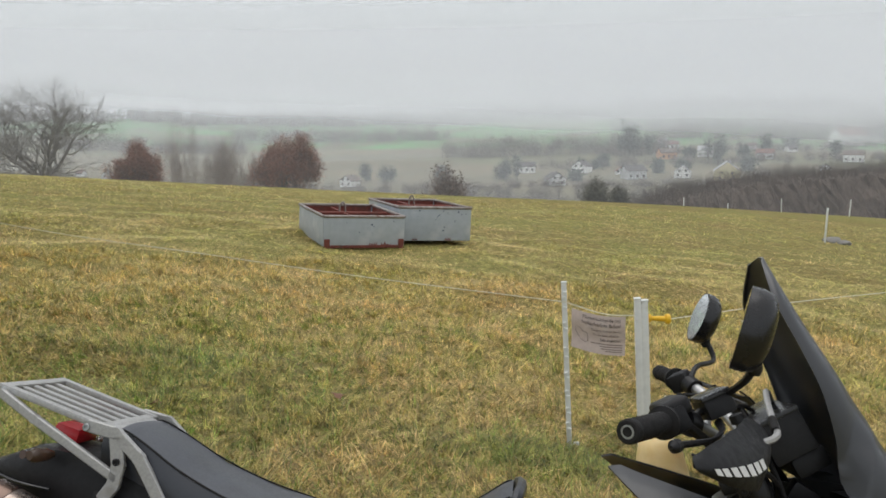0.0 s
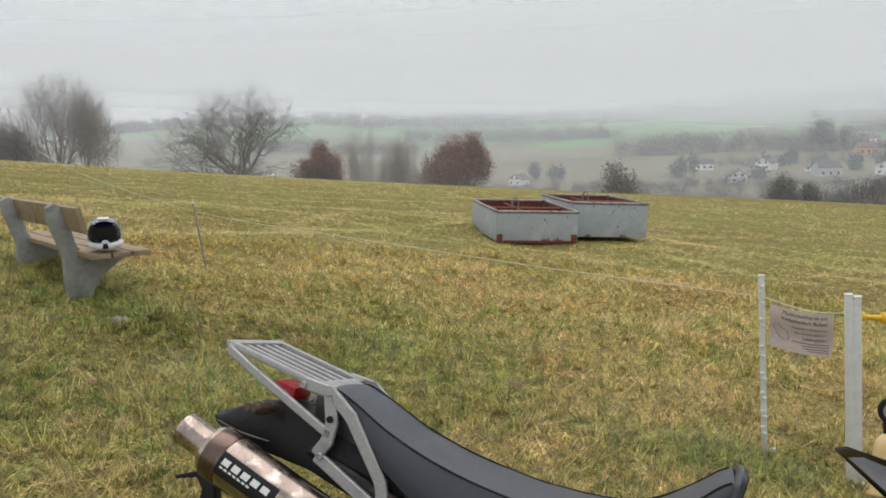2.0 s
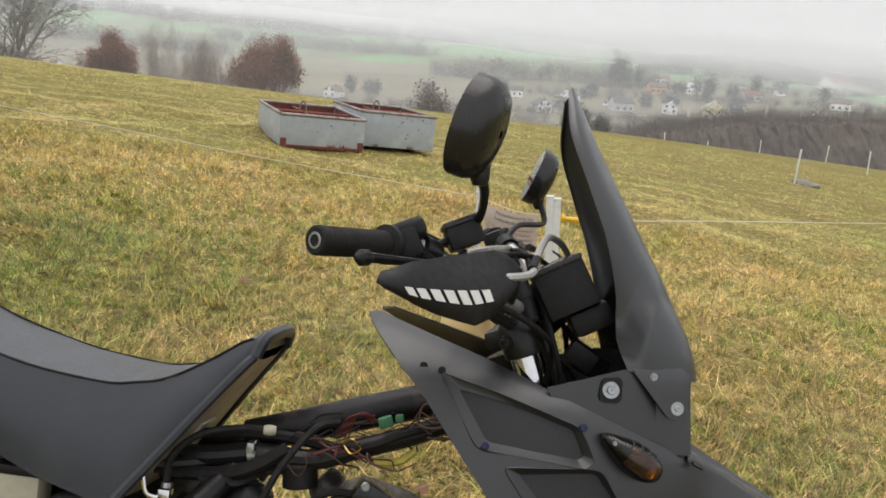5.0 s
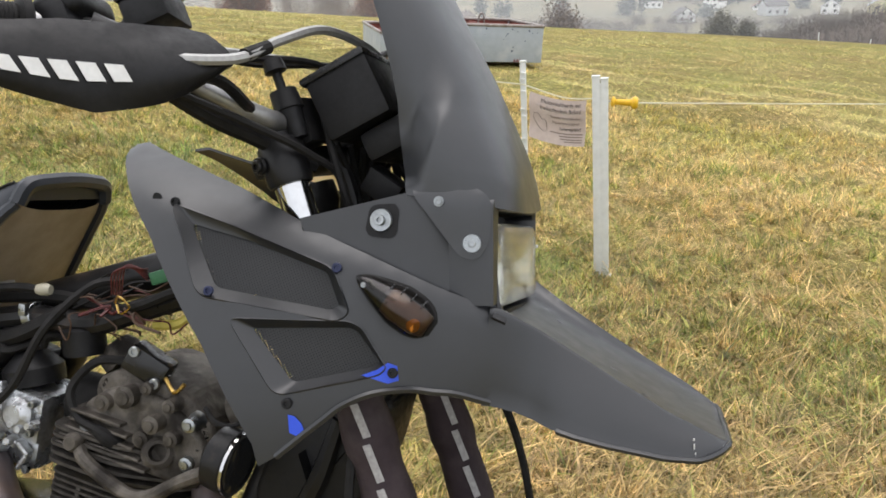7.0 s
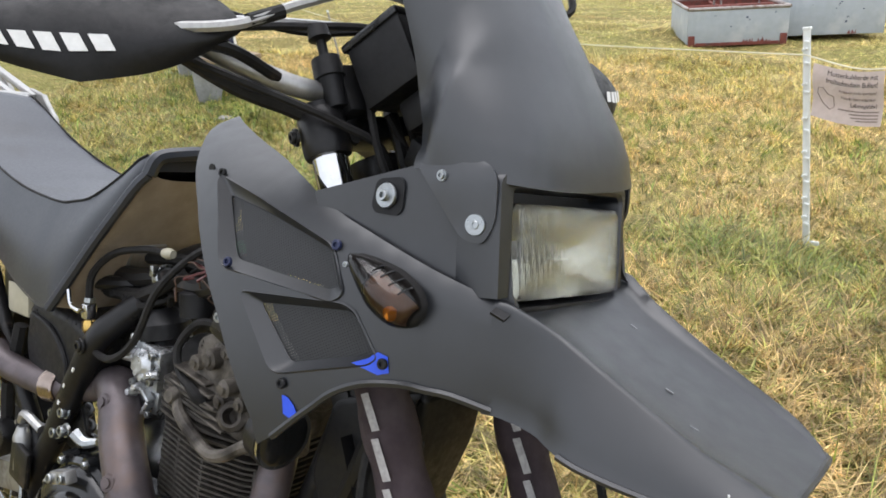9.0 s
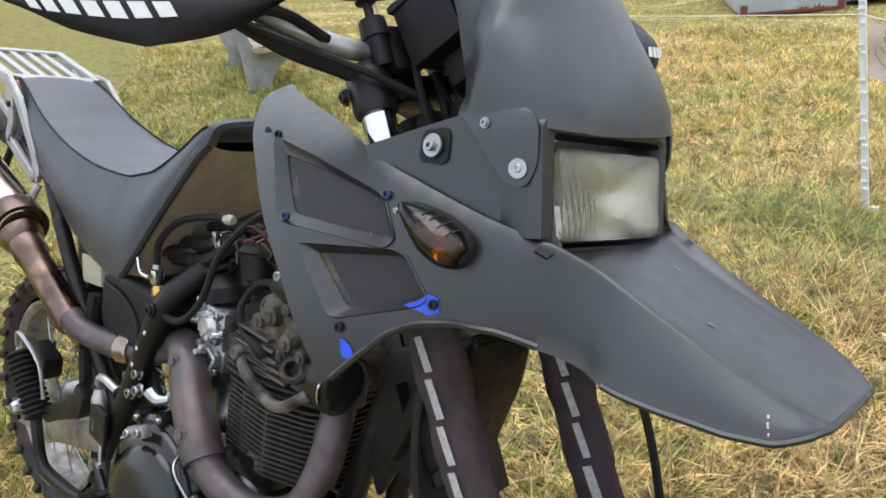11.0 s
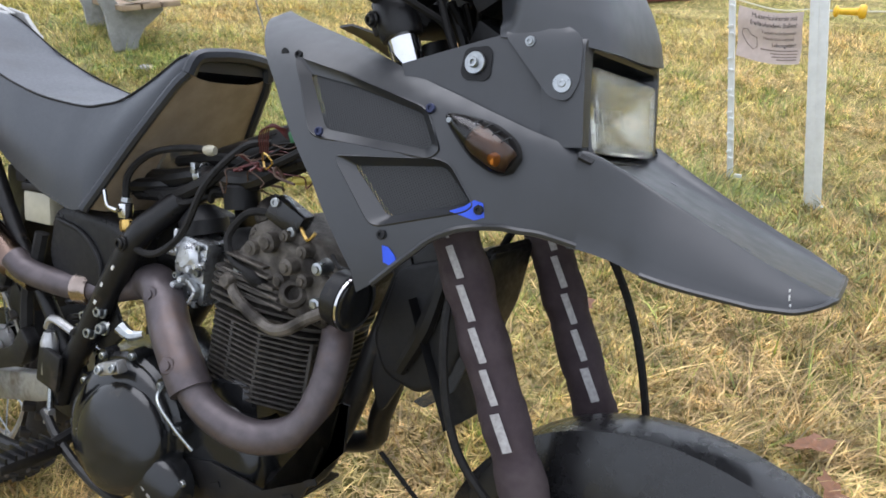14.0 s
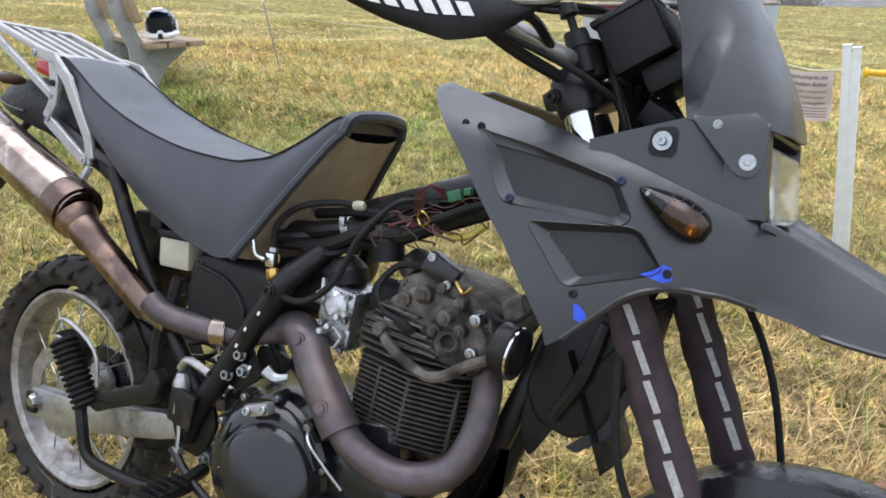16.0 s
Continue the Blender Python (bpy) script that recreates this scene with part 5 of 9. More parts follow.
def beak_station(x):
    """The front mudguard at x: half width and height of the lower edge, of the crease, and the height of the dished top."""
    t = (x - 0.752) / (1.012 - 0.752)
    lw = np.interp(t, [0, 0.25, 0.5, 0.75, 0.9, 1], [0.160, 0.154, 0.147, 0.138, 0.128, 0.106])
    lz = np.interp(t, [0, 0.25, 0.5, 0.75, 0.88, 0.95, 1], [0.816, 0.800, 0.790, 0.783, 0.783, 0.787, 0.794])
    cw = np.interp(t, [0, 0.25, 0.5, 0.75, 1], [0.124, 0.114, 0.111, 0.108, 0.096])
    cz = np.interp(t, [0, 0.25, 0.5, 0.75, 1], [0.926, 0.893, 0.859, 0.826, 0.799])
    tz = cz - np.interp(t, [0, 0.2, 0.5, 0.85, 1], [0.018, 0.016, 0.011, 0.006, 0.002])
    return lw, lz, cw, cz, tz


def beak_far(x):
    """The left front corner of the mudguard is rounder than the right one."""
    return 1 - 0.42 * min(1.0, max(0.0, (x - 0.955) / 0.063)) ** 2


def make_fairing():
    body = None
    for side in (-1, 1):
        bm = bowed_panel(side_outline, [win_up, win_lo], 0.0, fairing_side, 0.011)
        thick(bm, 0.004)
        ob = part("side_fairing", flip(bm, side), "plastic", bike, "matt black plastic side fairing with two gauze vents", smooth=50)
        for poly, inner in ((win_up, gauze_up), (win_lo, gauze_lo)):
            bm = bmesh.new()
            lip = shrink(poly, 0.985)
            o = [bm.verts.new((x, fairing_side(x, z) - 0.0014, z)) for x, z in shrink(poly, 1.035)]
            e = [bm.verts.new((x, fairing_side(x, z) + 0.002, z)) for x, z in lip]
            i = [bm.verts.new((x, fairing_side(x, z) + 0.011, z)) for x, z in inner]
            k = len(poly)
            for a, b in ((o, e), (e, i)):
                for j in range(k):
                    bm.faces.new((a[j], a[(j + 1) % k], b[(j + 1) % k], b[j]))
            part("vent_rim", thick(flip(bm, side), 0.002), "plastic", ob, smooth=50)
            bm = bowed_panel(shrink(inner, 1.03), [], 0.0115, fairing_side, 0.02)
            part("vent_gauze", flip(bm, side), "gauze", ob, "fine black wire gauze")
            # added black sheet, stands in for the shaded hollow behind the gauze
            bm = bowed_panel(shrink(inner, 1.05), [], 0.026, fairing_side, 0.02)
            part("vent_dark_sheet", flip(bm, side), "plastic_dark", ob, "black sheet added behind the gauze to keep the vent dark")
        # rolled lower edge
        edge = dense(arch[::-1], 0.02, False)
        part("edge_bead", flip(tube([(x, bow(x, z) - 0.001, z) for x, z in edge], 0.0042, 6, 3), side), "plastic", ob)
        for (x, z), key in (((0.438, 0.923), "bluebolt"), ((0.578, 0.960), "bluebolt"), ((0.650, 0.850), "plastic_dark"), ((0.543, 0.810), "plastic_dark"), ((0.361, 1.0165), "plastic_dark")):
            p = Vector((x, (fairing_side(x, z) - 0.001) * (-side), z))
            bolt(ob, p, (0.1, side, 0.15), 0.0058, 0.004, key)
        part("fixing_hole", flip(lathe((0.333, fairing_side(0.333, 1.0195) - 0.0012, 1.0195), (0.333, fairing_side(0.333, 1.0195) + 0.0005, 1.0195), [(0, 0.006), (1, 0.006)], 12), side), "plastic_dark", ob)
        for tape in ([(0.618, 0.846), (0.634, 0.853), (0.644, 0.861), (0.654, 0.858), (0.657, 0.842), (0.646, 0.838)], [(0.545, 0.798), (0.548, 0.778), (0.556, 0.775), (0.566, 0.776), (0.560, 0.789), (0.552, 0.797)]):
            bm = bmesh.new()
            bm.faces.new([bm.verts.new((x, bow(x, z) - 0.0018, z)) for x, z in tape])
            part("blue_tape", thick(flip(bm, side), 0.0006), "blue", ob, "scrap of bright blue masking tape", smooth=0)
    # beak
    rows = []
    for x in [*np.linspace(0.744, 1.006, 24), 1.013, 1.0175]:
        lw, lz, cw, cz, tz = beak_station(min(max(x, 0.752), 1.012))
        s = min(1.0, max(0.0, (x - 0.752) / 0.11))
        s = s * s * (3 - 2 * s)
        half = []
        for f in (0.0, 0.06, 0.2, 0.4, 0.6, 0.78, 0.9, 0.96):
            z = lz + (cz - lz) * f
            y = lw + (cw - lw) * f + 0.005 * math.sin(math.pi * f)
            half.append((y * s - bow(min(x, 0.80), z) * (1 - s), z))
        half[0] = (half[0][0] + 0.002, lz - 0.001)
        top = half[-1][0]
        half += [(top - 0.002, cz - 0.0005), (top - 0.007, cz), (top * 0.88, cz * 0.45 + tz * 0.55), (top * 0.78, cz * 0.12 + tz * 0.88), (top * 0.5, tz), (top * 0.2, tz - 0.001)]
        shut = {1.013: 0.94, 1.0175: 0.86}.get(float(x), 1.0)
        half = [(y * shut, 0.794 + (z - 0.794) * (shut - 0.1 if shut < 1 else 1)) for y, z in half]
        far = beak_far(x)
        rows.append([(x, -y - 0.008 * s, z) for y, z in half] + [(x, y * far - 0.008 * s, z) for y, z in half[::-1]])
    bm = bmesh.new()
    bm.from_mesh(grid_mesh("beak", rows))
    thick(bm, 0.002)
    beak = part("front_beak", bm, "plastic", bike, "matt black high front mudguard with scuffed tip", smooth=60)
    edge = []
    for x in np.linspace(0.752, 1.004, 14):
        lw, lz, *_ = beak_station(x)
        s = min(1.0, max(0.0, (x - 0.752) / 0.11))
        s = s * s * (3 - 2 * s)
        edge.append((x, lw * s - bow(min(x, 0.80), lz) * (1 - s) + 0.001, lz))
    lw, lz, *_ = beak_station(1.012)
    edge += [(1.0125, lw * 0.96, lz), (1.0170, lw * 0.82, lz + 0.001), (1.0180, lw * 0.3, lz + 0.001)]
    part("edge_bead", tube([(x, -y - 0.008, z) for x, y, z in edge[4:]] + [(x, y * beak_far(x) - 0.008, z) for x, y, z in edge[:3:-1]], 0.0036, 6, 3), "plastic", beak)
    for p, h in (((0.977, -0.1335, 0.797), 0.006), ((0.979, -0.1350, 0.789), 0.004), ((0.976, -0.1310, 0.804), 0.003)):
        part("scuff", block(p, (0.0012, 0.0015, h), rot(12, 0, -20)), "white", beak, "white scrape through the paint", smooth=0)
    part("slot", block((0.757, -0.1575, 0.9165), (0.016, 0.010, 0.003), rot(25, 20, 8)), "plastic_dark", beak)
    for k, (x, y) in enumerate(((0.805, 0.046), (0.883, -0.036), (0.922, -0.070))):
        lw, lz, cw, cz, tz = beak_station(x)
        part("scuff", block((x, y, tz + 0.0004), (0.009, 0.003, 0.0008), rot(0, 26, 20 * k)), "scuffed", beak, smooth=0)
    # upper side plates, headlight surround
    plate = [(0.522, 1.010), (0.56, 1.022), (0.647, 1.050), (0.70, 1.045), (0.733, 1.040), (0.751, 0.930), (0.757, 0.916), (0.685, 0.934), (0.605, 0.966), (0.53, 0.992)]
    for side in (-1, 1):
        def plate_y(x, z):
            return bow(x, 1.015) + 0.005 + 0.10 * (z - 1.015)
        bm = bowed_panel(plate, [], 0.002, plate_y)
        thick(bm, 0.004)
        ob = part("upper_side_plate", flip(bm, side), "plastic", bike, smooth=40)
        pad = rounded([(0.602, 1.031), (0.629, 1.035), (0.634, 1.028), (0.634, 1.001), (0.628, 0.995), (0.604, 0.996), (0.599, 1.003)], 0.008)
        bm = bowed_panel(pad, [], -0.0015, plate_y)
        part("mount_recess", flip(thick(bm, 0.001), side), "plastic_dark", ob)
        y = plate_y(0.616, 1.015)
        bolt(ob, (0.616, -side * (y - 0.004), 1.015), (0, side, 0.1), 0.0062, 0.007, "zinc", 0.0132, name="mounting_bolt")
    return beak


make_fairing()


def lerp_curve(pts, t):
    k = t * (len(pts) - 1)
    i = min(int(k), len(pts) - 2)
    return Vector(pts[i]).lerp(Vector(pts[i + 1]), k - i)


# ---- tall screen ----
def make_screen():
    """A tall moulded wind deflector: a bowed shell, swept back, with side tabs reaching down beside the headlight."""
    front = spline([(0.765, 0, 1.030), (0.757, 0, 1.062), (0.742, 0, 1.105), (0.702, 0, 1.190), (0.648, 0, 1.280), (0.583, 0, 1.393), (0.539, 0, 1.476), (0.526, 0, 1.501)], 9)
    edge = spline([(0.640, 0.158, 1.045), (0.624, 0.160, 1.085), (0.618, 0.160, 1.120), (0.612, 0.158, 1.165), (0.588, 0.150, 1.245), (0.554, 0.134, 1.325), (0.520, 0.104, 1.410), (0.514, 0.045, 1.490)], 9)
    rows = []
    for f, e in zip(front, edge):
        half = []
        for s in np.linspace(0, 1, 49):
            a = s * math.pi / 2
            low = min(1.0, max(0.0, (1.16 - f.z) / 0.10))
            q = Vector((e.x + (f.x - e.x) * math.cos(a) ** (0.85 - 0.27 * low), e.y * math.sin(a) ** (0.8 - 0.30 * low), f.z + (e.z - f.z) * s))
            # the flank folds inwards behind a raised crease
            behind = (0.654 + 0.25 * (q.z - 1.055)) - q.x
            fade = min(1.0, max(0.0, (1.30 - q.z) / 0.24))
            rise = min(1.0, max(0.0, (q.z - 1.046) / 0.02)) * fade * fade * (3 - 2 * fade)
            if behind > 0 and rise > 0:
                q.y -= min(0.034, behind * 0.85) * rise
            half.append(q)
        rows.append([(p.x, -p.y, p.z) for p in half[::-1]] + [tuple(p) for p in half[1:]])
    bm = bmesh.new()
    bm.from_mesh(grid_mesh("screen", rows))
    thick(bm, 0.004)
    scr = part("windscreen", bm, "plastic_smooth", bike, "tall matt black wind deflector", smooth=60)
    for side in (-1, 1):
        tab = rounded([(0.646, 1.062), (0.700, 1.066), (0.737, 1.05), (0.738, 1.000), (0.727, 0.978), (0.708, 0.980), (0.648, 1.046)], 0.014)
        bm = bowed_panel(tab, [], 0, lambda x, z: -0.1605 + 0.28 * max(0, x - 0.70) + 0.6 * max(0, z - 1.046))
        thick(bm, 0.004)
        part("mounting_tab", flip(bm, side), "plastic_smooth", scr, smooth=50)
        bolt(scr, (0.679, side * 0.161, 1.041), (0.05, side, 0.05), 0.0042, 0.004, "zinc", 0.006, name="tab_bolt")
        bolt(scr, (0.719, side * 0.1555, 0.997), (0.2, side, 0.05), 0.0045, 0.003, "zinc", 0.0108, name="tab_bolt")
    return scr


make_screen()


# ---- headlight ----
def rect_loop(w, h, r, n=5):
    return rounded([(-w, -h), (w, -h), (w, h), (-w, h)], r, n)


def make_headlight():
    """A rectangular lamp: polished dish, ribbed glass with rounded edges, set back in a moulded cowl with a brow."""
    m = Matrix.Translation((0.741, -0.018, 0.9640)) @ pose(0, 0, 0, -3.3, -6.2, -3.1)
    w, h = 0.1005, 0.0485
    loop = rect_loop(w, h, 0.010)

    def shell(rings, key, name, parent, label="", close=True):
        bm = bmesh.new()
        vs = [[bm.verts.new(m @ Vector((x, k * y, k2 * z))) for y, z in loop] for x, k, k2 in rings]
        for a, b in zip(vs, vs[1:]):
            for i in range(len(loop)):
                bm.faces.new((a[i], a[(i + 1) % len(loop)], b[(i + 1) % len(loop)], b[i]))
        if close:
            bm.faces.new(vs[-1])
        return part(name, bm, key, parent, label, smooth=60)

    # the dish runs from the rectangular rim into a round bowl
    bm = bmesh.new()
    rings = []
    for k in np.linspace(1.0, 0.06, 16):
        x = 0.003 - 0.058 * (1 - k * k) ** 0.8
        ring = []
        for y, z in loop:
            a = math.atan2(z / h, y / w)
            q = max(abs(y) / w, abs(z) / h) * 0.98 * k
            blend = k ** 3
            ring.append(bm.verts.new(m @ Vector((x, blend * 0.98 * k * y + (1 - blend) * q * w * math.cos(a), blend * 0.98 * k * z + (1 - blend) * q * h * 1.1 * math.sin(a)))))
        rings.append(ring)
    for a, b in zip(rings, rings[1:]):
        for i in range(len(loop)):
            bm.faces.new((a[i], a[(i + 1) % len(loop)], b[(i + 1) % len(loop)], b[i]))
    bm.faces.new(rings[-1])
    lamp = part("headlight", bm, "reflector", bike, "rectangular headlight with a ribbed glass lens", smooth=80)
    shell([(-0.006, 1.012, 1.02), (-0.040, 1.0, 1.0), (-0.075, 0.8, 0.8)], "plastic_dark", "lamp_bucket", lamp, "black lamp bucket")
    glass = shell([(-0.012, 1.0, 1.0), (0.009, 1.0, 1.0), (0.0125, 0.985, 0.972), (0.0145, 0.955, 0.92), (0.0165, 0.7, 0.66), (0.0175, 0.3, 0.3)], "frosted", "lens", lamp, "ribbed clear glass", True)
    glass.visible_shadow = False
    for k in range(45):
        y = -0.092 + 0.0042 * k
        part("rib", block(m @ Vector((0.010, y, -0.002)), (0.0010, 0.0016, 0.082), m.to_3x3(), bevel=0.0004, seg=1), "glassrib", lamp, smooth=0)
    part("lamp_shelf", block(m @ Vector((-0.035, 0, -0.0585)), (0.085, 0.205, 0.006), m.to_3x3(), bevel=0.002), "plastic_dark", lamp, "black shelf under the lamp")
    part("bulb_shield", lathe(m @ V(-0.052, 0, 0), m @ V(-0.034, 0, 0), [(0, 0.009), (0.8, 0.009), (1, 0.005)], 14), "alu", lamp)
    # cowl: a moulded frame, thicker over the lamp as a brow
    rings = []
    bm = bmesh.new()
    for x, a0, a1, z0, z1, r in ((-0.050, 0.132, 0.118, 0.060, 0.079, 0.016), (0.004, 0.132, 0.118, 0.060, 0.079, 0.016), (0.010, 0.129, 0.115, 0.058, 0.076, 0.014),
                                 (0.010, 0.112, 0.108, 0.055, 0.066, 0.012), (0.006, 0.109, 0.105, 0.053, 0.062, 0.011), (-0.030, 0.107, 0.104, 0.051, 0.060, 0.010)):
        ring = rounded([(-a0, -z0), (a1, -z0), (a1, z1), (-a0, z1)], r, 6)
        rings.append([bm.verts.new(m @ Vector((x + (0.008 * (1 - (y / 0.14) ** 2) if z > h and x > 0 else 0), y, z + (0.003 * (1 - (y / 0.14) ** 2) if z > h else 0)))) for y, z in ring])
    for a, b in zip(rings, rings[1:]):
        for i in range(len(a)):
            bm.faces.new((a[i], a[(i + 1) % len(a)], b[(i + 1) % len(a)], b[i]))
    bmesh.ops.delete(bm, geom=[f for f in bm.faces if (m.inverted() @ f.calc_center_median()).z < -0.045], context="FACES")
    part("lamp_surround", bm, "plastic", bike, "black moulded headlight cowl", smooth=40)
    return lamp


M["frosted"] = make_glass("pale_moulded_lamp_glass", (0.90, 0.90, 0.85), 0.03, 110.0)
M["frosted"].node_tree.nodes["Principled BSDF"].inputs["Transmission Weight"].default_value = 0.96
M["reflector"] = surf("polished_reflector", (0.66, 0.66, 0.61), (0.60, 0.60, 0.55), 20, 0.10, metal=1.0, bump=0.0)
M["glassrib"] = make_glass("pale_glass_rib", (0.90, 0.90, 0.87), 0.10)
make_headlight()


# ---- indicators ----
def make_indicator(side):
    base = V(0.604, -0.2075, 0.955)
    tip = V(0.686, -0.2010, 0.907)
    ax = (tip - base).normalized()
    out = Vector((0.08, -1, 0.12)).normalized()
    out = (out - ax * out.dot(ax)).normalized()
    up = ax.cross(out)

    ln = (tip - base).length * 1.04

    def ring(s, scale, lift, angles):
        w = 0.0235 * max(0.001, min(1, s * 1.75)) ** 0.62 * scale
        hgt = 0.030 * max(0.001, min(1, s * 1.6)) ** 0.6 * scale
        if s > 0.74:
            e = math.sqrt(max(0.0, 1 - ((s - 0.74) / 0.31) ** 2))
            w, hgt = w * e, hgt * e
        c = base + ax * (s * ln)
        return [c + up * (w * math.cos(a)) + out * (hgt * math.sin(a) + lift) for a in angles]

    def dome(s0, s1, scale, key, name, parent, label="", lift=0.0):
        rows = [ring(s, scale, lift, np.linspace(0, math.pi, 15)) for s in np.linspace(s0, s1, 18)]
        bm = bmesh.new()
        bm.from_mesh(grid_mesh(name, rows))
        bm.verts.ensure_lookup_table()
        for r in (bm.verts[:15], bm.verts[-15:]):
            bm.faces.new(r)
        return part(name, flip(bm, side), key, parent, label, smooth=60)

    foot = dome(0.0, 1.03, 1.04, "rubber", "indicator", bike, "teardrop indicator with smoked lens", -0.011)
    dome(0.42, 0.98, 0.80, "lamp_bowl", "lamp_bowl", foot, "dull brownish reflector")
    p = base + ax * (0.80 * ln) + out * 0.016 + up * 0.004
    q = p + ax * 0.010 + out * 0.006
    part("bulb", flip(lathe(p, q, [(0, 0.007), (0.5, 0.0085), (0.85, 0.007), (1, 0.003)], 12), side), "amber", foot, "amber bulb")
    dome(0.02, 0.44, 0.88, "plastic_dark", "inner_housing", foot)
    dome(0.0, 1.0, 0.98, "smoke", "smoked_lens", foot, "smoked transparent lens").visible_shadow = False
    for k in range(4):
        s = 0.42 + 0.13 * k
        part("lens_rib", flip(tube(ring(s, 0.985, 0.0, np.linspace(0.74 * math.pi, 0.97 * math.pi, 5)), 0.0016, 5, 2, flat=0.5), side), "smoke_rib", foot)
    bolt(foot, flip_point(base + ax * 0.016 + out * 0.021, side), flip_point(out, side), 0.003, 0.003, "zinc")


M["lamp_bowl"] = surf("brown_lamp_bowl", (0.22, 0.13, 0.085), (0.16, 0.09, 0.06), 40, 0.3, metal=0.5, bump=0.05)
M["smoke_rib"] = surf("smoky_grey_rib", (0.05, 0.05, 0.053), (0.07, 0.07, 0.074), 60, 0.25, bump=0.0)


def flip_point(p, side):
    return (p[0], p[1] * (-side), p[2])


for s in (-1, 1):
    make_indicator(s)


# ---- seat ----
def make_seat():
    xs = [-0.80, -0.785, -0.74, -0.68, -0.60, -0.50, -0.40, -0.30, -0.22, -0.165, -0.135, -0.09, -0.045, 0.0, 0.028, 0.042]
    seam_z = lambda x: np.interp(x, [-0.80, -0.76, -0.70, -0.60, -0.48, -0.34, -0.24, -0.175, -0.09, -0.016, 0.02, 0.042], [1.085, 1.104, 1.076, 1.016, 0.968, 0.934, 0.922, 0.919, 0.936, 0.982, 1.008, 1.018])
    seam_w = lambda x: np.interp(x, [-0.80, -0.76, -0.6, -0.4, -0.2, -0.09, 0.0, 0.042], [0.072, 0.086, 0.102, 0.115, 0.117, 0.110, 0.096, 0.088])
    low_z = lambda x: np.interp(x, [-0.80, -0.66, -0.60, -0.5, -0.394, -0.278, -0.177, -0.135, -0.09, -0.042, 0.012, 0.042], [1.03, 0.985, 0.945, 0.872, 0.808, 0.766, 0.742, 0.748, 0.810, 0.877, 0.950, 0.988])
    low_w = lambda x: np.interp(x, [-0.80, -0.66, -0.6, -0.4, -0.25, -0.135, -0.05, 0.03, 0.042], [0.074, 0.108, 0.122, 0.142, 0.158, 0.164, 0.134, 0.102, 0.092])
    fine = sorted(set(np.round(np.concatenate([np.linspace(a, b, 4) for a, b in zip(xs, xs[1:])]), 4)))
    side_rows, top_rows, pan_rows, seam_pts = [], [], [], []
    for x in fine:
        sz, sw, lz, lw = seam_z(x), seam_w(x), low_z(x), low_w(x)
        wr = 0.0015 * math.sin(x * 120) * math.exp(-((x + 0.25) / 0.12) ** 2)
        half = []
        for t in np.linspace(0, 1, 9):
            bulge = 0.014 * math.sin(math.pi * t) * min(1, (sz - lz) / 0.12)
            half.append((lw + (sw - lw) * t ** 0.9 + bulge, lz + (sz - lz) * t))
        side_rows.append((x, half))
        top_rows.append([(x, y, sz + (0.007 + wr) * math.cos(y / sw * math.pi / 2) + 0.0005) for y in np.linspace(-sw, sw, 15)])
        pan_rows.append([(x, y, lz + 0.004 - 0.016 * (1 - (y / lw) ** 4) * (x > -0.14)) for y in np.linspace(-lw, lw, 9)])
        seam_pts.append((x, sw, sz))
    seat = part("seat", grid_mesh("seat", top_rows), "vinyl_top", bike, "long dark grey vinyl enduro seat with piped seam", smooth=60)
    for s in (-1, 1):
        bm = bmesh.new()
        bm.from_mesh(grid_mesh("side", [[(x, s * y, z) for y, z in half] for x, half in side_rows]))
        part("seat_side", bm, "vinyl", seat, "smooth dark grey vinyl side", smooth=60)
        part("seam_piping", tube([(x, s * y, z + 0.0015) for x, y, z in seam_pts[2::3]], 0.0022, 6, 3), "rubber", seat)
        x, half = side_rows[-1]
        front = [(xx, s * h[0][0], h[0][1]) for xx, h in side_rows if xx > -0.14]
        part("front_hem", tube([(a, b * 0.985, c) for a, b, c in front[::3]], 0.009, 8, 3), "vinyl", seat)
    bm = bmesh.new()
    bm.from_mesh(grid_mesh("pan", pan_rows))
    part("seat_pan", bm, "seatpan", seat, "bare beige plastic seat pan", smooth=60)
    part("nose_hem", tube([(0.043, -0.090, 0.988), (0.051, -0.078, 1.014), (0.056, -0.04, 1.021), (0.058, 0, 1.023), (0.056, 0.04, 1.021), (0.051, 0.078, 1.014), (0.043, 0.090, 0.988)], 0.012, 8, 5), "vinyl", seat)
    bm = grid_mesh("nose", [[(0.046, y * k, 0.992 + 0.026 * j) for y in np.linspace(-0.09, 0.09, 7)] for j, k in ((0, 1), (1, 0.92))])
    part("nose_cap", bm, "vinyl", seat)
    bm = grid_mesh("rear", [[(-0.801 - 0.006 * j * (2 - j), y, 1.03 + 0.03 * j) for y in np.linspace(-0.07, 0.07, 7)] for j in (0, 1, 2)])
    part("rear_cap", bm, "vinyl", seat)
    part("pan_bracket", block((-0.06, -0.03, 0.838), (0.05, 0.06, 0.008), rot(0, -55, 0), bevel=0.002), "alu", seat)
    return seat


make_seat()


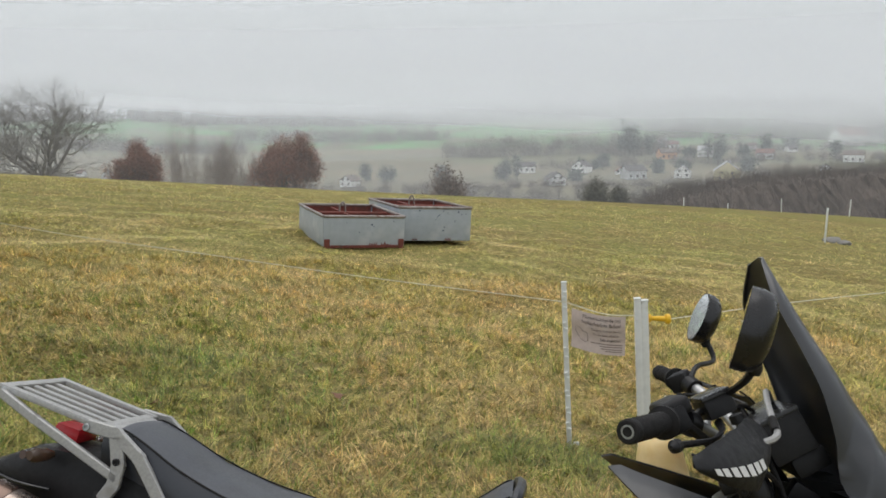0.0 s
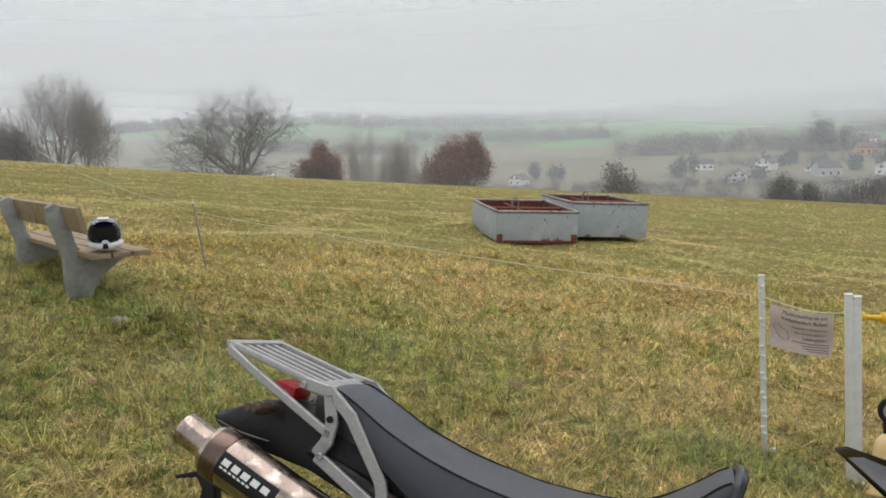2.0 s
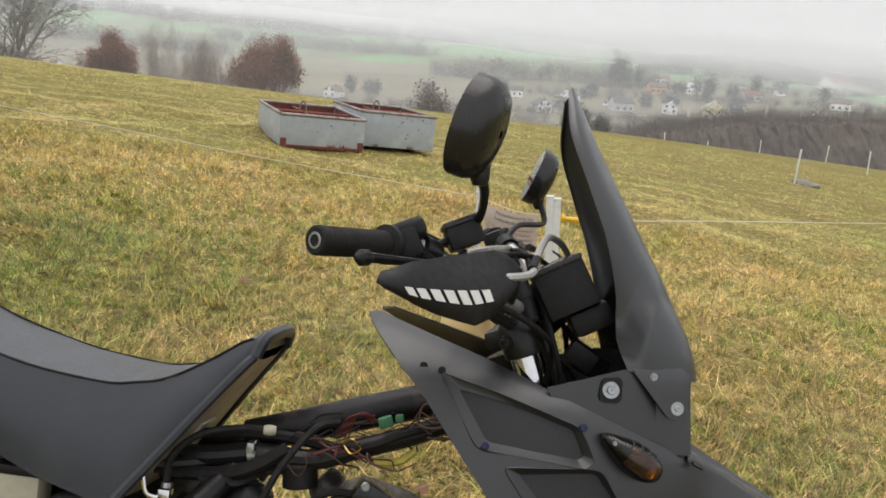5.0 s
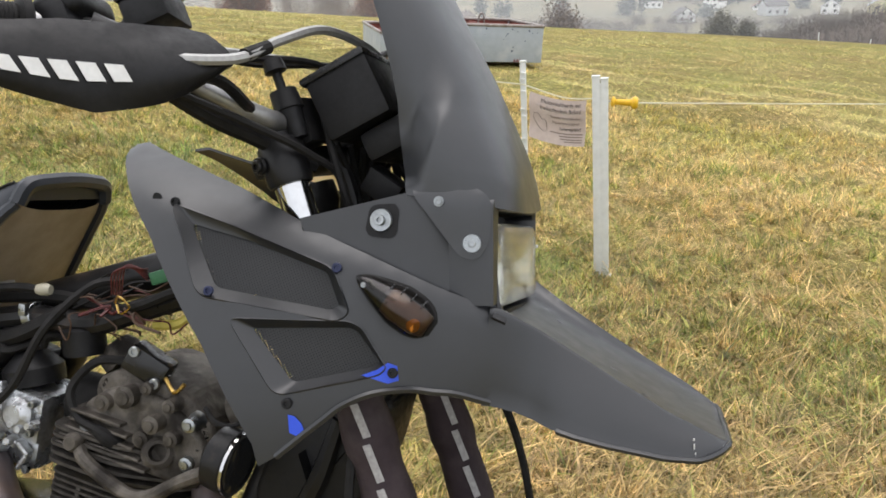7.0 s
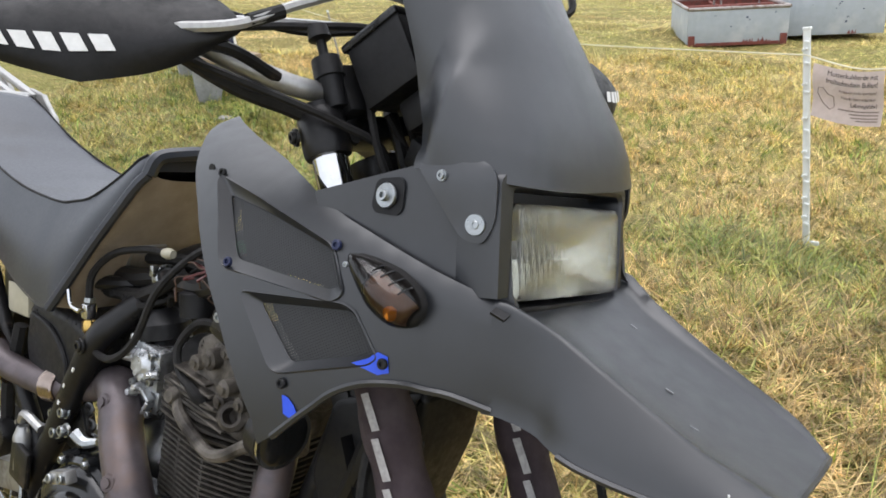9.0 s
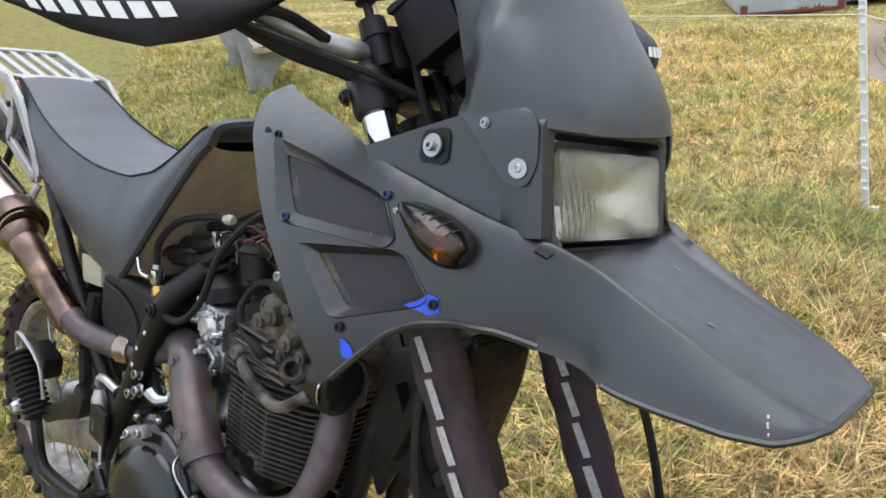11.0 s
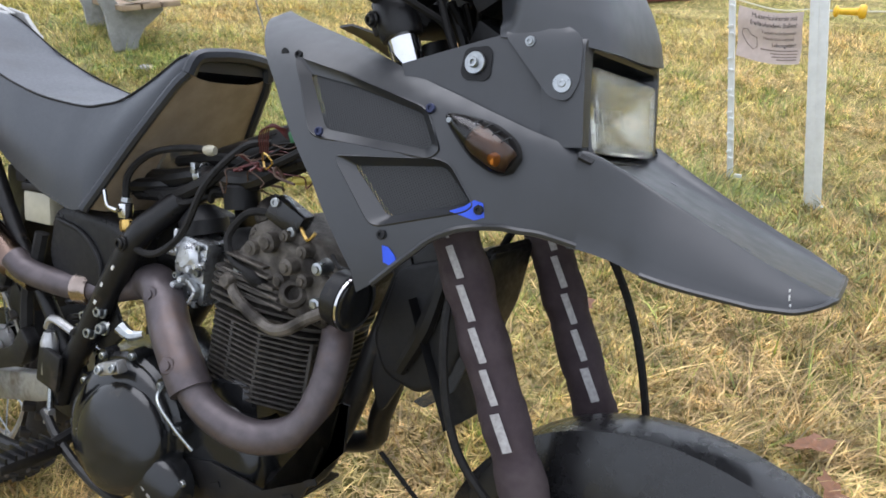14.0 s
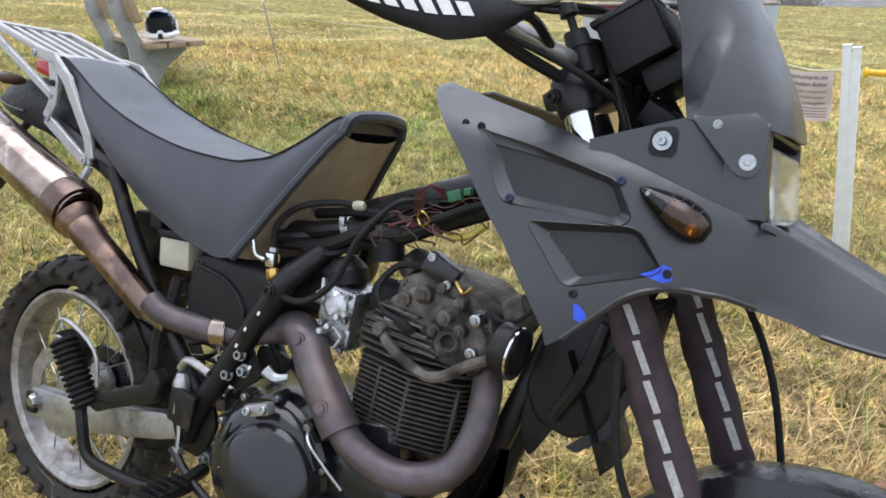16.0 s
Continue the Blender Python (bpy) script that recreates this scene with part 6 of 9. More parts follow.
# ---- luggage rack and tail ----
def make_rack():
    a, b = V(-1.012, -0.094, 1.178), V(-0.785, -0.102, 1.106)
    d = (b - a).normalized()
    ang = math.degrees(math.atan2(-(b.z - a.z), b.x - a.x))
    c = (a + b) / 2
    rack = part("luggage_rack", block((c.x, -0.098, c.z), ((b - a).length + 0.02, 0.020, 0.014), rot(0, ang, 0), bevel=0.004), "alloy", bike, "silver powder-coated aluminium luggage rack")
    ln = (b - a).length
    part("rail", block((c.x, 0.104, c.z), (ln + 0.02, 0.020, 0.014), rot(0, ang, 0), bevel=0.004), "alloy", rack)
    for y in (-0.052, -0.016, 0.022, 0.060):
        part("slat", block((c.x, y, c.z - 0.002), (ln - 0.02, 0.017, 0.009), rot(0, ang, 0), bevel=0.003), "alloy", rack)
    for p in (a + V(0.0, 0, 0), b - V(0.004, 0, 0)):
        part("cross_member", block((p.x, 0.003, p.z), (0.022, 0.20, 0.012), rot(0, ang, 0), bevel=0.004), "alloy", rack)
    part("front_plate", block((b.x + 0.024, 0.003, b.z - 0.007), (0.05, 0.17, 0.006), rot(0, ang, 0), bevel=0.002), "alloy", rack)
    for s in (-1, 1):
        y = s * 0.112
        def strap(pts, w, name="side_plate"):
            """A flat bar bent along points in x and z, rounded at its joints."""
            bm = bmesh.new()
            for (x0, z0), (x1, z1) in zip(pts, pts[1:]):
                block(((x0 + x1) / 2, y, (z0 + z1) / 2), (math.hypot(x1 - x0, z1 - z0), 0.012, w), rot(0, -math.degrees(math.atan2(z1 - z0, x1 - x0)), 0), bevel=0.0025, bm=bm, seg=1)
            for x0, z0 in pts[1:-1]:
                lathe((x0, y - 0.0059, z0), (x0, y + 0.0059, z0), [(0, w * 0.49), (1, w * 0.49)], 16, bm=bm)
            return part(name, bm, "alloy", rack, smooth=30)

        strap([(-0.815, 1.112), (-0.752, 1.098), (-0.700, 1.052), (-0.622, 0.930), (-0.614, 0.885)], 0.026)
        strap([(-0.752, 1.094), (-0.742, 1.035), (-0.750, 0.996), (-0.772, 0.966)], 0.028)
        strap([(-0.772, 0.966), (-0.640, 0.884), (-0.614, 0.886)], 0.026)
        strap([(-1.012, 1.170), (-0.93, 1.118), (-0.742, 1.008)], 0.019, "brace")
        for x, z in ((-0.813, 1.108), (-0.744, 1.043), (-0.628, 0.881), (-0.760, 0.966), (-1.008, 1.172)):
            yy = s * 0.1185 if x > -0.9 else s * 0.105
            bolt(rack, (x, yy, z), (0, s, 0), 0.0075, 0.004, "zinc" if x != -0.744 else "plastic_dark", name="rack_bolt")
    # tail
    rows = []
    for x, w, z0, z1 in ((-1.085, 0.03, 1.005, 1.012), (-1.06, 0.05, 0.992, 1.020), (-0.98, 0.075, 0.968, 1.048), (-0.90, 0.085, 0.950, 1.058), (-0.80, 0.09, 0.93, 1.045), (-0.68, 0.085, 0.88, 1.0), (-0.58, 0.08, 0.84, 0.95)):
        rows.append([(x, -w, z0), (x, -w * 1.02, (z0 + z1) / 2), (x, -w * 0.85, z1 - 0.006), (x, -w * 0.5, z1), (x, 0, z1 + 0.003), (x, w * 0.5, z1), (x, w * 0.85, z1 - 0.006), (x, w * 1.02, (z0 + z1) / 2), (x, w, z0)])
    bm = bmesh.new()
    bm.from_mesh(grid_mesh("tail", rows))
    tail = part("tail_fairing", thick(bm, 0.004), "plastic_dark", bike, "black plastic tail and rear mudguard", smooth=50)
    for s in (-1, 1):
        part("recess_edge", tube([(-1.06, s * 0.053, 1.0), (-0.98, s * 0.079, 0.985), (-0.9, s * 0.088, 0.975)], 0.003, 6, 4), "plastic", tail)
        part("rear_indicator", lathe((-0.90, s * 0.086, 1.045), (-0.915, s * 0.14, 1.05), [(0, 0.007), (0.3, 0.013), (0.8, 0.015), (1, 0.009)], 14), "smoke_solid", tail, "small smoked indicator")
        part("amber_bulb_cover", lathe((-0.935, s * 0.108, 1.047), (-0.938, s * 0.128, 1.049), [(0, 0.006), (1, 0.009)], 10), "smoke_solid", tail)
    part("tail_light", block((-0.905, 0, 1.082), (0.06, 0.085, 0.035), rot(0, 14, 0), bevel=0.012), "red", tail, "red tail light lens")
    part("plate_bracket", prism([(-1.14, 0.870), (-1.08, 0.888), (-1.04, 0.886), (-1.03, 0.80), (-1.06, 0.775), (-1.115, 0.768), (-1.112, 0.785), (-1.075, 0.802), (-1.068, 0.85), (-1.085, 0.872), (-1.14, 0.862)], -0.075, -0.045, 0.003), "plastic_dark", tail, "black number plate bracket")
    part("bracket_reflector", block((-1.113, -0.06, 0.778), (0.014, 0.03, 0.010), bevel=0.003), "red", tail)
    part("bracket_arm", tube([(-1.045, -0.04, 0.86), (-1.0, -0.03, 0.93), (-0.95, -0.02, 0.975)], 0.010, 8, 5), "plastic_dark", tail)
    return rack


M["smoke_solid"] = surf("smoked_brown_lens", (0.05, 0.03, 0.02), (0.08, 0.045, 0.03), 40, 0.15, bump=0.0)
make_rack()


M["rim_alloy"] = surf("dull_wheel_alloy", (0.40, 0.39, 0.375), (0.26, 0.25, 0.24), 40, 0.42, metal=0.8, bump=0.1, stain=(0.12, 0.095, 0.07), sscale=9, slo=0.52, shi=0.7)


# ---- wheels ----
def make_wheel(c, axis_m, r_tyre, r_rim, width, n_knob, name, label, spokes=24, disc=-0.07):
    hub = part(name, lathe((0, -0.055, 0), (0, 0.055, 0), [(0, 0.022), (0.05, 0.045), (0.2, 0.045), (0.25, 0.028), (0.75, 0.028), (0.8, 0.05), (0.95, 0.05), (1, 0.022)], 24), "alu", bike, label)
    hub.matrix_local = Matrix.Translation(c) @ axis_m
    prof = []
    for a in np.linspace(-2.35, 2.35, 17):
        prof.append((r_rim + (r_tyre - r_rim) * 0.52 + (r_tyre - r_rim) * 0.48 * math.cos(a), width / 2 * math.sin(a) * (1.0 if abs(a) < 1.7 else 0.9)))
    k = 72
    rows = [[(r * math.cos(t), y, r * math.sin(t)) for r, y in prof] for t in np.linspace(0, 2 * math.pi, k + 1)]
    bm = bmesh.new()
    bm.from_mesh(grid_mesh("tyre", rows))
    bmesh.ops.remove_doubles(bm, verts=bm.verts, dist=1e-5)
    tyre = part("tyre", bm, "tyre", hub, "muddy knobbly off-road tyre", smooth=60)
    one = block((0, 0, 0), (0.020, 0.026, 0.020), bevel=0.003, seg=1)
    me = bpy.data.meshes.new("tread_block")
    one.to_mesh(me)
    one.free()
    me.materials.append(M["tyre"])
    for i in range(n_knob):
        for j, (off, lat) in enumerate(((0.0, -0.36), (0.5, -0.14), (0.5, 0.14), (0.0, 0.36), (0.25, -0.5), (0.25, 0.5))):
            t = 2 * math.pi * (i + off) / n_knob
            y = lat * width
            rr = r_tyre - 0.004 - (abs(lat) / 0.5) ** 3 * 0.030
            ob = new("tread_block", me)
            ob.parent = tyre
            ob.matrix_local = pose(0, 0, 0, 0, -math.degrees(t), 0) @ pose(rr, y, 0, 0, 0, 0) @ pose(0, 0, 0, 0, 0, (lat / 0.5) * 38)
    prof = [(r_rim + 0.004, -width * 0.36), (r_rim - 0.004, -width * 0.37), (r_rim - 0.018, -width * 0.30), (r_rim - 0.024, -width * 0.1), (r_rim - 0.024, width * 0.1), (r_rim - 0.018, width * 0.30), (r_rim - 0.004, width * 0.37), (r_rim + 0.004, width * 0.36)]
    rows = [[(r * math.cos(t), y, r * math.sin(t)) for r, y in prof] for t in np.linspace(0, 2 * math.pi, k + 1)]
    bm = bmesh.new()
    bm.from_mesh(grid_mesh("rim", rows))
    bmesh.ops.remove_doubles(bm, verts=bm.verts, dist=1e-5)
    part("rim", thick(bm, 0.003), "rim_alloy", hub, "polished aluminium rim", smooth=40)
    for i in range(spokes):
        s = 1 if i % 2 else -1
        t = 2 * math.pi * i / spokes
        t2 = t + (0.5 if (i // 2) % 2 else -0.5)
        part("spoke", tube([(0.046 * math.cos(t2), s * 0.04, 0.046 * math.sin(t2)), ((r_rim - 0.024) * math.cos(t), s * 0.008, (r_rim - 0.024) * math.sin(t))], 0.0019, 5, 1, smooth=False), "zinc", hub)
    rows = [[(r * math.cos(t) * (1 + 0.02 * math.sin(12 * t)), disc, r * math.sin(t) * (1 + 0.02 * math.sin(12 * t))) for r in (0.075, 0.112)] for t in np.linspace(0, 2 * math.pi, 97)]
    bm = bmesh.new()
    bm.from_mesh(grid_mesh("disc", rows))
    part("brake_disc", thick(bm, 0.004), "rim_alloy", hub, "steel brake disc", smooth=30)
    return hub


make_wheel(V(-0.77, 0.0, 0.315), Matrix(), 0.322, 0.243, 0.125, 26, "rear_wheel", "rear spoked wheel with aluminium rim")

RAKE = 22.0
FORK = Matrix.Translation((0.529, -0.022, 0.886)) @ pose(0, 0, 0, 0, -RAKE, 0) @ pose(0, 0, 0, 0, 0, -11)
STEER = Matrix.Translation((0.533, -0.022, 0.886)) @ pose(0, 0, 0, 0, -26.2, 0) @ pose(0, 0, 0, 0, 0, -11)
# inside the steering frame z runs up the steering axis, x ahead of it
STEER_B = STEER


def S(x, y, z):
    return STEER_B @ Vector((x + 0.06 * max(0, y), y, z - 0.07 * max(0, y)))


def F(x, y, z):
    return FORK @ Vector((x, y, z))


AXLE_Z = -0.742
make_wheel(F(0.085, 0, AXLE_Z), FORK.to_3x3().to_4x4() @ pose(0, 0, 0, 0, RAKE, 0), 0.328, 0.268, 0.085, 30, "front_wheel", "front spoked wheel with aluminium rim", disc=0.075)


# ---- fork, mudguard, bars ----
def make_fork():
    yoke = part("lower_yoke", prism(rounded([(-0.03, -0.02), (0.06, -0.02), (0.06, 0.02), (-0.03, 0.02)], 0.01), -0.135, 0.135, 0.004, m=FORK), "frame", bike, "black fork yoke")
    up = block((0, 0, 0), (0.062, 0.19, 0.030), bevel=0.008)
    up.transform(FORK @ Matrix.Translation((0.012, 0, 0.20)))
    for s in (-1, 1):
        lathe(F(0.036, s * 0.098, 0.165), F(0.036, s * 0.098, 0.222), [(0, 0.027), (0.1, 0.029), (0.85, 0.029), (1, 0.024)], 18, bm=up)
    part("top_yoke", up, "frame", bike, "black top yoke", smooth=40)
    for s in (-1, 1):
        leg = part("fork_leg", lathe(F(0.036, s * 0.098, 0.215), F(0.036, s * 0.098, -0.16), [(0, 0.0215), (1, 0.0215)], 20), "chrome", bike, "chromed fork tube in a neoprene sleeve")
        cap = lathe(F(0.036, s * 0.098, 0.222), F(0.036, s * 0.098, 0.232), [(0, 0.02), (0.7, 0.02), (1, 0.012)], 12)
        part("fork_cap", cap, "frame", leg)
        bolt(leg, F(0.020, s * 0.128, 0.195), FORK.to_3x3() @ V(-0.2, s, 0), 0.008, 0.006, "frame", 0.011, "frame", "pinch_bolt")
        prof = []
        rng = random.Random(5 + s)
        for k in range(41):
            t = k / 40
            prof.append((t, 0.0325 + 0.0022 * math.sin(k * 0.9 + s) * (0.3 + 0.7 * t) + rng.uniform(-0.001, 0.001) - 0.002 * t))
        part("fork_sleeve", lathe(F(0.036, s * 0.098, 0.055), F(0.036, s * 0.098, -0.452), prof, 22), "sleeve", leg, "faded black neoprene fork sleeve", smooth=60)
        part("fork_lower", lathe(F(0.036, s * 0.098, -0.45), F(0.080, s * 0.085, AXLE_Z - 0.03), [(0, 0.030), (0.1, 0.030), (0.5, 0.026), (0.95, 0.026), (1, 0.02)], 16), "frame", leg)
        # printed band of plain grey shapes running down the sleeve
        for k, (z0, z1, half) in enumerate(((-0.010, -0.075, 0.010), (-0.088, -0.098, 0.008), (-0.108, -0.150, 0.0095), (-0.158, -0.205, 0.0095), (-0.213, -0.258, 0.0095), (-0.266, -0.312, 0.0095), (-0.322, -0.372, 0.012))):
            ang = -1.15 if s < 0 else -0.95
            wide = 0.8 * half / 0.036
            strokes = [(z0, z1, -wide * 0.62, wide * (0.62 if k != 1 else 0.0))]
            for za, zb, a0, a1 in strokes:
                rows = []
                for zz in np.linspace(za, zb, 5):
                    rows.append([F(0.036 + 0.0366 * math.cos(ang + a), s * 0.098 + 0.0366 * math.sin(ang + a), zz) for a in np.linspace(a0, a1, 5) + 0.10 * (zz - za) / (zb - za)])
                part("printed_bar", grid_mesh("bar", rows), "greyprint", leg, smooth=60)
    # low mudguard hugging the wheel
    rows = []
    c = V(0.085, 0, AXLE_Z)
    r = 0.356
    for a in np.linspace(-62, 118, 46):
        t = radians(a + RAKE)
        sect = []
        for s in np.linspace(-1, 1, 13):
            w = 0.070 * (1 - 0.12 * max(0, abs(a - 28) / 90 - 0.6))
            rr = r + 0.012 * math.cos(s * math.pi / 2) - 0.085 * max(0, abs(s) - 0.55) ** 1.2 * 3.2
            sect.append(FORK @ (c + V(rr * math.sin(radians(a) - radians(RAKE) + radians(0)) + 0.0, s * w, rr * math.cos(radians(a) - radians(RAKE)))))
        rows.append(sect)
    bm = bmesh.new()
    bm.from_mesh(grid_mesh("mudguard", rows))
    guard = part("front_mudguard", thick(bm, 0.004), "gloss_black", bike, "glossy black low front mudguard", smooth=50)
    for s in (-1, 1):
        part("mudguard_stay", tube([F(0.04, s * 0.088, -0.47), F(0.02, s * 0.080, -0.43)], 0.02, 8, 2), "frame", guard)
    return yoke


make_fork()


def make_bars():
    half = lambda k: [S(0.060, 0.0, 0.240), S(0.060, k * 0.08, 0.240), S(0.062, k * 0.13, 0.247), S(0.045, k * 0.19, 0.287), S(0.002, k * 0.262, 0.366), S(-0.018, k * 0.29, 0.381), S(-0.070, k * 0.436, 0.413)]
    bar_pts, left = half(-1), half(1)
    bar = part("handlebar", tube(bar_pts, 0.0125, 12, 6), "alu", bike, "wide aluminium handlebar with cross brace")
    part("bar_half", tube(left, 0.0125, 12, 6), "alu", bar)
    part("cross_brace", tube([S(0.022, -0.228, 0.330), S(0.03, -0.14, 0.345), S(0.03, 0.14, 0.345), S(0.022, 0.228, 0.330)], 0.0065, 8, 6), "alu", bar)
    for s in (-1, 1):
        part("bar_clamp", block(S(0.060, s * 0.055, 0.236), (0.05, 0.045, 0.06), (STEER_B.to_3x3()), bevel=0.008), "frame", bar, "black bar clamp")
        part("clamp_post", lathe(S(0.030, s * 0.055, 0.19), S(0.052, s * 0.055, 0.225), [(0, 0.017), (1, 0.017)], 12), "frame", bar)
        end, inner = S(-0.072, s * 0.440, 0.414), S(-0.028, s * 0.316, 0.387)
        d = (end - inner)
        prof = [(0, 0.021), (0.02, 0.027), (0.08, 0.027), (0.1, 0.0175)]
        for k in range(26):
            prof += [(0.11 + k * 0.03, 0.0178), (0.118 + k * 0.03, 0.0186), (0.128 + k * 0.03, 0.0186), (0.136 + k * 0.03, 0.0178)]
        prof += [(0.93, 0.019), (1.0, 0.0185)]
        part("grip", lathe(inner, end, prof, 18), "rubber", bar, "ribbed black rubber grip")
        part("bar_end", lathe(end - d.normalized() * 0.012, end + d.normalized() * 0.003, [(0, 0.0110), (0.9, 0.0110), (1, 0.0102), (1, 0.0075), (0.1, 0.0072)], 18), "zinc", bar)
        part("grip_rim", lathe(end - d.normalized() * 0.002, end + d.normalized() * 0.0025, [(0, 0.0180), (0.6, 0.0180), (1, 0.0160), (1, 0.0118)], 18), "rubber", bar)
        part("switch_housing", block(S(-0.018, s * 0.288, 0.381), (0.046, 0.05, 0.044), STEER_B.to_3x3() @ rot(0, 0, -s * 19), bevel=0.010), "plastic_dark", bar, "black switch housing")
        part("lever_perch", lathe(S(0.006, s * 0.252, 0.356), S(-0.004, s * 0.272, 0.372), [(0, 0.021), (1, 0.021)], 14), "frame", bar)
        part("lever", tube([S(0.045, s * 0.245, 0.345), S(0.045, s * 0.29, 0.338), S(0.025, s * 0.36, 0.345), S(-0.015, s * 0.445, 0.372)], [0.008, 0.0065, 0.006, 0.008], 8, 5, flat=0.6), "plastic_dark", bar, "black lever with ball end")
        part("lever_ball", lathe(S(-0.012, s * 0.440, 0.371), S(-0.024, s * 0.464, 0.376), [(0, 0.004), (0.3, 0.010), (0.7, 0.010), (1, 0.003)], 10), "plastic_dark", bar)
    part("brake_reservoir", block(S(0.050, -0.225, 0.368), (0.05, 0.062, 0.034), STEER_B.to_3x3() @ rot(0, 0, 20), bevel=0.006), "plastic_dark", bar, "square black brake reservoir")
    part("reservoir_lid", block(S(0.050, -0.225, 0.388), (0.053, 0.065, 0.008), STEER_B.to_3x3() @ rot(0, 0, 20), bevel=0.003), "gloss_black", bar)
    part("throttle_cover", block(S(-0.014, -0.268, 0.398), (0.052, 0.078, 0.030), STEER_B.to_3x3() @ rot(0, 0, 19), bevel=0.013, seg=4), "plastic_dark", bar, "rounded black throttle cover")
    part("choke_knob", lathe(S(0.072, -0.086, 0.215), S(0.075, -0.085, 0.316), [(0, 0.012), (0.35, 0.016), (0.36, 0.019), (0.6, 0.017), (0.62, 0.006), (0.82, 0.006), (0.85, 0.014), (1, 0.012)], 14), "plastic_dark", bar)
    # hand guards
    for s in (-1, 1):
        line = [S(0.108, s * 0.203, 0.290), S(0.104, s * 0.240, 0.282), S(0.090, s * 0.30, 0.282), S(0.062, s * 0.375, 0.296), S(0.026, s * 0.435, 0.318), S(-0.005, s * 0.470, 0.340)]
        if s > 0:
            line = [p + V(0.045, 0.03, -0.03) * k for p, k in zip(line, (0.2, 0.6, 1, 1, 1, 1))]
        half, low = [0.030, 0.044, 0.050, 0.047, 0.034, 0.014], [0.014, 0.022, 0.035, 0.047, 0.030, 0.010]
        path = spline(line, 6)
        up = (S(0, 0, 1) - S(0, 0, 0)).normalized()
        rows = []
        for i, p in enumerate(path):
            h, h2 = (np.interp(i / (len(path) - 1) * 5, range(6), q) for q in (half, low))
            out = Vector((p.x - S(0.0, s * 0.25, 0.30).x, p.y - S(0.0, s * 0.25, 0.30).y, 0)).normalized()
            rows.append([p + up * ((h if v > 0 else h2) * v) - out * (0.020 * v * v) for v in np.linspace(-1, 1, 9)])
        bm = bmesh.new()
        bm.from_mesh(grid_mesh("guard", rows))
        g = part("hand_guard", thick(bm, 0.004), "plastic_dark", bar, "black plastic hand guard with plain white emblem", smooth=60)
        part("guard_bar", tube([S(0.05, s * 0.385, 0.300), S(0.082, s * 0.30, 0.282), S(0.090, s * 0.22, 0.276), S(0.066, s * 0.15, 0.255)], 0.007, 8, 6), "frame", g)
        # plain white emblem bars
        mid = len(path) // 2
        def on_guard(u, v):
            i, j = min(int(u), len(rows) - 2), min(int(v), 7)
            fu, fv = u - i, v - j
            q = (rows[i][j] * (1 - fu) + rows[i + 1][j] * fu) * (1 - fv) + (rows[i][j + 1] * (1 - fu) + rows[i + 1][j + 1] * fu) * fv
            return q + (q - S(0.0, s * 0.25, 0.30)).normalized() * 0.0032

        for k in range(7):
            u = mid - 0.8 + k * 1.72
            bm = bmesh.new()
            bm.faces.new([bm.verts.new(on_guard(*q)) for q in ((u, 2.5), (u + 1.2, 2.5), (u + 1.4, 4.1), (u + 0.2, 4.1))])
            thick(bm, 0.0006)
            part("emblem_bar", bm, "white", g, smooth=0)
    # mirrors
    for s, c, stem, nrm in ((-1, V(0.373, -0.430, 1.347), [S(0.0, -0.252, 0.365), V(0.388, -0.262, 1.235), V(0.402, -0.350, 1.268), V(0.396, -0.412, 1.296)], V(-0.94, 0.22, 0.27)),
                            (1, V(0.482, 0.36, 1.390), [S(0.0, 0.262, 0.375), V(0.46, 0.27, 1.27), V(0.515, 0.345, 1.285), V(0.500, 0.362, 1.335)], V(-0.93, -0.13, 0.34))):
        n = nrm.normalized()
        u = (Vector((0, 0, 1)) - n * n.z).normalized()
        v = n.cross(u)
        bm = bmesh.new()
        rings = []
        for dd, k in ((0.0, 0.93), (0.0, 1.0), (-0.018, 1.0), (-0.031, 0.93), (-0.040, 0.75), (-0.045, 0.45), (-0.046, 0.1)):
            rings.append([bm.verts.new(c + n * dd + k * (0.063 * math.cos(a) * u + 0.050 * math.sin(a) * v)) for a in np.linspace(0, 2 * math.pi, 33)[:-1]])
        for a, b in zip(rings, rings[1:]):
            for i in range(32):
                bm.faces.new((a[i], a[(i + 1) % 32], b[(i + 1) % 32], b[i]))
        mir = part("mirror", bm, "gloss_black", bar, "round black rear-view mirror", smooth=50)
        bm = bmesh.new()
        bm.faces.new([bm.verts.new(c + n * 0.0005 + 0.945 * (0.063 * math.cos(a) * u + 0.050 * math.sin(a) * v)) for a in np.linspace(0, 2 * math.pi, 33)[:-1]])
        part("mirror_glass", bm, "mirror", mir, "mirror glass", smooth=0)
        part("mirror_stem", tube(stem, [0.007, 0.006, 0.006, 0.007], 8, 6), "frame", mir)
        part("stem_joint", lathe(stem[-1] + V(0, 0, -0.02), stem[-1] + V(0, 0, 0.02), [(0, 0.008), (0.2, 0.012), (0.8, 0.012), (1, 0.008)], 10), "frame", mir)
    # instrument box
    m = Matrix.Translation((0.541, -0.026, 1.156)) @ pose(0, 0, 0, 0, -30, 0)
    bm = block((0, 0, 0), (0.086, 0.166, 0.078), bevel=0.005)
    bm.transform(m)
    inst = part("instrument_box", bm, "plastic_dark", bike, "square black instrument box")
    bm = block((-0.002, 0, 0.042), (0.092, 0.172, 0.010), bevel=0.004)
    bm.transform(m)
    part("lid", bm, "gloss_black", inst)
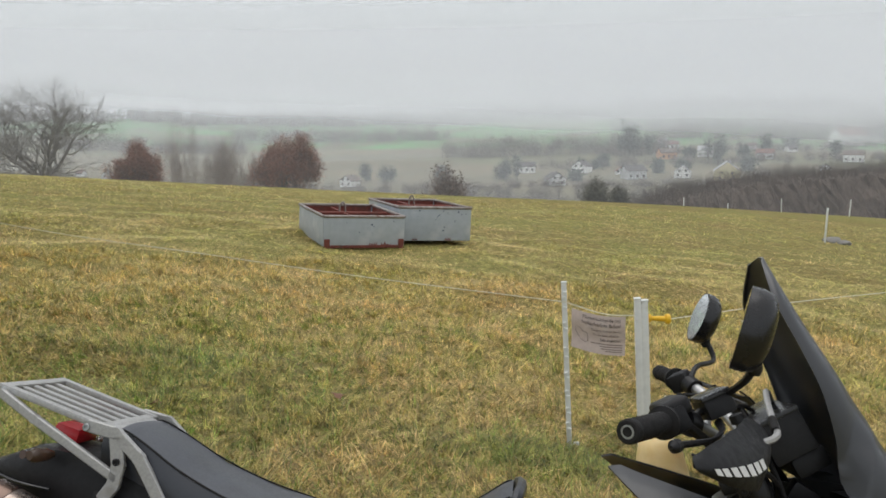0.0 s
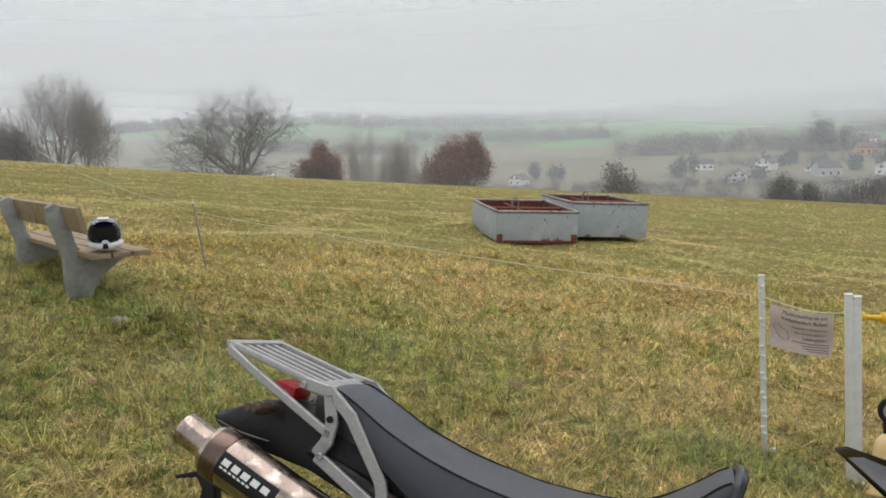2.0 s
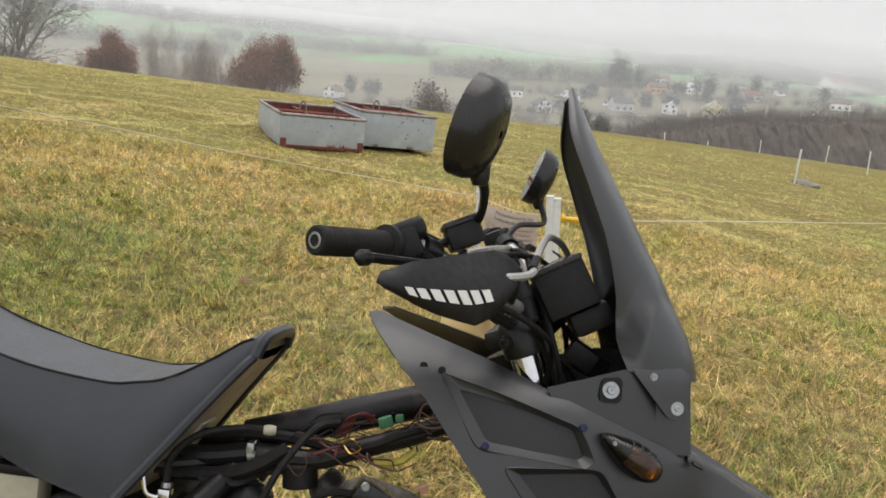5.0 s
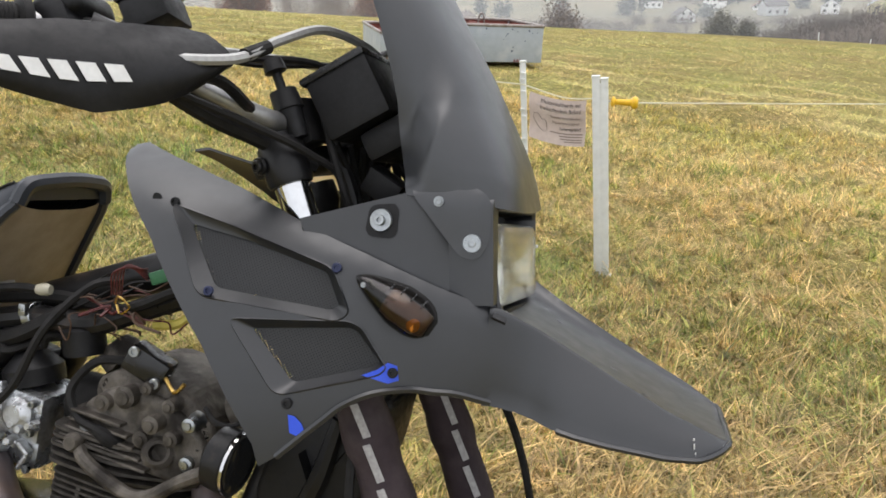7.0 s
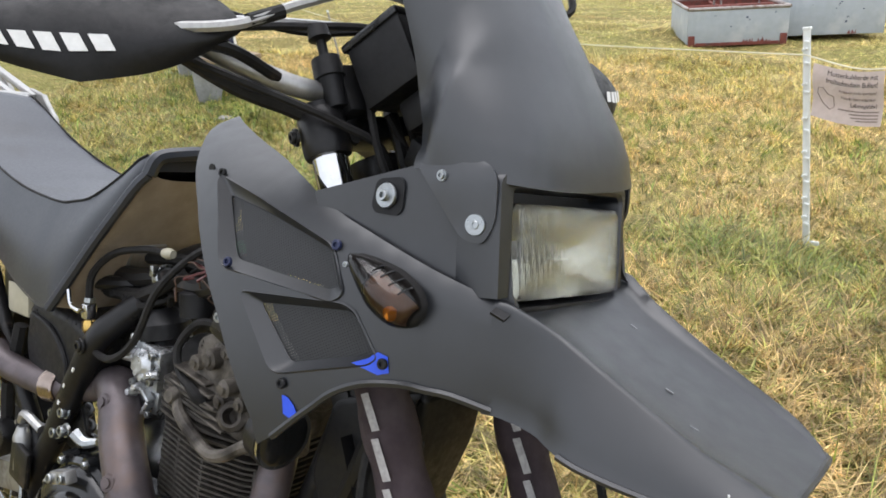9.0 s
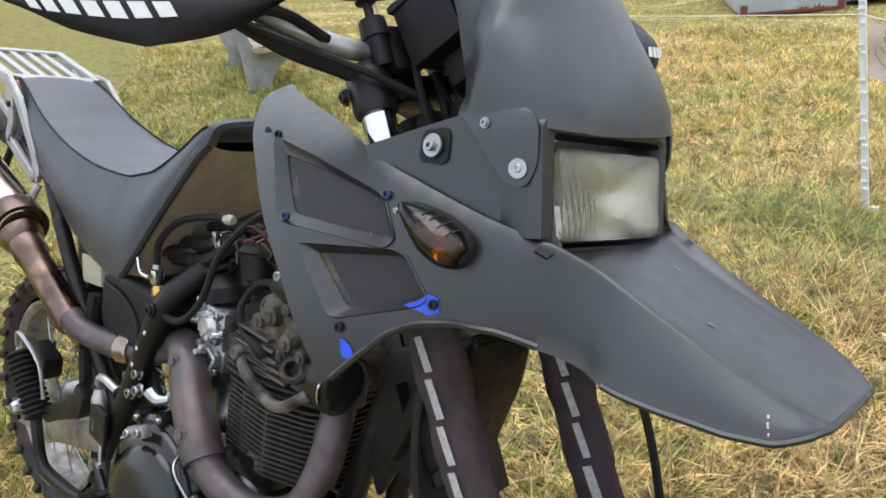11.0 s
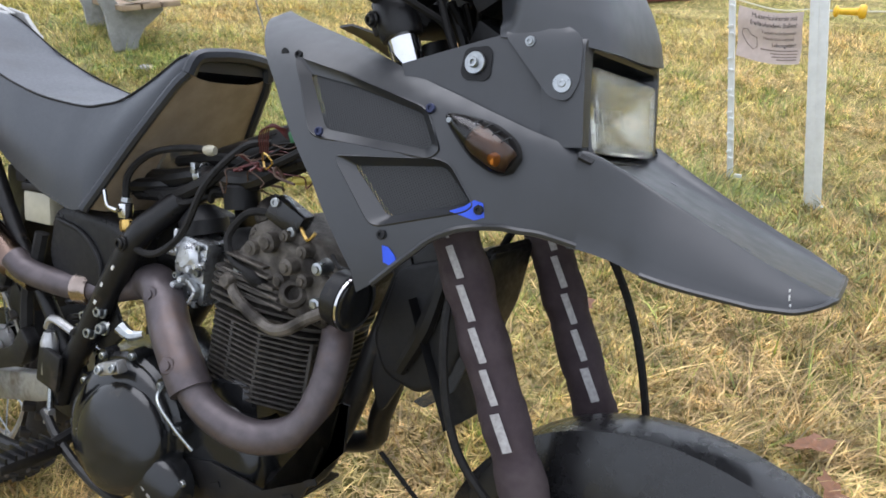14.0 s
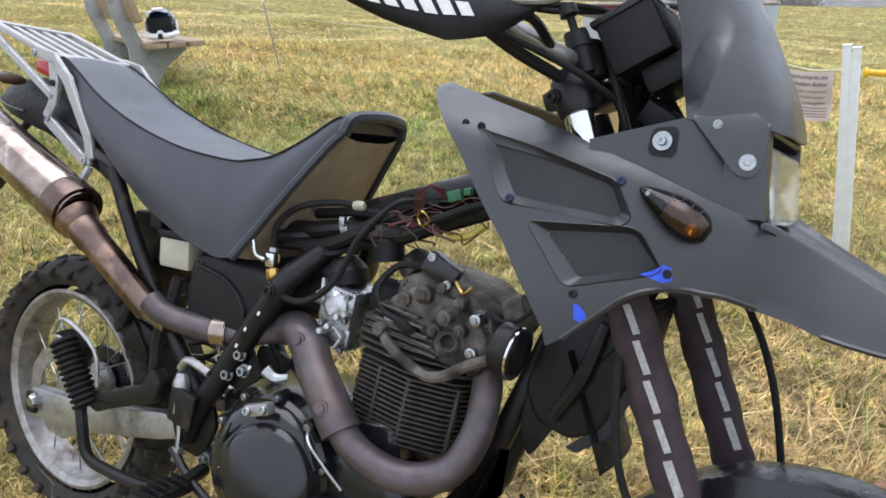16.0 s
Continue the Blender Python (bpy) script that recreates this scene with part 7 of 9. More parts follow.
    bm = block((0.02, 0, -0.062), (0.07, 0.13, 0.04), bevel=0.01)
    bm.transform(m)
    part("base", bm, "plastic_dark", inst)
    part("stay", tube([(0.50, -0.04, 1.10), (0.53, -0.045, 1.04), (0.55, -0.05, 0.98)], 0.008, 8, 5), "frame", inst)
    part("stay", tube([(0.56, 0.04, 1.09), (0.60, 0.05, 1.03), (0.63, 0.06, 0.98)], 0.008, 8, 5), "frame", inst)
    for k in range(6):
        y = -0.06 + 0.024 * k
        cable([(0.51 + 0.01 * k, y, 1.10), (0.53, y * 0.8 + 0.01, 1.05), (0.56 + 0.012 * (k % 3), y, 0.99), (0.55, y * 0.6, 0.93)], 0.005)
    part("connector_block", block((0.58, -0.06, 1.05), (0.05, 0.03, 0.035), rot(10, 30, 0), bevel=0.004), "plastic_dark", inst)
    part("connector_block", block((0.60, 0.01, 1.03), (0.06, 0.06, 0.04), rot(0, 20, 10), bevel=0.006), "plastic_dark", inst)
    # cables
    cable([S(0.03, -0.25, 0.30), S(0.07, -0.17, 0.235), S(0.085, -0.10, 0.19), (0.53, -0.08, 1.05), (0.52, -0.05, 0.95)], 0.0050, n=8)
    hose = cable([(0.425, -0.315, 1.165), (0.476, -0.256, 1.176), (0.487, -0.183, 1.208), (0.505, -0.100, 1.236), (0.535, -0.02, 1.226), (0.56, 0.03, 1.19)], 0.0058, "alloy", "braided_hose", n=8)
    tagged(hose, "silver braided brake hose")
    part("hose_sleeve", tube([(0.478, -0.244, 1.181), (0.484, -0.205, 1.197)], 0.0078, 10, 3), "rubber", hose)
    cable([S(-0.03, -0.22, 0.36), S(0.05, -0.10, 0.33), S(0.09, 0.02, 0.30), S(0.09, 0.08, 0.18), (0.58, 0.06, 0.96)], 0.005)
    cable([S(-0.03, 0.22, 0.36), S(0.06, 0.10, 0.33), S(0.09, -0.02, 0.29), S(0.09, -0.06, 0.16), (0.57, -0.05, 0.94)], 0.005)
    cable([S(-0.02, -0.20, 0.40), S(0.03, -0.08, 0.335), S(0.10, 0.04, 0.30), S(0.12, 0.08, 0.2)], 0.0045)
    cable([S(0.0, -0.285, 0.365), S(0.035, -0.20, 0.265), S(0.045, -0.13, 0.225), S(0.06, -0.06, 0.18)], 0.009, name="bar_hose")
    cable([F(0.062, 0.06, 0.0), F(0.10, 0.11, -0.10), F(0.115, 0.135, -0.25), F(0.09, 0.14, -0.42), F(0.05, 0.11, -0.60)], 0.006, name="brake_hose")
    cable([F(0.055, -0.045, -0.05), F(0.01, -0.13, -0.20), F(-0.02, -0.14, -0.36), F(0.02, -0.11, -0.50), F(0.04, -0.08, -0.60)], 0.006, name="speedometer_cable")
    cable([(0.60, 0.06, 0.84), (0.57, 0.02, 0.75), (0.53, 0.01, 0.64), (0.50, 0.0, 0.55)], 0.006)
    part("key_barrel", lathe((0.45, 0.02, 1.10), (0.435, 0.02, 1.135), [(0, 0.014), (1, 0.013)], 14), "frame", bar)
    part("lever_stub", tube([(0.405, 0.06, 1.095), (0.43, 0.04, 1.085), (0.455, 0.03, 1.075)], [0.003, 0.006, 0.007], 6, 4), "plastic_dark", bar)
    return bar


make_bars()


# ---- frame ----
def make_frame():
    fr = part("frame", tube([(0.02, 0.0, 0.832), (0.13, 0, 0.868), (0.24, 0, 0.905), (0.36, 0, 0.942), (0.48, -0.01, 0.965)], 0.030, 14, 5), "frame", bike, "black tubular steel frame with scuffed paint", smooth=60)
    part("head_tube", lathe(S(0, 0, -0.02), S(0, 0, 0.17), [(0, 0.036), (0.15, 0.036), (0.2, 0.03), (0.8, 0.03), (0.85, 0.036), (1, 0.036)], 20), "frame", fr)
    for s in (-1, 1):
        part("down_tube", tube([(0.50, s * 0.02, 0.87), (0.455, s * 0.035, 0.72), (0.40, s * 0.05, 0.56), (0.355, s * 0.06, 0.44), (0.30, s * 0.09, 0.36), (0.05, s * 0.10, 0.31), (-0.22, s * 0.11, 0.33)], 0.020, 12, 5), "frame", fr)
        part("pivot_tube", tube([(0.03, s * 0.045, 0.80), (-0.015, s * 0.10, 0.745), (-0.05, s * 0.128, 0.695), (-0.172, s * 0.130, 0.515), (-0.232, s * 0.130, 0.43), (-0.268, s * 0.128, 0.36)], 0.023, 12, 5), "frame", fr)
        part("seat_rail", tube([(0.0, s * 0.05, 0.80), (-0.15, s * 0.10, 0.79), (-0.35, s * 0.105, 0.82), (-0.55, s * 0.105, 0.88), (-0.80, s * 0.085, 0.97)], 0.013, 10, 5), "frame", fr)
        part("subframe_tube", tube([(-0.535, s * 0.114, 0.875), (-0.455, s * 0.120, 0.742), (-0.376, s * 0.124, 0.630), (-0.300, s * 0.126, 0.538), (-0.238, s * 0.126, 0.455)], 0.0155, 12, 4), "frame", fr)
        part("pivot_plate", prism(rounded([(-0.31, 0.50), (-0.23, 0.49), (-0.19, 0.40), (-0.23, 0.32), (-0.30, 0.33), (-0.33, 0.42)], 0.02), s * 0.118 - 0.006, s * 0.118 + 0.006, 0.003), "frame", fr)
        part("seat_lug", prism(rounded([(-0.60, 0.90), (-0.50, 0.895), (-0.49, 0.86), (-0.53, 0.835), (-0.58, 0.855)], 0.012), s * 0.105 - 0.006, s * 0.105 + 0.006, 0.003), "frame", fr)
        bolt(fr, (-0.532, s * 0.112, 0.868), (0, s, 0), 0.010, 0.008, "zinc", 0.013, name="frame_bolt")
        bolt(fr, (-0.05, s * 0.152, 0.70), (0, s, 0), 0.010, 0.006, "frame", 0.014, name="frame_bolt")
        bolt(fr, (-0.27, s * 0.126, 0.42), (0, s, 0), 0.011, 0.006, "zinc", 0.014, name="pivot_bolt")
        arm = part("swingarm", prism(rounded([(-0.80, 0.262), (-0.80, 0.335), (-0.60, 0.345), (-0.36, 0.385), (-0.25, 0.40), (-0.24, 0.36), (-0.36, 0.325), (-0.58, 0.278)], 0.012), s * 0.108 - 0.015, s * 0.108 + 0.015, 0.006), "alu", bike, "grey aluminium swingarm")
        part("chain_adjuster", block((-0.79, s * 0.126, 0.300), (0.035, 0.012, 0.05), bevel=0.005), "frame", arm)
        part("axle_nut", lathe((-0.77, s * 0.12, 0.31), (-0.77, s * 0.145, 0.31), [(0, 0.018), (0.6, 0.018), (1, 0.012)], 6), "zinc", arm)
    for k, x in enumerate((-0.07, -0.10, -0.12, -0.085)):
        part("paint_chip", block((x, -0.1525 - 0.0005, 0.655 - 0.035 * k), (0.005, 0.002, 0.008), rot(0, 35, 0)), "white", fr, smooth=0)
    part("side_stand", tube([(-0.12, 0.12, 0.30), (-0.08, 0.22, 0.16), (-0.03, 0.33, 0.10)], 0.012, 10, 4), "frame", bike, "black side stand")
    return fr


make_frame()

# ---- exhaust ----
hdr = part("exhaust_header", tube([(0.345, -0.055, 0.635), (0.365, -0.085, 0.600), (0.366, -0.110, 0.535), (0.340, -0.128, 0.475), (0.285, -0.145, 0.446), (0.225, -0.158, 0.448), (0.165, -0.165, 0.475), (0.118, -0.160, 0.520), (0.062, -0.140, 0.572), (0.02, -0.118, 0.612), (-0.025, -0.100, 0.628), (-0.075, -0.10, 0.612), (-0.18, -0.125, 0.592), (-0.30, -0.155, 0.606), (-0.345, -0.165, 0.632)], [0.025, 0.0255, 0.026, 0.0265, 0.027, 0.027, 0.0265, 0.0265, 0.026, 0.026, 0.0255, 0.024, 0.024, 0.024, 0.024], 20, 6), "pipe", bike, "heat-browned exhaust header curling under the cylinder", smooth=60)
part("heat_shield", tube([(0.142, -0.166, 0.492), (0.118, -0.161, 0.521), (0.062, -0.141, 0.573), (0.02, -0.119, 0.613), (-0.020, -0.103, 0.629), (-0.05, -0.098, 0.622)], [0.0345, 0.0345, 0.034, 0.034, 0.0335, 0.031], 22, 6), "pipe", hdr, "wider welded heat shield tube", smooth=60)
for p, n in (((0.0235, -0.1495, 0.624), (0.1, -1, 0.35)), ((0.116, -0.1915, 0.534), (0.25, -1, 0.35))):
    p, n = Vector(p), Vector(n).normalized()
    part("rivet_boss", lathe(p, p + n * 0.007, [(0, 0.0145), (0.5, 0.0125), (0.55, 0.008), (1, 0.0075)], 18), "pipe", hdr)
part("port_flange", lathe((0.338, -0.045, 0.648), (0.352, -0.063, 0.625), [(0, 0.036), (1, 0.036)], 18), "engine", hdr)
part("pipe_clamp", lathe((-0.165, -0.122, 0.594), (-0.20, -0.13, 0.592), [(0, 0.027), (0.1, 0.030), (0.9, 0.030), (1, 0.027)], 18), "muffler", hdr, "coppery pipe clamp")
a, b = V(-0.335, -0.163, 0.625), V(-0.545, -0.178, 0.722)
muf = part("silencer", lathe(V(-0.575, -0.165, 0.778), V(-0.995, -0.163, 0.962), [(0, 0.046), (0.02, 0.053), (0.03, 0.0555), (0.96, 0.0555), (0.985, 0.051), (1, 0.040)], 32), "muffler", bike, "long heat-stained steel silencer")
for s0, s1 in ((-0.577, -0.625), (-0.940, -0.978)):
    f = lambda x: V(x, -0.165 + (x + 0.575) * (-0.002 / 0.42), 0.778 + (x + 0.575) * (0.184 / -0.42))
    part("end_band", lathe(f(s0), f(s1), [(0, 0.0564), (0.1, 0.0575), (0.9, 0.0575), (1, 0.0564)], 32), "muffler_edge", muf)
part("tail_cone", lathe(V(-0.350, -0.156, 0.606), V(-0.585, -0.165, 0.765), [(0, 0.024), (0.04, 0.0295), (0.74, 0.0305), (0.76, 0.0345), (0.90, 0.0345), (0.92, 0.040), (1, 0.047)], 28), "muffler_edge", muf, "copper-stained conical inlet pipe")
part("inlet_pipe", lathe(V(-0.300, -0.150, 0.590), V(-0.362, -0.157, 0.614), [(0, 0.0225), (0.1, 0.0235), (1, 0.0245)], 24), "muffler", muf)
part("outlet", lathe(V(-0.985, -0.163, 0.958), V(-1.062, -0.160, 0.992), [(0, 0.040), (0.3, 0.035), (0.95, 0.035), (1, 0.036), (1, 0.031), (0.4, 0.029)], 28), "muffler", muf)
ax = (V(-0.995, -0.163, 0.962) - V(-0.575, -0.165, 0.778)).normalized()
def on_muf(s, ang, r):
    c = V(-0.575, -0.165, 0.778).lerp(V(-0.995, -0.163, 0.962), s)
    u = Vector((0, -1, 0))
    u = (u - ax * u.dot(ax)).normalized()
    w = ax.cross(u)
    if w.z < 0:
        w = -w
    return c + r * (math.cos(ang) * u + math.sin(ang) * w)
part("name_plate", grid_mesh("plate", [[on_muf(s, t, 0.0562) for t in np.linspace(-0.25, 0.62, 9)] for s in np.linspace(0.55, 0.88, 9)]), "plastic_dark", muf, "black label with plain white bars", smooth=60)
for k in range(5):
    s0 = 0.850 - 0.056 * k
    part("label_bar", grid_mesh("bar", [[on_muf(s - 0.012 * (t - 0.2), t, 0.0568) for t in np.linspace(0.18, 0.42, 4)] for s in (s0, s0 - 0.040)]), "white", muf, smooth=60)
for k in range(7):
    s0 = 0.850 - 0.026 * k
    part("label_bar", grid_mesh("bar", [[on_muf(s, t, 0.0568) for t in np.linspace(0.03, 0.11, 3)] for s in (s0, s0 - 0.018)]), "white", muf, smooth=60)
part("silencer_strap", tube([(-0.625, -0.108, 0.868), (-0.63, -0.125, 0.835), (-0.63, -0.15, 0.815)], 0.009, 8, 4), "alu", muf)


# ---- engine ----
def make_engine():
    tilt = pose(0.245, -0.005, 0.60, 0, 9, 0)

    def E(x, y, z):
        return tilt @ Vector((x, y, z))

    eng = part("engine", block((0.02, 0.0, 0.40), (0.42, 0.24, 0.20), rot(0, -6, 0), bevel=0.04, seg=3), "case", bike, "grimy air-cooled single-cylinder engine")
    # finned cylinder: each cooling fin a plate of its own
    fin = bmesh.new()
    o = rounded([(-0.118, -0.096), (-0.012, -0.096), (0.062, -0.066), (0.094, -0.02), (0.094, 0.04), (0.060, 0.090), (-0.118, 0.090)], 0.016, 4)
    lo = [fin.verts.new((x, y, 0)) for x, y in o]
    hi = [fin.verts.new((x, y, 0.0034)) for x, y in o]
    fin.faces.new(lo[::-1])
    fin.faces.new(hi)
    for i in range(len(o)):
        fin.faces.new((lo[i], lo[(i + 1) % len(o)], hi[(i + 1) % len(o)], hi[i]))
    me = bpy.data.meshes.new("cooling_fin")
    fin.to_mesh(me)
    fin.free()
    me.materials.append(M["fins"])
    part("cylinder", lathe(E(0, 0, -0.14), E(0, 0, 0.05), [(0, 0.074), (1, 0.074)], 24), "fins", eng, "dark finned cylinder")
    for k in range(20):
        ob = new("cooling_fin", me)
        ob.parent = eng
        big = 1.0 if k < 15 else 1.06
        z = -0.128 + k * 0.0092 if k < 15 else 0.018 + (k - 15) * 0.0125
        ob.matrix_local = tilt @ Matrix.Translation((0.0012 * math.sin(k * 2.1), -0.006, z)) @ Matrix.Diagonal((big, 1.08 * big, 1.3 if k >= 15 else 1, 1))
    for x, y in ((-0.070, -0.103), (-0.012, -0.101), (0.066, -0.066)):
        part("fin_bridge", block(E(x, y, -0.065), (0.007, 0.010, 0.120), tilt.to_3x3(), bevel=0.002), "fins", eng)
    # head
    part("cylinder_head", prism(rounded([(-0.100, 0.036), (0.105, 0.036), (0.112, 0.085), (0.095, 0.118), (0.03, 0.150), (-0.05, 0.145), (-0.095, 0.105)], 0.02), -0.098, 0.098, 0.012, 3, m=tilt), "engine", eng, "oil-stained cast cylinder head", smooth=40)
    part("rocker_cover", prism(rounded([(-0.085, 0.11), (0.105, 0.09), (0.110, 0.125), (0.055, 0.165), (-0.045, 0.170), (-0.085, 0.145)], 0.02), -0.088, 0.07, 0.014, 3, m=tilt), "engine", eng, smooth=40)
    rng = random.Random(9)
    for k in range(5):
        z = 0.045 + k * 0.013
        part("head_fin", prism(rounded([(-0.115 + 0.004 * k, z), (0.03 - 0.012 * k, z), (0.03 - 0.012 * k, z + 0.004), (-0.115 + 0.004 * k, z + 0.004)], 0.001), -0.112, -0.06, 0.001, 1, m=tilt), "engine", eng)
    for x, z, r, h, key in ((-0.02, 0.140, 0.016, 0.018, "engine"), (0.030, 0.118, 0.013, 0.026, "engine"), (0.060, 0.105, 0.011, 0.02, "engine"), (-0.055, 0.12, 0.012, 0.014, "engine"), (0.08, 0.13, 0.010, 0.014, "zinc"),
                            (0.015, 0.09, 0.012, 0.018, "engine"), (-0.075, 0.075, 0.010, 0.012, "zinc"), (0.085, 0.075, 0.010, 0.012, "zinc"), (0.045, 0.145, 0.010, 0.012, "engine"), (0.005, 0.158, 0.009, 0.01, "engine")):
        part("head_boss", lathe(E(x, -0.085, z), E(x, -0.098 - h, z), [(0, r * 1.5), (0.3, r), (0.85, r), (0.9, r * 0.6), (1, r * 0.55)], 12), key, eng)
    part("tappet_cover", lathe(E(0.11, -0.02, 0.13), E(0.135, -0.02, 0.155), [(0, 0.034), (0.6, 0.034), (1, 0.028)], 20), "engine", eng)
    part("tappet_cover", lathe(E(-0.085, -0.02, 0.15), E(-0.112, -0.02, 0.168), [(0, 0.032), (0.6, 0.032), (1, 0.026)], 20), "engine", eng)
    part("spark_plug_well", lathe(E(0.035, -0.09, 0.07), E(0.045, -0.112, 0.082), [(0, 0.022), (0.8, 0.022), (1, 0.016), (1, 0.012), (0.3, 0.010)], 16), "engine", eng)
    part("plug_cap", tube([(0.238, -0.098, 0.664), (0.226, -0.116, 0.680), (0.206, -0.118, 0.692)], [0.010, 0.011, 0.008], 10, 5), "rubber", eng)
    cable([(0.210, -0.117, 0.690), (0.172, -0.112, 0.702), (0.151, -0.102, 0.737), (0.182, -0.088, 0.777), (0.235, -0.076, 0.780)], 0.0065, "rubber", "ignition_lead")
    # oil line along the head
    part("oil_line", tube([(0.178, -0.118, 0.668), (0.200, -0.128, 0.648), (0.262, -0.132, 0.618), (0.300, -0.130, 0.618), (0.345, -0.125, 0.645), (0.392, -0.120, 0.668)], 0.0095, 10, 6), "engine", eng, "grimy steel oil line")
    part("line_union", lathe((0.172, -0.108, 0.668), (0.176, -0.134, 0.672), [(0, 0.014), (0.7, 0.014), (1, 0.009)], 10), "engine", eng)
    # crankcase and clutch cover
    cc = V(-0.016, -0.150, 0.388)
    cover = part("clutch_cover", lathe(cc, cc + V(0.004, -0.055, 0.012), [(0, 0.118), (0.55, 0.115), (0.80, 0.106), (0.95, 0.088), (1, 0.06)], 40), "case", eng, "black engine side cover with scuffed edges", smooth=50)
    part("cover_rim", lathe(cc + V(0, 0.030, 0), cc + V(0, -0.014, 0), [(0, 0.128), (0.8, 0.128), (1, 0.121)], 40), "case", cover)
    for k in range(10):
        t = 2 * math.pi * k / 10 + 0.2
        p = cc + V(0.128 * math.cos(t), -0.004, 0.128 * math.sin(t))
        part("bolt_boss", lathe(p + V(0, 0.012, 0), p + V(0, -0.012, 0), [(0, 0.014), (1, 0.012)], 12), "case", cover)
        bolt(cover, p + V(0, -0.012, 0), (0, -1, 0), 0.0065, 0.006, "zinc", name="cover_bolt")
    mid = cc + V(0.022, -0.040, -0.006)
    part("raised_dome", lathe(mid, mid + V(0.003, -0.030, 0.006), [(0, 0.096), (0.35, 0.095), (0.62, 0.090), (0.85, 0.078), (1, 0.055)], 36), "case", cover, smooth=60)
    part("lower_lug", lathe(cc + V(-0.07, -0.02, -0.02), cc + V(-0.07, -0.058, -0.016), [(0, 0.024), (0.6, 0.020), (1, 0.014)], 14), "case", cover)
    bolt(cover, cc + V(-0.07, -0.058, -0.016), (0, -1, 0.1), 0.008, 0.006, "zinc", name="cover_bolt")
    part("crescent", tube([cc + V(-0.055, -0.056, 0.075), cc + V(-0.085, -0.050, 0.0), cc + V(-0.055, -0.054, -0.085), cc + V(0.0, -0.058, -0.105)], [0.002, 0.006, 0.006, 0.002], 8, 6), "case", cover)
    part("lever_bracket", block(cc + V(0.0, -0.045, 0.112), (0.055, 0.02, 0.022), rot(0, -18, 0), bevel=0.004), "alu", cover, "silver lever bracket")
    for dx in (-0.018, 0.018):
        bolt(cover, cc + V(dx, -0.056, 0.112 + dx * 0.3), (0, -1, 0.2), 0.008, 0.006, "zinc", name="cover_bolt")
    for t in (-0.1,):
        part("cover_rib", tube([cc + V(0.02 * math.cos(t), -0.060, 0.02 * math.sin(t)), cc + V(0.115 * math.cos(t), -0.036, 0.115 * math.sin(t))], [0.004, 0.003], 6, 3), "case", cover)
    p = V(0.092, -0.172, 0.318)
    filt = part("oil_filter_cover", lathe(p, p + V(0.006, -0.040, 0.006), [(0, 0.056), (0.6, 0.052), (0.9, 0.045), (1, 0.03)], 28), "case", eng, "round black oil filter cover", smooth=50)
    for k in range(4):
        part("embossed_bar", block(p + V(-0.022 + 0.013 * k, -0.0415, 0.012 - 0.008 * k), (0.009, 0.002, 0.006), rot(0, 30, 0), bevel=0.0006, seg=1), "alu", filt)
    for t in (0.4, 2.5, 4.6):
        bolt(filt, p + V(0.058 * math.cos(t), -0.012, 0.058 * math.sin(t)), (0, -1, 0), 0.006, 0.006, "zinc")
    part("crank_bulge", lathe(V(0.16, -0.07, 0.37), V(0.165, -0.145, 0.375), [(0, 0.10), (0.7, 0.095), (0.95, 0.08), (1, 0.06)], 28), "case", eng, smooth=50)
    arm = part("clutch_arm", tube([(-0.035, -0.165, 0.560), (-0.015, -0.16, 0.548), (0.005, -0.15, 0.552)], [0.012, 0.010, 0.006], 8, 4), "zinc", eng)
    for p in ((-0.175, -0.13, 0.545), (-0.205, -0.13, 0.51), (-0.15, -0.14, 0.52), (-0.12, -0.14, 0.565), (-0.21, -0.13, 0.33), (-0.1, -0.15, 0.54)):
        bolt(eng, p, (0, -1, 0.1), 0.010, 0.012, "zinc", 0.013, name="case_bolt")
    part("bracket_plate", prism(rounded([(-0.20, 0.57), (-0.12, 0.58), (-0.09, 0.52), (-0.14, 0.48), (-0.20, 0.50)], 0.012), -0.118, -0.108, 0.003), "frame", eng)
    # carburettor
    carb = part("carburettor", block((0.065, -0.06, 0.685), (0.075, 0.09, 0.075), rot(0, 10, 0), bevel=0.012), "carb_alloy", bike, "silver carburettor with black top")
    part("float_bowl", block((0.062, -0.062, 0.632), (0.062, 0.075, 0.05), rot(0, 10, 0), bevel=0.012), "carb_alloy", carb)
    part("carb_cap", lathe((0.055, -0.062, 0.722), (0.045, -0.062, 0.770), [(0, 0.042), (0.5, 0.042), (0.75, 0.032), (1, 0.020)], 20), "plastic_dark", carb)
    part("diaphragm_cover", lathe((0.068, -0.100, 0.69), (0.069, -0.122, 0.692), [(0, 0.027), (0.6, 0.025), (1, 0.014)], 16), "carb_alloy", carb)
    rngc = random.Random(12)
    for k in range(14):
        c = V(0.035 + 0.065 * rngc.random(), -0.108, 0.605 + 0.11 * rngc.random())
        if k % 2:
            part("casting_rib", block(c, (0.007, 0.016, 0.03 * rngc.random() + 0.012), rot(rngc.uniform(-10, 10), rngc.uniform(-40, 40), 0), bevel=0.002, seg=1), "carb_alloy", carb)
        else:
            part("casting_boss", lathe(c, c + V(rngc.uniform(-0.006, 0.006), -0.016, 0.002), [(0, 0.009), (0.6, 0.007), (1, 0.005)], 9), "carb_alloy", carb)
    for x, z in ((0.04, 0.655), (0.09, 0.665), (0.042, 0.715), (0.094, 0.708), (0.03, 0.62), (0.085, 0.612)):
        bolt(carb, (x, -0.108, z), (0, -1, 0), 0.006, 0.007, "zinc")
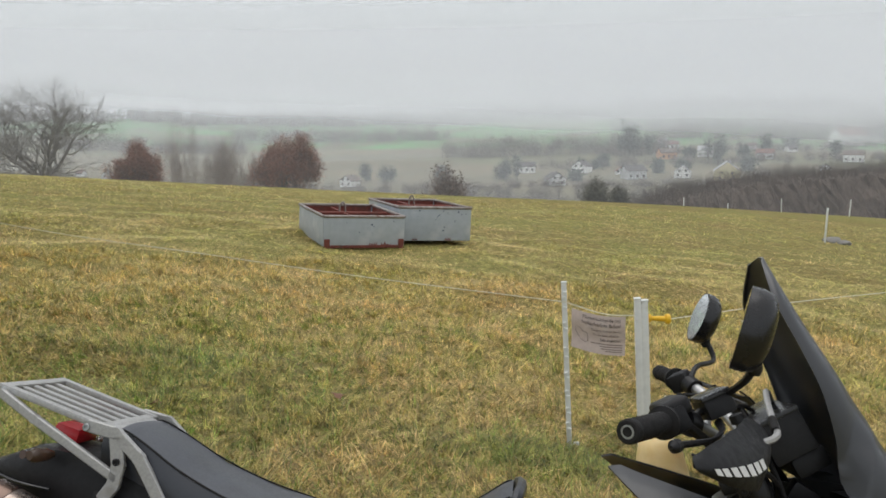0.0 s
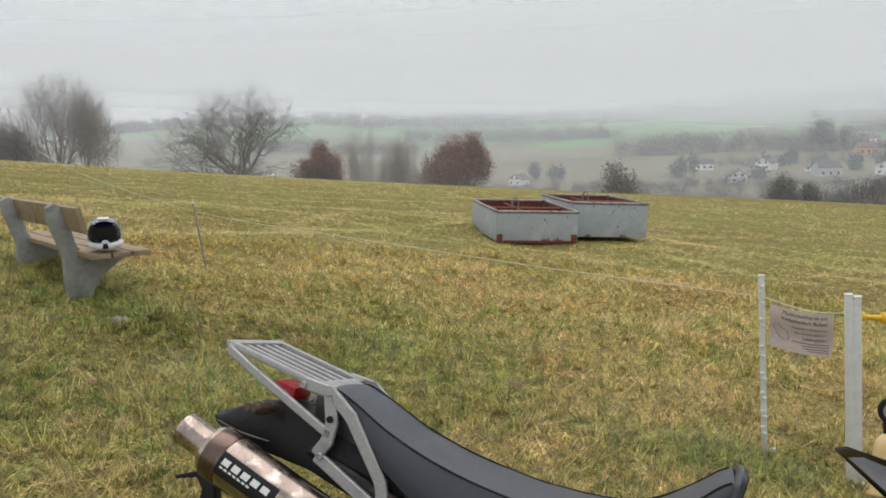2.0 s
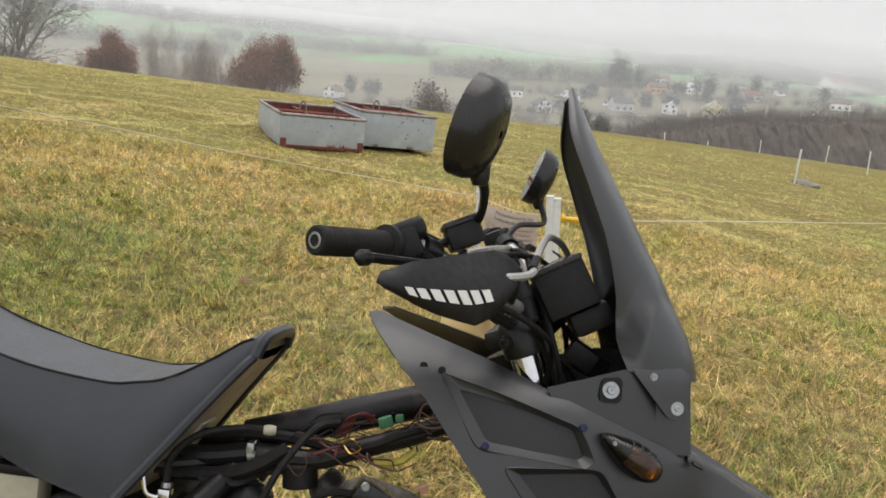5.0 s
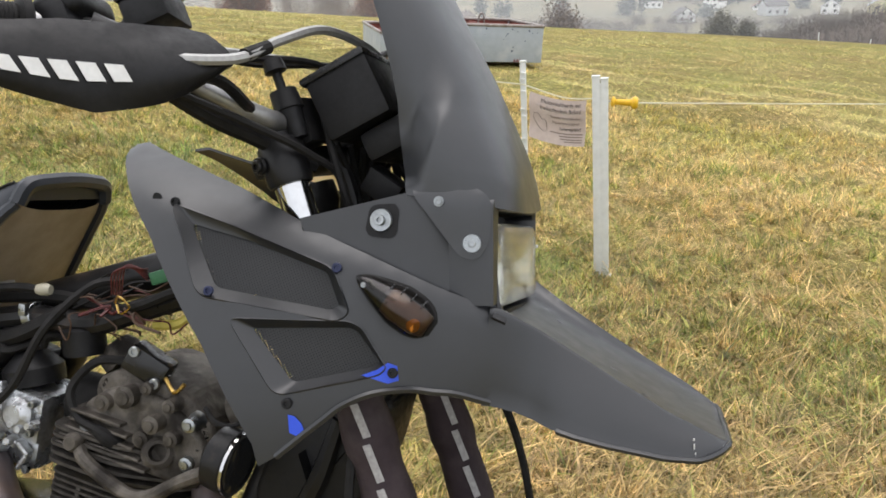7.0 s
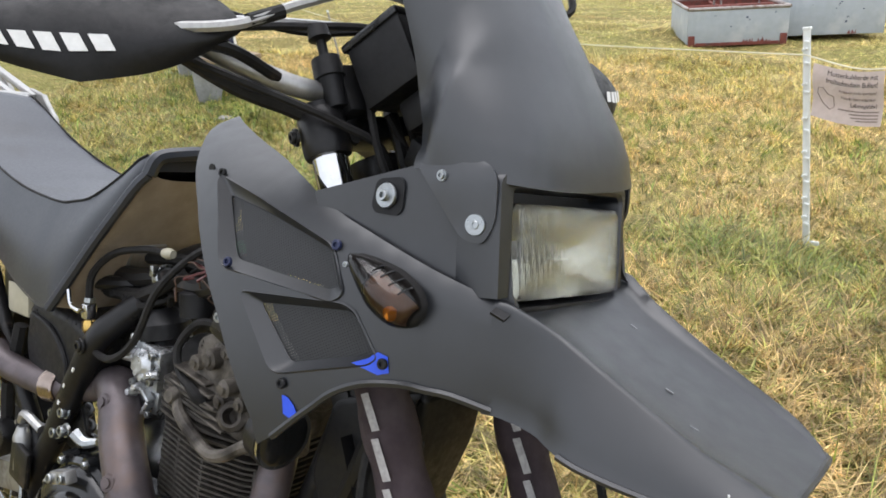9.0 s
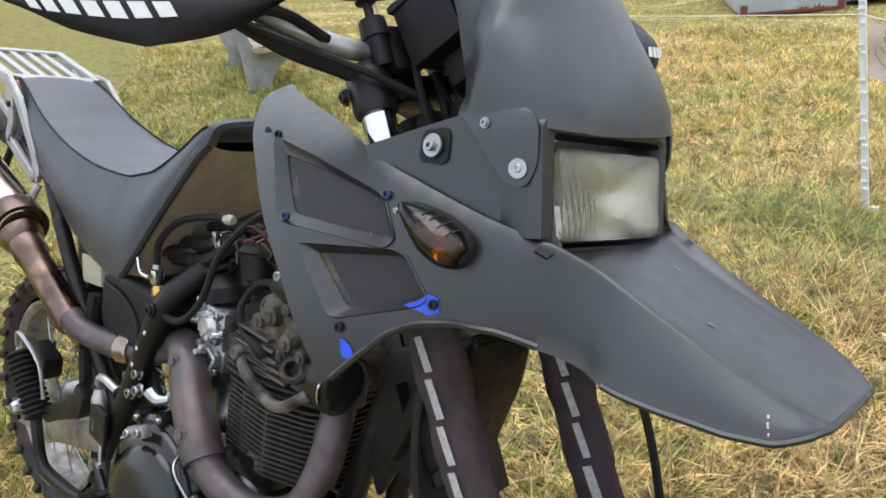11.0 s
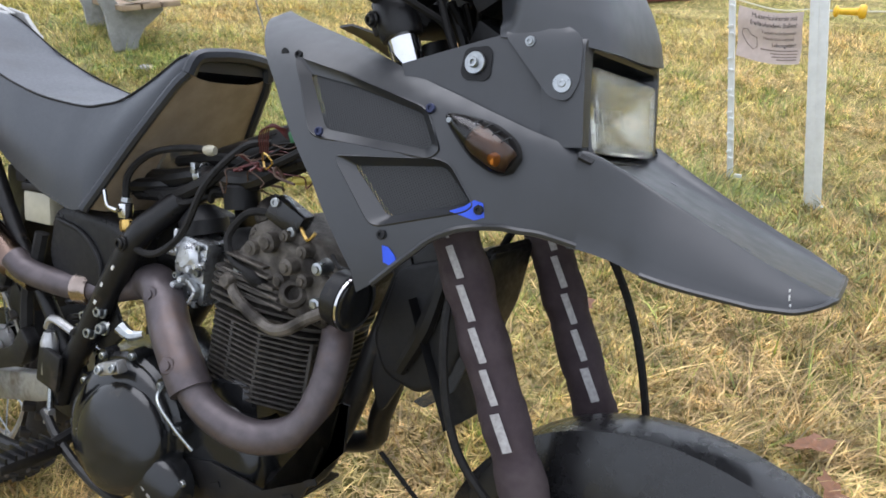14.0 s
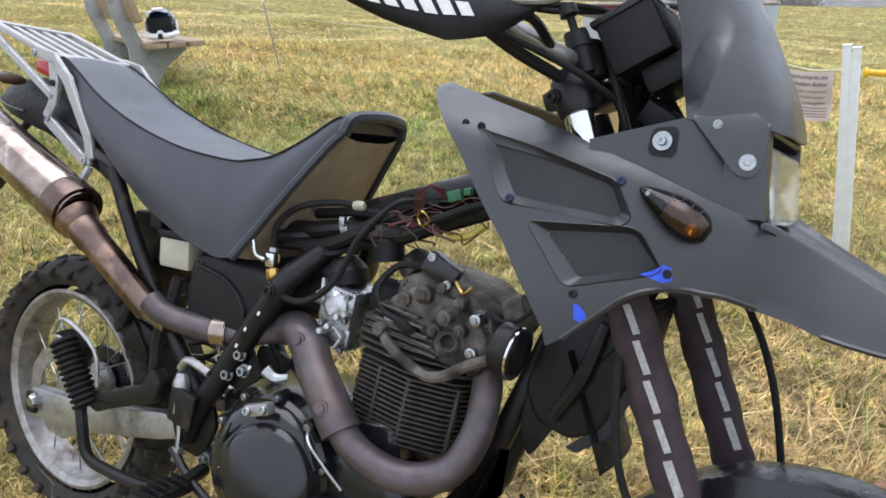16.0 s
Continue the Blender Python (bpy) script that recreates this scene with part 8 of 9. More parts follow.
    part("idle_screw", lathe((0.05, -0.10, 0.60), (0.05, -0.105, 0.575), [(0, 0.006), (1, 0.004)], 8), "brass", carb)
    part("intake_boot", lathe((0.11, -0.04, 0.70), (0.165, -0.03, 0.70), [(0, 0.038), (0.3, 0.042), (0.7, 0.038), (1, 0.042)], 20), "rubber", carb)
    part("rear_boot", lathe((0.03, -0.05, 0.69), (-0.07, -0.04, 0.685), [(0, 0.036), (0.2, 0.042), (0.4, 0.038), (0.6, 0.044), (1, 0.048)], 20), "rubber", carb)
    part("filter_can", lathe((0.135, -0.055, 0.775), (0.13, -0.055, 0.815), [(0, 0.030), (0.9, 0.030), (1, 0.024)], 18), "plastic_dark", carb)
    # airbox
    ab = part("airbox", prism(rounded([(-0.262, 0.735), (-0.20, 0.742), (-0.10, 0.735), (-0.03, 0.715), (-0.05, 0.650), (-0.10, 0.605), (-0.17, 0.585), (-0.255, 0.585), (-0.285, 0.64)], 0.03), -0.138, 0.13, 0.018, 3), "plastic_dark", bike, "black plastic airbox", smooth=50)
    part("airbox_rib", tube([(-0.24, -0.139, 0.715), (-0.17, -0.140, 0.70), (-0.125, -0.140, 0.66), (-0.12, -0.139, 0.62)], 0.005, 8, 5), "plastic_dark", ab)
    res = part("brake_fluid_reservoir", block((-0.322, -0.11, 0.725), (0.085, 0.045, 0.06), bevel=0.008), "canister_white", bike, "yellowed plastic fluid reservoir")
    part("reservoir_lid", block((-0.322, -0.11, 0.762), (0.088, 0.048, 0.016), bevel=0.004), "plastic_dark", res)
    # ignition coil
    m = Matrix.Translation((0.262, -0.082, 0.782)) @ pose(0, 0, 0, 0, 30, 12)
    bm = block((0, 0, 0), (0.062, 0.040, 0.040), bevel=0.008)
    bm.transform(m)
    coil = part("ignition_coil", bm, "gloss_black", bike, "black ignition coil with bright screws")
    bolt(coil, m @ V(-0.022, -0.020, 0.012), m.to_3x3() @ V(0, -1, 0), 0.0075, 0.005, "zinc")
    bolt(coil, m @ V(0.024, -0.020, -0.010), m.to_3x3() @ V(0, -1, 0), 0.0075, 0.005, "zinc")
    part("coil_tab", tube([(0.29, -0.088, 0.768), (0.31, -0.095, 0.752), (0.325, -0.095, 0.765)], 0.003, 6, 4), "brass", coil)
    # horn
    h = V(0.400, -0.130, 0.690)
    d = V(0.985, -0.06, -0.15).normalized()
    horn = part("horn", lathe(h + d * 0.03, h + d * 0.034, [(0, 0.042), (1, 0.042)], 28), "chrome", bike, "round horn with a chromed ring")
    part("horn_body", lathe(h - d * 0.012, h + d * 0.030, [(0, 0.020), (0.3, 0.040), (0.95, 0.043), (1, 0.040)], 28), "frame", horn)
    part("horn_face", lathe(h + d * 0.034, h + d * 0.038, [(0, 0.037), (0.6, 0.034), (1, 0.012)], 28), "case", horn)
    # belly guard and radiator-like oil cooler mesh
    guard = part("belly_guard", prism([(0.10, 0.36), (0.17, 0.372), (0.28, 0.36), (0.38, 0.41), (0.435, 0.470), (0.44, 0.54), (0.43, 0.54), (0.415, 0.475), (0.355, 0.36), (0.26, 0.295), (0.10, 0.285)], -0.15, -0.144, 0.002), "frame", bike, "black sheet-metal engine guard")
    part("skid_sheet", block((0.19, -0.04, 0.288), (0.16, 0.20, 0.006), rot(0, -6, 0)), "frame", guard)
    for x, z in ((0.18, 0.335), (0.235, 0.325), (0.29, 0.335), (0.335, 0.365), (0.38, 0.405)):
        part("guard_slot", block((x, -0.1512, z), (0.024, 0.002, 0.010), rot(0, -25, 0), bevel=0.0), "plastic_dark", guard, smooth=0)
    cooler = part("oil_cooler", block((0.50, -0.01, 0.66), (0.035, 0.13, 0.20), rot(0, -22, 0), bevel=0.006), "frame", bike, "black oil cooler with wire gauze")
    for k in range(12):
        c = V(0.50, -0.01, 0.66) + rot(0, -22, 0) @ V(0.017, 0, -0.088 + 0.016 * k)
        part("cooler_fin", block(c, (0.004, 0.12, 0.005), rot(0, -22, 0)), "plastic_dark", cooler, smooth=0)
    bm = grid_mesh("gauze", [[V(0.525, -0.01, 0.60) + rot(0, -22, 0) @ V(0.01 + 0.01 * math.cos(y * 20), y, z) for y in np.linspace(-0.085, 0.085, 9)] for z in np.linspace(-0.09, 0.10, 5)])
    part("stone_guard", bm, "plastic_dark", cooler)
    shroud = part("cooler_shroud", prism(rounded([(0.462, 0.735), (0.557, 0.765), (0.618, 0.785), (0.600, 0.691), (0.556, 0.582), (0.508, 0.552), (0.447, 0.570), (0.424, 0.621)], 0.018), -0.078, 0.05, 0.010, 3), "plastic_dark", cooler, "black plastic cooler shroud", smooth=50)
    part("shroud_rib", tube([(0.545, -0.080, 0.745), (0.520, -0.084, 0.660), (0.480, -0.082, 0.585)], [0.010, 0.014, 0.010], 8, 5), "frame", cooler)
    part("stone_guard", prism(rounded([(0.598, 0.72), (0.612, 0.72), (0.604, 0.66), (0.566, 0.572), (0.520, 0.535), (0.500, 0.540), (0.552, 0.585), (0.590, 0.665)], 0.004), -0.074, -0.070, 0.001, 1), "gauze", cooler, "bent wire gauze")
    part("side_gusset", prism(rounded([(0.47, 0.80), (0.54, 0.79), (0.50, 0.60), (0.44, 0.50), (0.42, 0.56)], 0.02), -0.07, -0.062, 0.002), "frame", cooler)
    return eng


M["carb_alloy"] = surf("bright_cast_alloy", (0.62, 0.64, 0.66), (0.42, 0.43, 0.44), 70, 0.30, metal=0.9, bump=0.35, stain=(0.18, 0.17, 0.16), sscale=22, slo=0.58, shi=0.72)
M["canister_white"] = surf("yellowed_white_plastic", (0.42, 0.40, 0.31), (0.36, 0.34, 0.26), 30, 0.4, bump=0.05)
make_engine()


# ---- foot controls ----
def make_pegs():
    prof = []
    for k in range(12):
        prof += [(k / 12, 0.022), (k / 12 + 0.03, 0.030), (k / 12 + 0.055, 0.030), (k / 12 + 0.08, 0.022)]
    peg = part("pillion_peg", lathe((-0.605, -0.175, 0.500), (-0.522, -0.170, 0.370), prof[:-1] + [(1, 0.022)], 16), "rubber", bike, "folded ribbed rubber pillion footpeg")
    part("peg_bracket", prism(rounded([(-0.56, 0.385), (-0.50, 0.40), (-0.36, 0.455), (-0.33, 0.50), (-0.30, 0.47), (-0.33, 0.42), (-0.44, 0.385), (-0.50, 0.36)], 0.012), -0.168, -0.140, 0.006), "frame", peg, "black cast bracket")
    part("peg_wire", tube([(-0.66, -0.16, 0.50), (-0.60, -0.175, 0.545), (-0.50, -0.175, 0.50), (-0.49, -0.172, 0.42)], 0.0045, 6, 4), "alu", peg)
    part("peg_wire", tube([(-0.68, -0.15, 0.47), (-0.63, -0.17, 0.50), (-0.58, -0.175, 0.49)], 0.004, 6, 4), "alu", peg)
    cal = part("brake_caliper", block((-0.70, -0.085, 0.44), (0.09, 0.05, 0.06), rot(0, 20, 0), bevel=0.012), "frame", bike, "black rear brake caliper")
    part("caliper_bolt", lathe((-0.70, -0.11, 0.45), (-0.70, -0.125, 0.45), [(0, 0.010), (1, 0.009)], 6), "zinc", cal)
    ped = part("brake_pedal", tube([(-0.27, -0.16, 0.345), (-0.20, -0.172, 0.30), (-0.08, -0.185, 0.262), (0.06, -0.195, 0.262), (0.12, -0.20, 0.275)], 0.009, 8, 5), "frame", bike, "black steel brake pedal")
    part("pedal_tread", block((0.12, -0.215, 0.278), (0.045, 0.04, 0.012), bevel=0.003), "zinc", ped)
    mc = part("brake_master_cylinder", lathe((-0.262, -0.150, 0.50), (-0.262, -0.152, 0.40), [(0, 0.010), (0.2, 0.017), (0.8, 0.017), (1, 0.010)], 14), "alu", bike, "rear brake master cylinder")
    part("master_guard", block((-0.245, -0.162, 0.435), (0.065, 0.012, 0.075), rot(0, 12, 0), bevel=0.006), "frame", mc)
    part("push_rod", tube([(-0.262, -0.152, 0.40), (-0.258, -0.158, 0.34)], 0.005, 6, 2), "zinc", mc)
    part("rod_clevis", block((-0.258, -0.158, 0.335), (0.018, 0.016, 0.03), bevel=0.003), "alu", mc)
    part("hose_union", tube([(-0.268, -0.150, 0.508), (-0.24, -0.155, 0.53), (-0.19, -0.15, 0.515)], 0.008, 8, 5), "alu", mc)
    peg2 = part("rider_peg", block((-0.205, -0.24, 0.30), (0.05, 0.11, 0.02), bevel=0.004), "frame", bike, "serrated black rider footpeg")
    for k in range(6):
        part("tooth", block((-0.205, -0.195 - 0.018 * k, 0.314), (0.05, 0.004, 0.012)), "frame", peg2, smooth=0)
    part("peg_mount", tube([(-0.21, -0.13, 0.31), (-0.205, -0.19, 0.30)], 0.014, 8, 2), "frame", peg2)
    stay = part("silencer_stay", tube([(-0.555, -0.165, 0.375), (-0.54, -0.17, 0.33), (-0.52, -0.17, 0.262), (-0.45, -0.168, 0.245), (-0.33, -0.165, 0.245), (-0.25, -0.16, 0.27)], 0.0125, 10, 5), "frame", bike, "bent black tube beside the rear wheel")
    # chain
    link = block((0, 0, 0), (0.017, 0.012, 0.011), bevel=0.002, seg=1)
    me = bpy.data.meshes.new("chain_link")
    link.to_mesh(me)
    link.free()
    me.materials.append(M["case"])
    ch = thing_part("chain")
    for z0, z1, n in ((0.395, 0.36, 34), (0.235, 0.30, 34)):
        for k in range(n):
            t = k / (n - 1)
            ob = new("chain_link", me)
            ob.parent = ch
            ob.matrix_local = pose(-0.77 + 0.56 * t, 0.062, z0 + (z1 - z0) * t - 0.018 * math.sin(math.pi * t) * (z0 < 0.3), 0, 0, 0)
    part("sprocket", lathe((-0.77, 0.056, 0.315), (-0.77, 0.064, 0.315), [(0, 0.09), (1, 0.09)], 44), "case", bike, "dark rear sprocket")
    part("linkage", block((-0.50, -0.02, 0.50), (0.09, 0.10, 0.09), rot(0, 20, 0), bevel=0.02), "frame", bike, "black shock mounting casting")
    spring = [(-0.36 + 0.06 * k / 90 * -1 + 0.032 * math.cos(k * 0.62), 0.032 * math.sin(k * 0.62), 0.42 + 0.30 * k / 90) for k in range(91)]
    part("shock_spring", tube(spring, 0.006, 6, 2), "frame", bike, "black shock absorber spring")
    part("rear_hugger", grid_mesh("hugger", [[(-0.77 + r * math.cos(t), y, 0.315 + r * math.sin(t)) for y in np.linspace(-0.075, 0.075, 5)] for t in np.linspace(0.2, 1.05, 12) for r in (0.352,)]), "plastic_dark", bike, "black inner mudguard")


def thing_part(name):
    ob = part(name, block((-0.225, 0.062, 0.33), (0.02, 0.03, 0.05), bevel=0.004), "case", bike, "oily drive chain")
    return ob


make_pegs()


# ---- loom, hoses, wires ----
def make_loom():
    cable([(-0.14, -0.055, 0.80), (-0.03, -0.062, 0.808), (0.05, -0.062, 0.822), (0.15, -0.060, 0.822), (0.227, -0.062, 0.850), (0.32, -0.06, 0.886), (0.42, -0.05, 0.93)], 0.017, "frame", "loom", 6, 10)
    cable([(-0.10, -0.075, 0.775), (0.0, -0.08, 0.785), (0.06, -0.085, 0.805), (0.11, -0.07, 0.838)], 0.012, "rubber", "hose")
    cable([(-0.05, -0.03, 0.835), (0.06, -0.04, 0.85), (0.14, -0.045, 0.848), (0.20, -0.05, 0.842)], 0.010, "rubber", "hose")
    cable([(-0.068, -0.128, 0.768), (-0.066, -0.122, 0.815), (-0.03, -0.105, 0.852), (0.03, -0.085, 0.866), (0.075, -0.075, 0.866)], 0.0062, "rubber", "fuel_hose")
    cable([(0.19, -0.05, 0.888), (0.155, -0.075, 0.878), (0.115, -0.115, 0.820), (0.075, -0.128, 0.735), (0.02, -0.135, 0.692), (-0.035, -0.135, 0.693), (-0.060, -0.130, 0.722)], 0.0062, "rubber", "fuel_hose")
    cable([(0.11, -0.045, 0.79), (0.085, -0.07, 0.80), (0.07, -0.065, 0.78)], 0.006, "rubber", "hose")
    tap = part("fuel_tap", block((-0.067, -0.128, 0.752), (0.020, 0.018, 0.026), bevel=0.003), "chrome", bike, "chromed fuel tap with a brass nut")
    part("brass_nut", lathe((-0.066, -0.128, 0.737), (-0.064, -0.129, 0.716), [(0, 0.0095), (0.2, 0.0115), (0.8, 0.0115), (1, 0.0095)], 6), "brass", tap)
    part("tap_lever", tube([(-0.075, -0.140, 0.752), (-0.092, -0.146, 0.760), (-0.100, -0.146, 0.785)], [0.005, 0.0035, 0.004], 7, 4), "chrome", tap)
    part("hose_clip", lathe((-0.067, -0.127, 0.766), (-0.067, -0.126, 0.774), [(0, 0.009), (1, 0.009)], 10), "zinc", tap)
    part("hose_clip", lathe((-0.062, -0.129, 0.712), (-0.061, -0.130, 0.705), [(0, 0.009), (1, 0.009)], 10), "zinc", tap)
    part("hose_joint", lathe((0.068, -0.077, 0.866), (0.088, -0.073, 0.866), [(0, 0.007), (0.3, 0.009), (0.7, 0.009), (1, 0.007)], 10), "canister_white", bike, "pale hose joint")
    clip = part("jubilee_clip", lathe((0.045, -0.063, 0.820), (0.060, -0.063, 0.824), [(0, 0.020), (0.1, 0.0215), (0.9, 0.0215), (1, 0.020)], 16), "zinc", bike, "bright worm-drive hose clip")
    part("clip_screw", block((0.052, -0.084, 0.835), (0.012, 0.010, 0.018), bevel=0.002), "zinc", clip)
    rng = random.Random(4)
    for k in range(30):
        key = ("wire_red", "wire_brown", "wire_brown", "wire_brown", "rubber")[k % 5]
        x = 0.10 + 0.27 * rng.random()
        pts = [(x, -0.075 + rng.uniform(-0.015, 0.02), 0.835 + (x - 0.1) * 0.25 + rng.uniform(-0.03, 0.025))]
        for j in range(4):
            p = pts[-1]
            pts.append((p[0] + rng.uniform(-0.01, 0.04), p[1] + rng.uniform(-0.018, 0.018), p[2] + rng.uniform(-0.016, 0.024)))
        cable(pts, 0.0012 if k % 3 else 0.0022, key, "wire", 5, 5)
    for k in range(5):
        cable([(0.195 + 0.004 * k, -0.08, 0.872), (0.208 + 0.005 * k, -0.095, 0.905 + 0.003 * k), (0.235 + 0.004 * k, -0.092, 0.915), (0.252, -0.08, 0.898 + 0.004 * k)], 0.0012, "wire_red", "wire", 5, 5)
    cable([(0.205, -0.085, 0.862), (0.222, -0.10, 0.875), (0.238, -0.098, 0.862), (0.222, -0.095, 0.850), (0.207, -0.085, 0.860)], 0.0016, "brass", "wire_loop", 6, 6)
    con = part("connector", block((0.272, -0.080, 0.905), (0.024, 0.016, 0.018), rot(0, -20, 10), bevel=0.003), "wire_green", bike, "green wiring connector")
    part("connector", block((0.294, -0.078, 0.914), (0.014, 0.012, 0.012), rot(0, -10, 0), bevel=0.003), "wire_green", con)
    cable([(0.26, -0.07, 0.835), (0.30, -0.075, 0.842), (0.325, -0.07, 0.862)], 0.007, "wire_yellow", "wire_sleeve")
    cable([(0.17, -0.05, 0.84), (0.25, -0.09, 0.865), (0.30, -0.085, 0.888), (0.345, -0.07, 0.902)], 0.007, "rubber", "loom_branch")
    cable([(0.355, -0.09, 0.735), (0.385, -0.11, 0.725), (0.42, -0.12, 0.732), (0.45, -0.12, 0.76)], 0.0035, "rubber", "wire")
    cable([(0.06, -0.13, 0.49), (0.09, -0.19, 0.475), (0.13, -0.195, 0.44), (0.16, -0.18, 0.40)], 0.003, "zinc", "breather_wire")
    cable([(-0.30, -0.135, 0.68), (-0.315, -0.14, 0.62), (-0.345, -0.14, 0.56), (-0.352, -0.14, 0.48)], 0.013, "rubber", "drain_hose")
    cable([(0.42, -0.03, 0.42), (0.50, 0.02, 0.30), (0.56, 0.06, 0.20)], 0.004, "rubber", "dangling_cable")
    for k in range(7):
        x = -0.30 + 0.05 * k
        cable([(x, -0.06, 0.80), (x + 0.03, -0.07 - 0.004 * k, 0.775), (x + 0.07, -0.065, 0.79), (x + 0.12, -0.05, 0.80)], 0.006, "rubber", "loom_wire", 5, 6)
    for k, p in enumerate(((-0.40, -0.10, 0.78), (-0.35, -0.10, 0.80), (-0.30, -0.095, 0.785))):
        part("relay", block(p, (0.035, 0.03, 0.03), rot(0, 10 * k, 0), bevel=0.004), "plastic_dark", bike, "small black relay")
    part("battery_tray", block((-0.40, 0.0, 0.74), (0.22, 0.16, 0.10), bevel=0.01), "frame", bike, "black battery tray")
    part("inner_mudguard", block((-0.47, 0.0, 0.66), (0.03, 0.17, 0.30), rot(0, 30, 0), bevel=0.01), "plastic_dark", bike, "black plastic inner mudguard")


make_loom()


# ---- spare fuel canister hung on the bars ----
def make_canister():
    can = part("fuel_canister", lathe((0.385, 0.245, 0.930), (0.370, 0.255, 1.105), [(0, 0.045), (0.03, 0.060), (0.06, 0.064), (0.28, 0.066), (0.30, 0.070), (0.33, 0.070), (0.36, 0.064), (0.55, 0.060), (0.80, 0.052), (0.93, 0.046), (1, 0.032)], 26), "canister", bike, "yellowed translucent plastic fuel bottle hung on the bars", smooth=50)
    part("fuel", lathe((0.386, 0.244, 0.925), (0.3825, 0.2465, 0.955), [(0, 0.040), (0.3, 0.062), (1, 0.0675)], 26), "fuel", can, "brownish fuel in the bottom")
    part("outlet", lathe((0.395, 0.215, 0.930), (0.397, 0.205, 0.905), [(0, 0.010), (1, 0.007)], 10), "canister", can)
    part("cap", lathe((0.370, 0.255, 1.104), (0.368, 0.256, 1.130), [(0, 0.030), (0.9, 0.030), (1, 0.024)], 18), "plastic_dark", can)
    part("hanger", tube([(0.369, 0.256, 1.125), (0.375, 0.25, 1.17), (0.385, 0.245, 1.20)], 0.003, 6, 4), "cord", can)
    return can


make_canister()


# ---- grass: wet, matted straw and green blades, thick near the motorcycle and thinner up the meadow ----
def blades(name, n, region, size, seed, label, lean=1.0, mat_key="blades"):
    """Bent blades scattered by a plan of density; each is a strip of three faces that lies over to one side."""
    rng = np.random.default_rng(seed)
    x, y = region(rng, n)
    n = len(x)
    z = land(x, y) + lumps(x, y)
    clump = 0.55 + 0.9 * (0.5 + 0.5 * np.sin(x * 2.1 + 1.7 * np.sin(y * 1.3)) * np.sin(y * 2.4 + 1.3 * np.sin(x * 1.7))) ** 2
    fine = 0.7 + 0.6 * (0.5 + 0.5 * np.sin(x * 9.3 + 2 * np.sin(y * 7.1)) * np.sin(y * 8.7 + 2 * np.sin(x * 6.3)))
    ln = size * rng.gamma(4.0, 0.25, n) * clump * fine
    far = np.clip((np.hypot(x, y) - 9) / 20, 0, 1)
    az = rng.uniform(0, 2 * np.pi, n) * 0.75 + 1.3 * np.sin(x * 1.3) + 1.3 * np.cos(y * 1.1)
    el = np.clip(rng.normal(0.62, 0.36, n) * lean, 0.08, 1.45)
    wd = rng.uniform(0.0014, 0.0038, n) * (size / 0.10) ** 0.7 * (1 + 1.5 * far)
    d = np.stack([np.cos(az), np.sin(az)], 1)
    sx, sy = -d[:, 1] * wd, d[:, 0] * wd
    P = np.empty((n, 5, 3))
    for k, (t, bend, w) in enumerate(((0.0, 0.0, 1.0), (0.55, 0.45, 0.85))):
        h = t * np.sin(el) * (1 - 0.35 * bend)
        f = t * np.cos(el) + 0.35 * bend * t
        cx, cy, cz = x + d[:, 0] * f * ln, y + d[:, 1] * f * ln, z + h * ln + 0.002
        P[:, 2 * k] = np.stack([cx - sx * w, cy - sy * w, cz], 1)
        P[:, 2 * k + 1] = np.stack([cx + sx * w, cy + sy * w, cz], 1)
    f = np.cos(el) + 0.30
    P[:, 4] = np.stack([x + d[:, 0] * f * ln, y + d[:, 1] * f * ln, z + np.maximum(0.004, 0.60 * np.sin(el) * ln)], 1)
    me = bpy.data.meshes.new(name)
    o = (np.arange(n) * 5)[:, None]
    quads = (o + np.array([0, 1, 3, 2])).reshape(-1, 4)
    tris = o + np.array([2, 3, 4])
    loops = np.concatenate([quads.reshape(-1), tris.reshape(-1)])
    me.vertices.add(n * 5)
    me.vertices.foreach_set("co", P.reshape(-1).astype(np.float32))
    me.loops.add(len(loops))
    me.loops.foreach_set("vertex_index", loops.astype(np.int32))
    me.polygons.add(len(quads) + len(tris))
    starts = np.concatenate([np.arange(len(quads)) * 4, len(quads) * 4 + np.arange(len(tris)) * 3])
    me.polygons.foreach_set("loop_start", starts.astype(np.int32))
    me.update(calc_edges=True)
    me.validate()
    me.materials.append(M[mat_key])
    ob = new(name, me)
    return tagged(ob, label, "grass", kind="stuff")


def wedge(r0, r1, power, per, spread):
    """Tussocks over the part of the meadow that lies before the motorcycle, denser towards it, with loose blades between."""
    def f(rng, n):
        k = n // per
        r = (r0 ** power + rng.random(k) * (r1 ** power - r0 ** power)) ** (1 / power)
        a = rng.uniform(-0.56, 1.02, k)
        w = spread * rng.gamma(3.0, 0.33, k)
        i = rng.integers(0, k, n)
        off = rng.normal(0, 1, (n, 2)) * w[i][:, None]
        loose = rng.random(n) < 0.42
        r2 = (r0 ** power + rng.random(n) * (r1 ** power - r0 ** power)) ** (1 / power)
        a2 = rng.uniform(-0.56, 1.02, n)
        x = np.where(loose, 0.2 - r2 * np.sin(a2), 0.2 - r[i] * np.sin(a[i]) + off[:, 0])
        y = np.where(loose, 0.4 + r2 * np.cos(a2), 0.4 + r[i] * np.cos(a[i]) + off[:, 1])
        return x, y
    return f


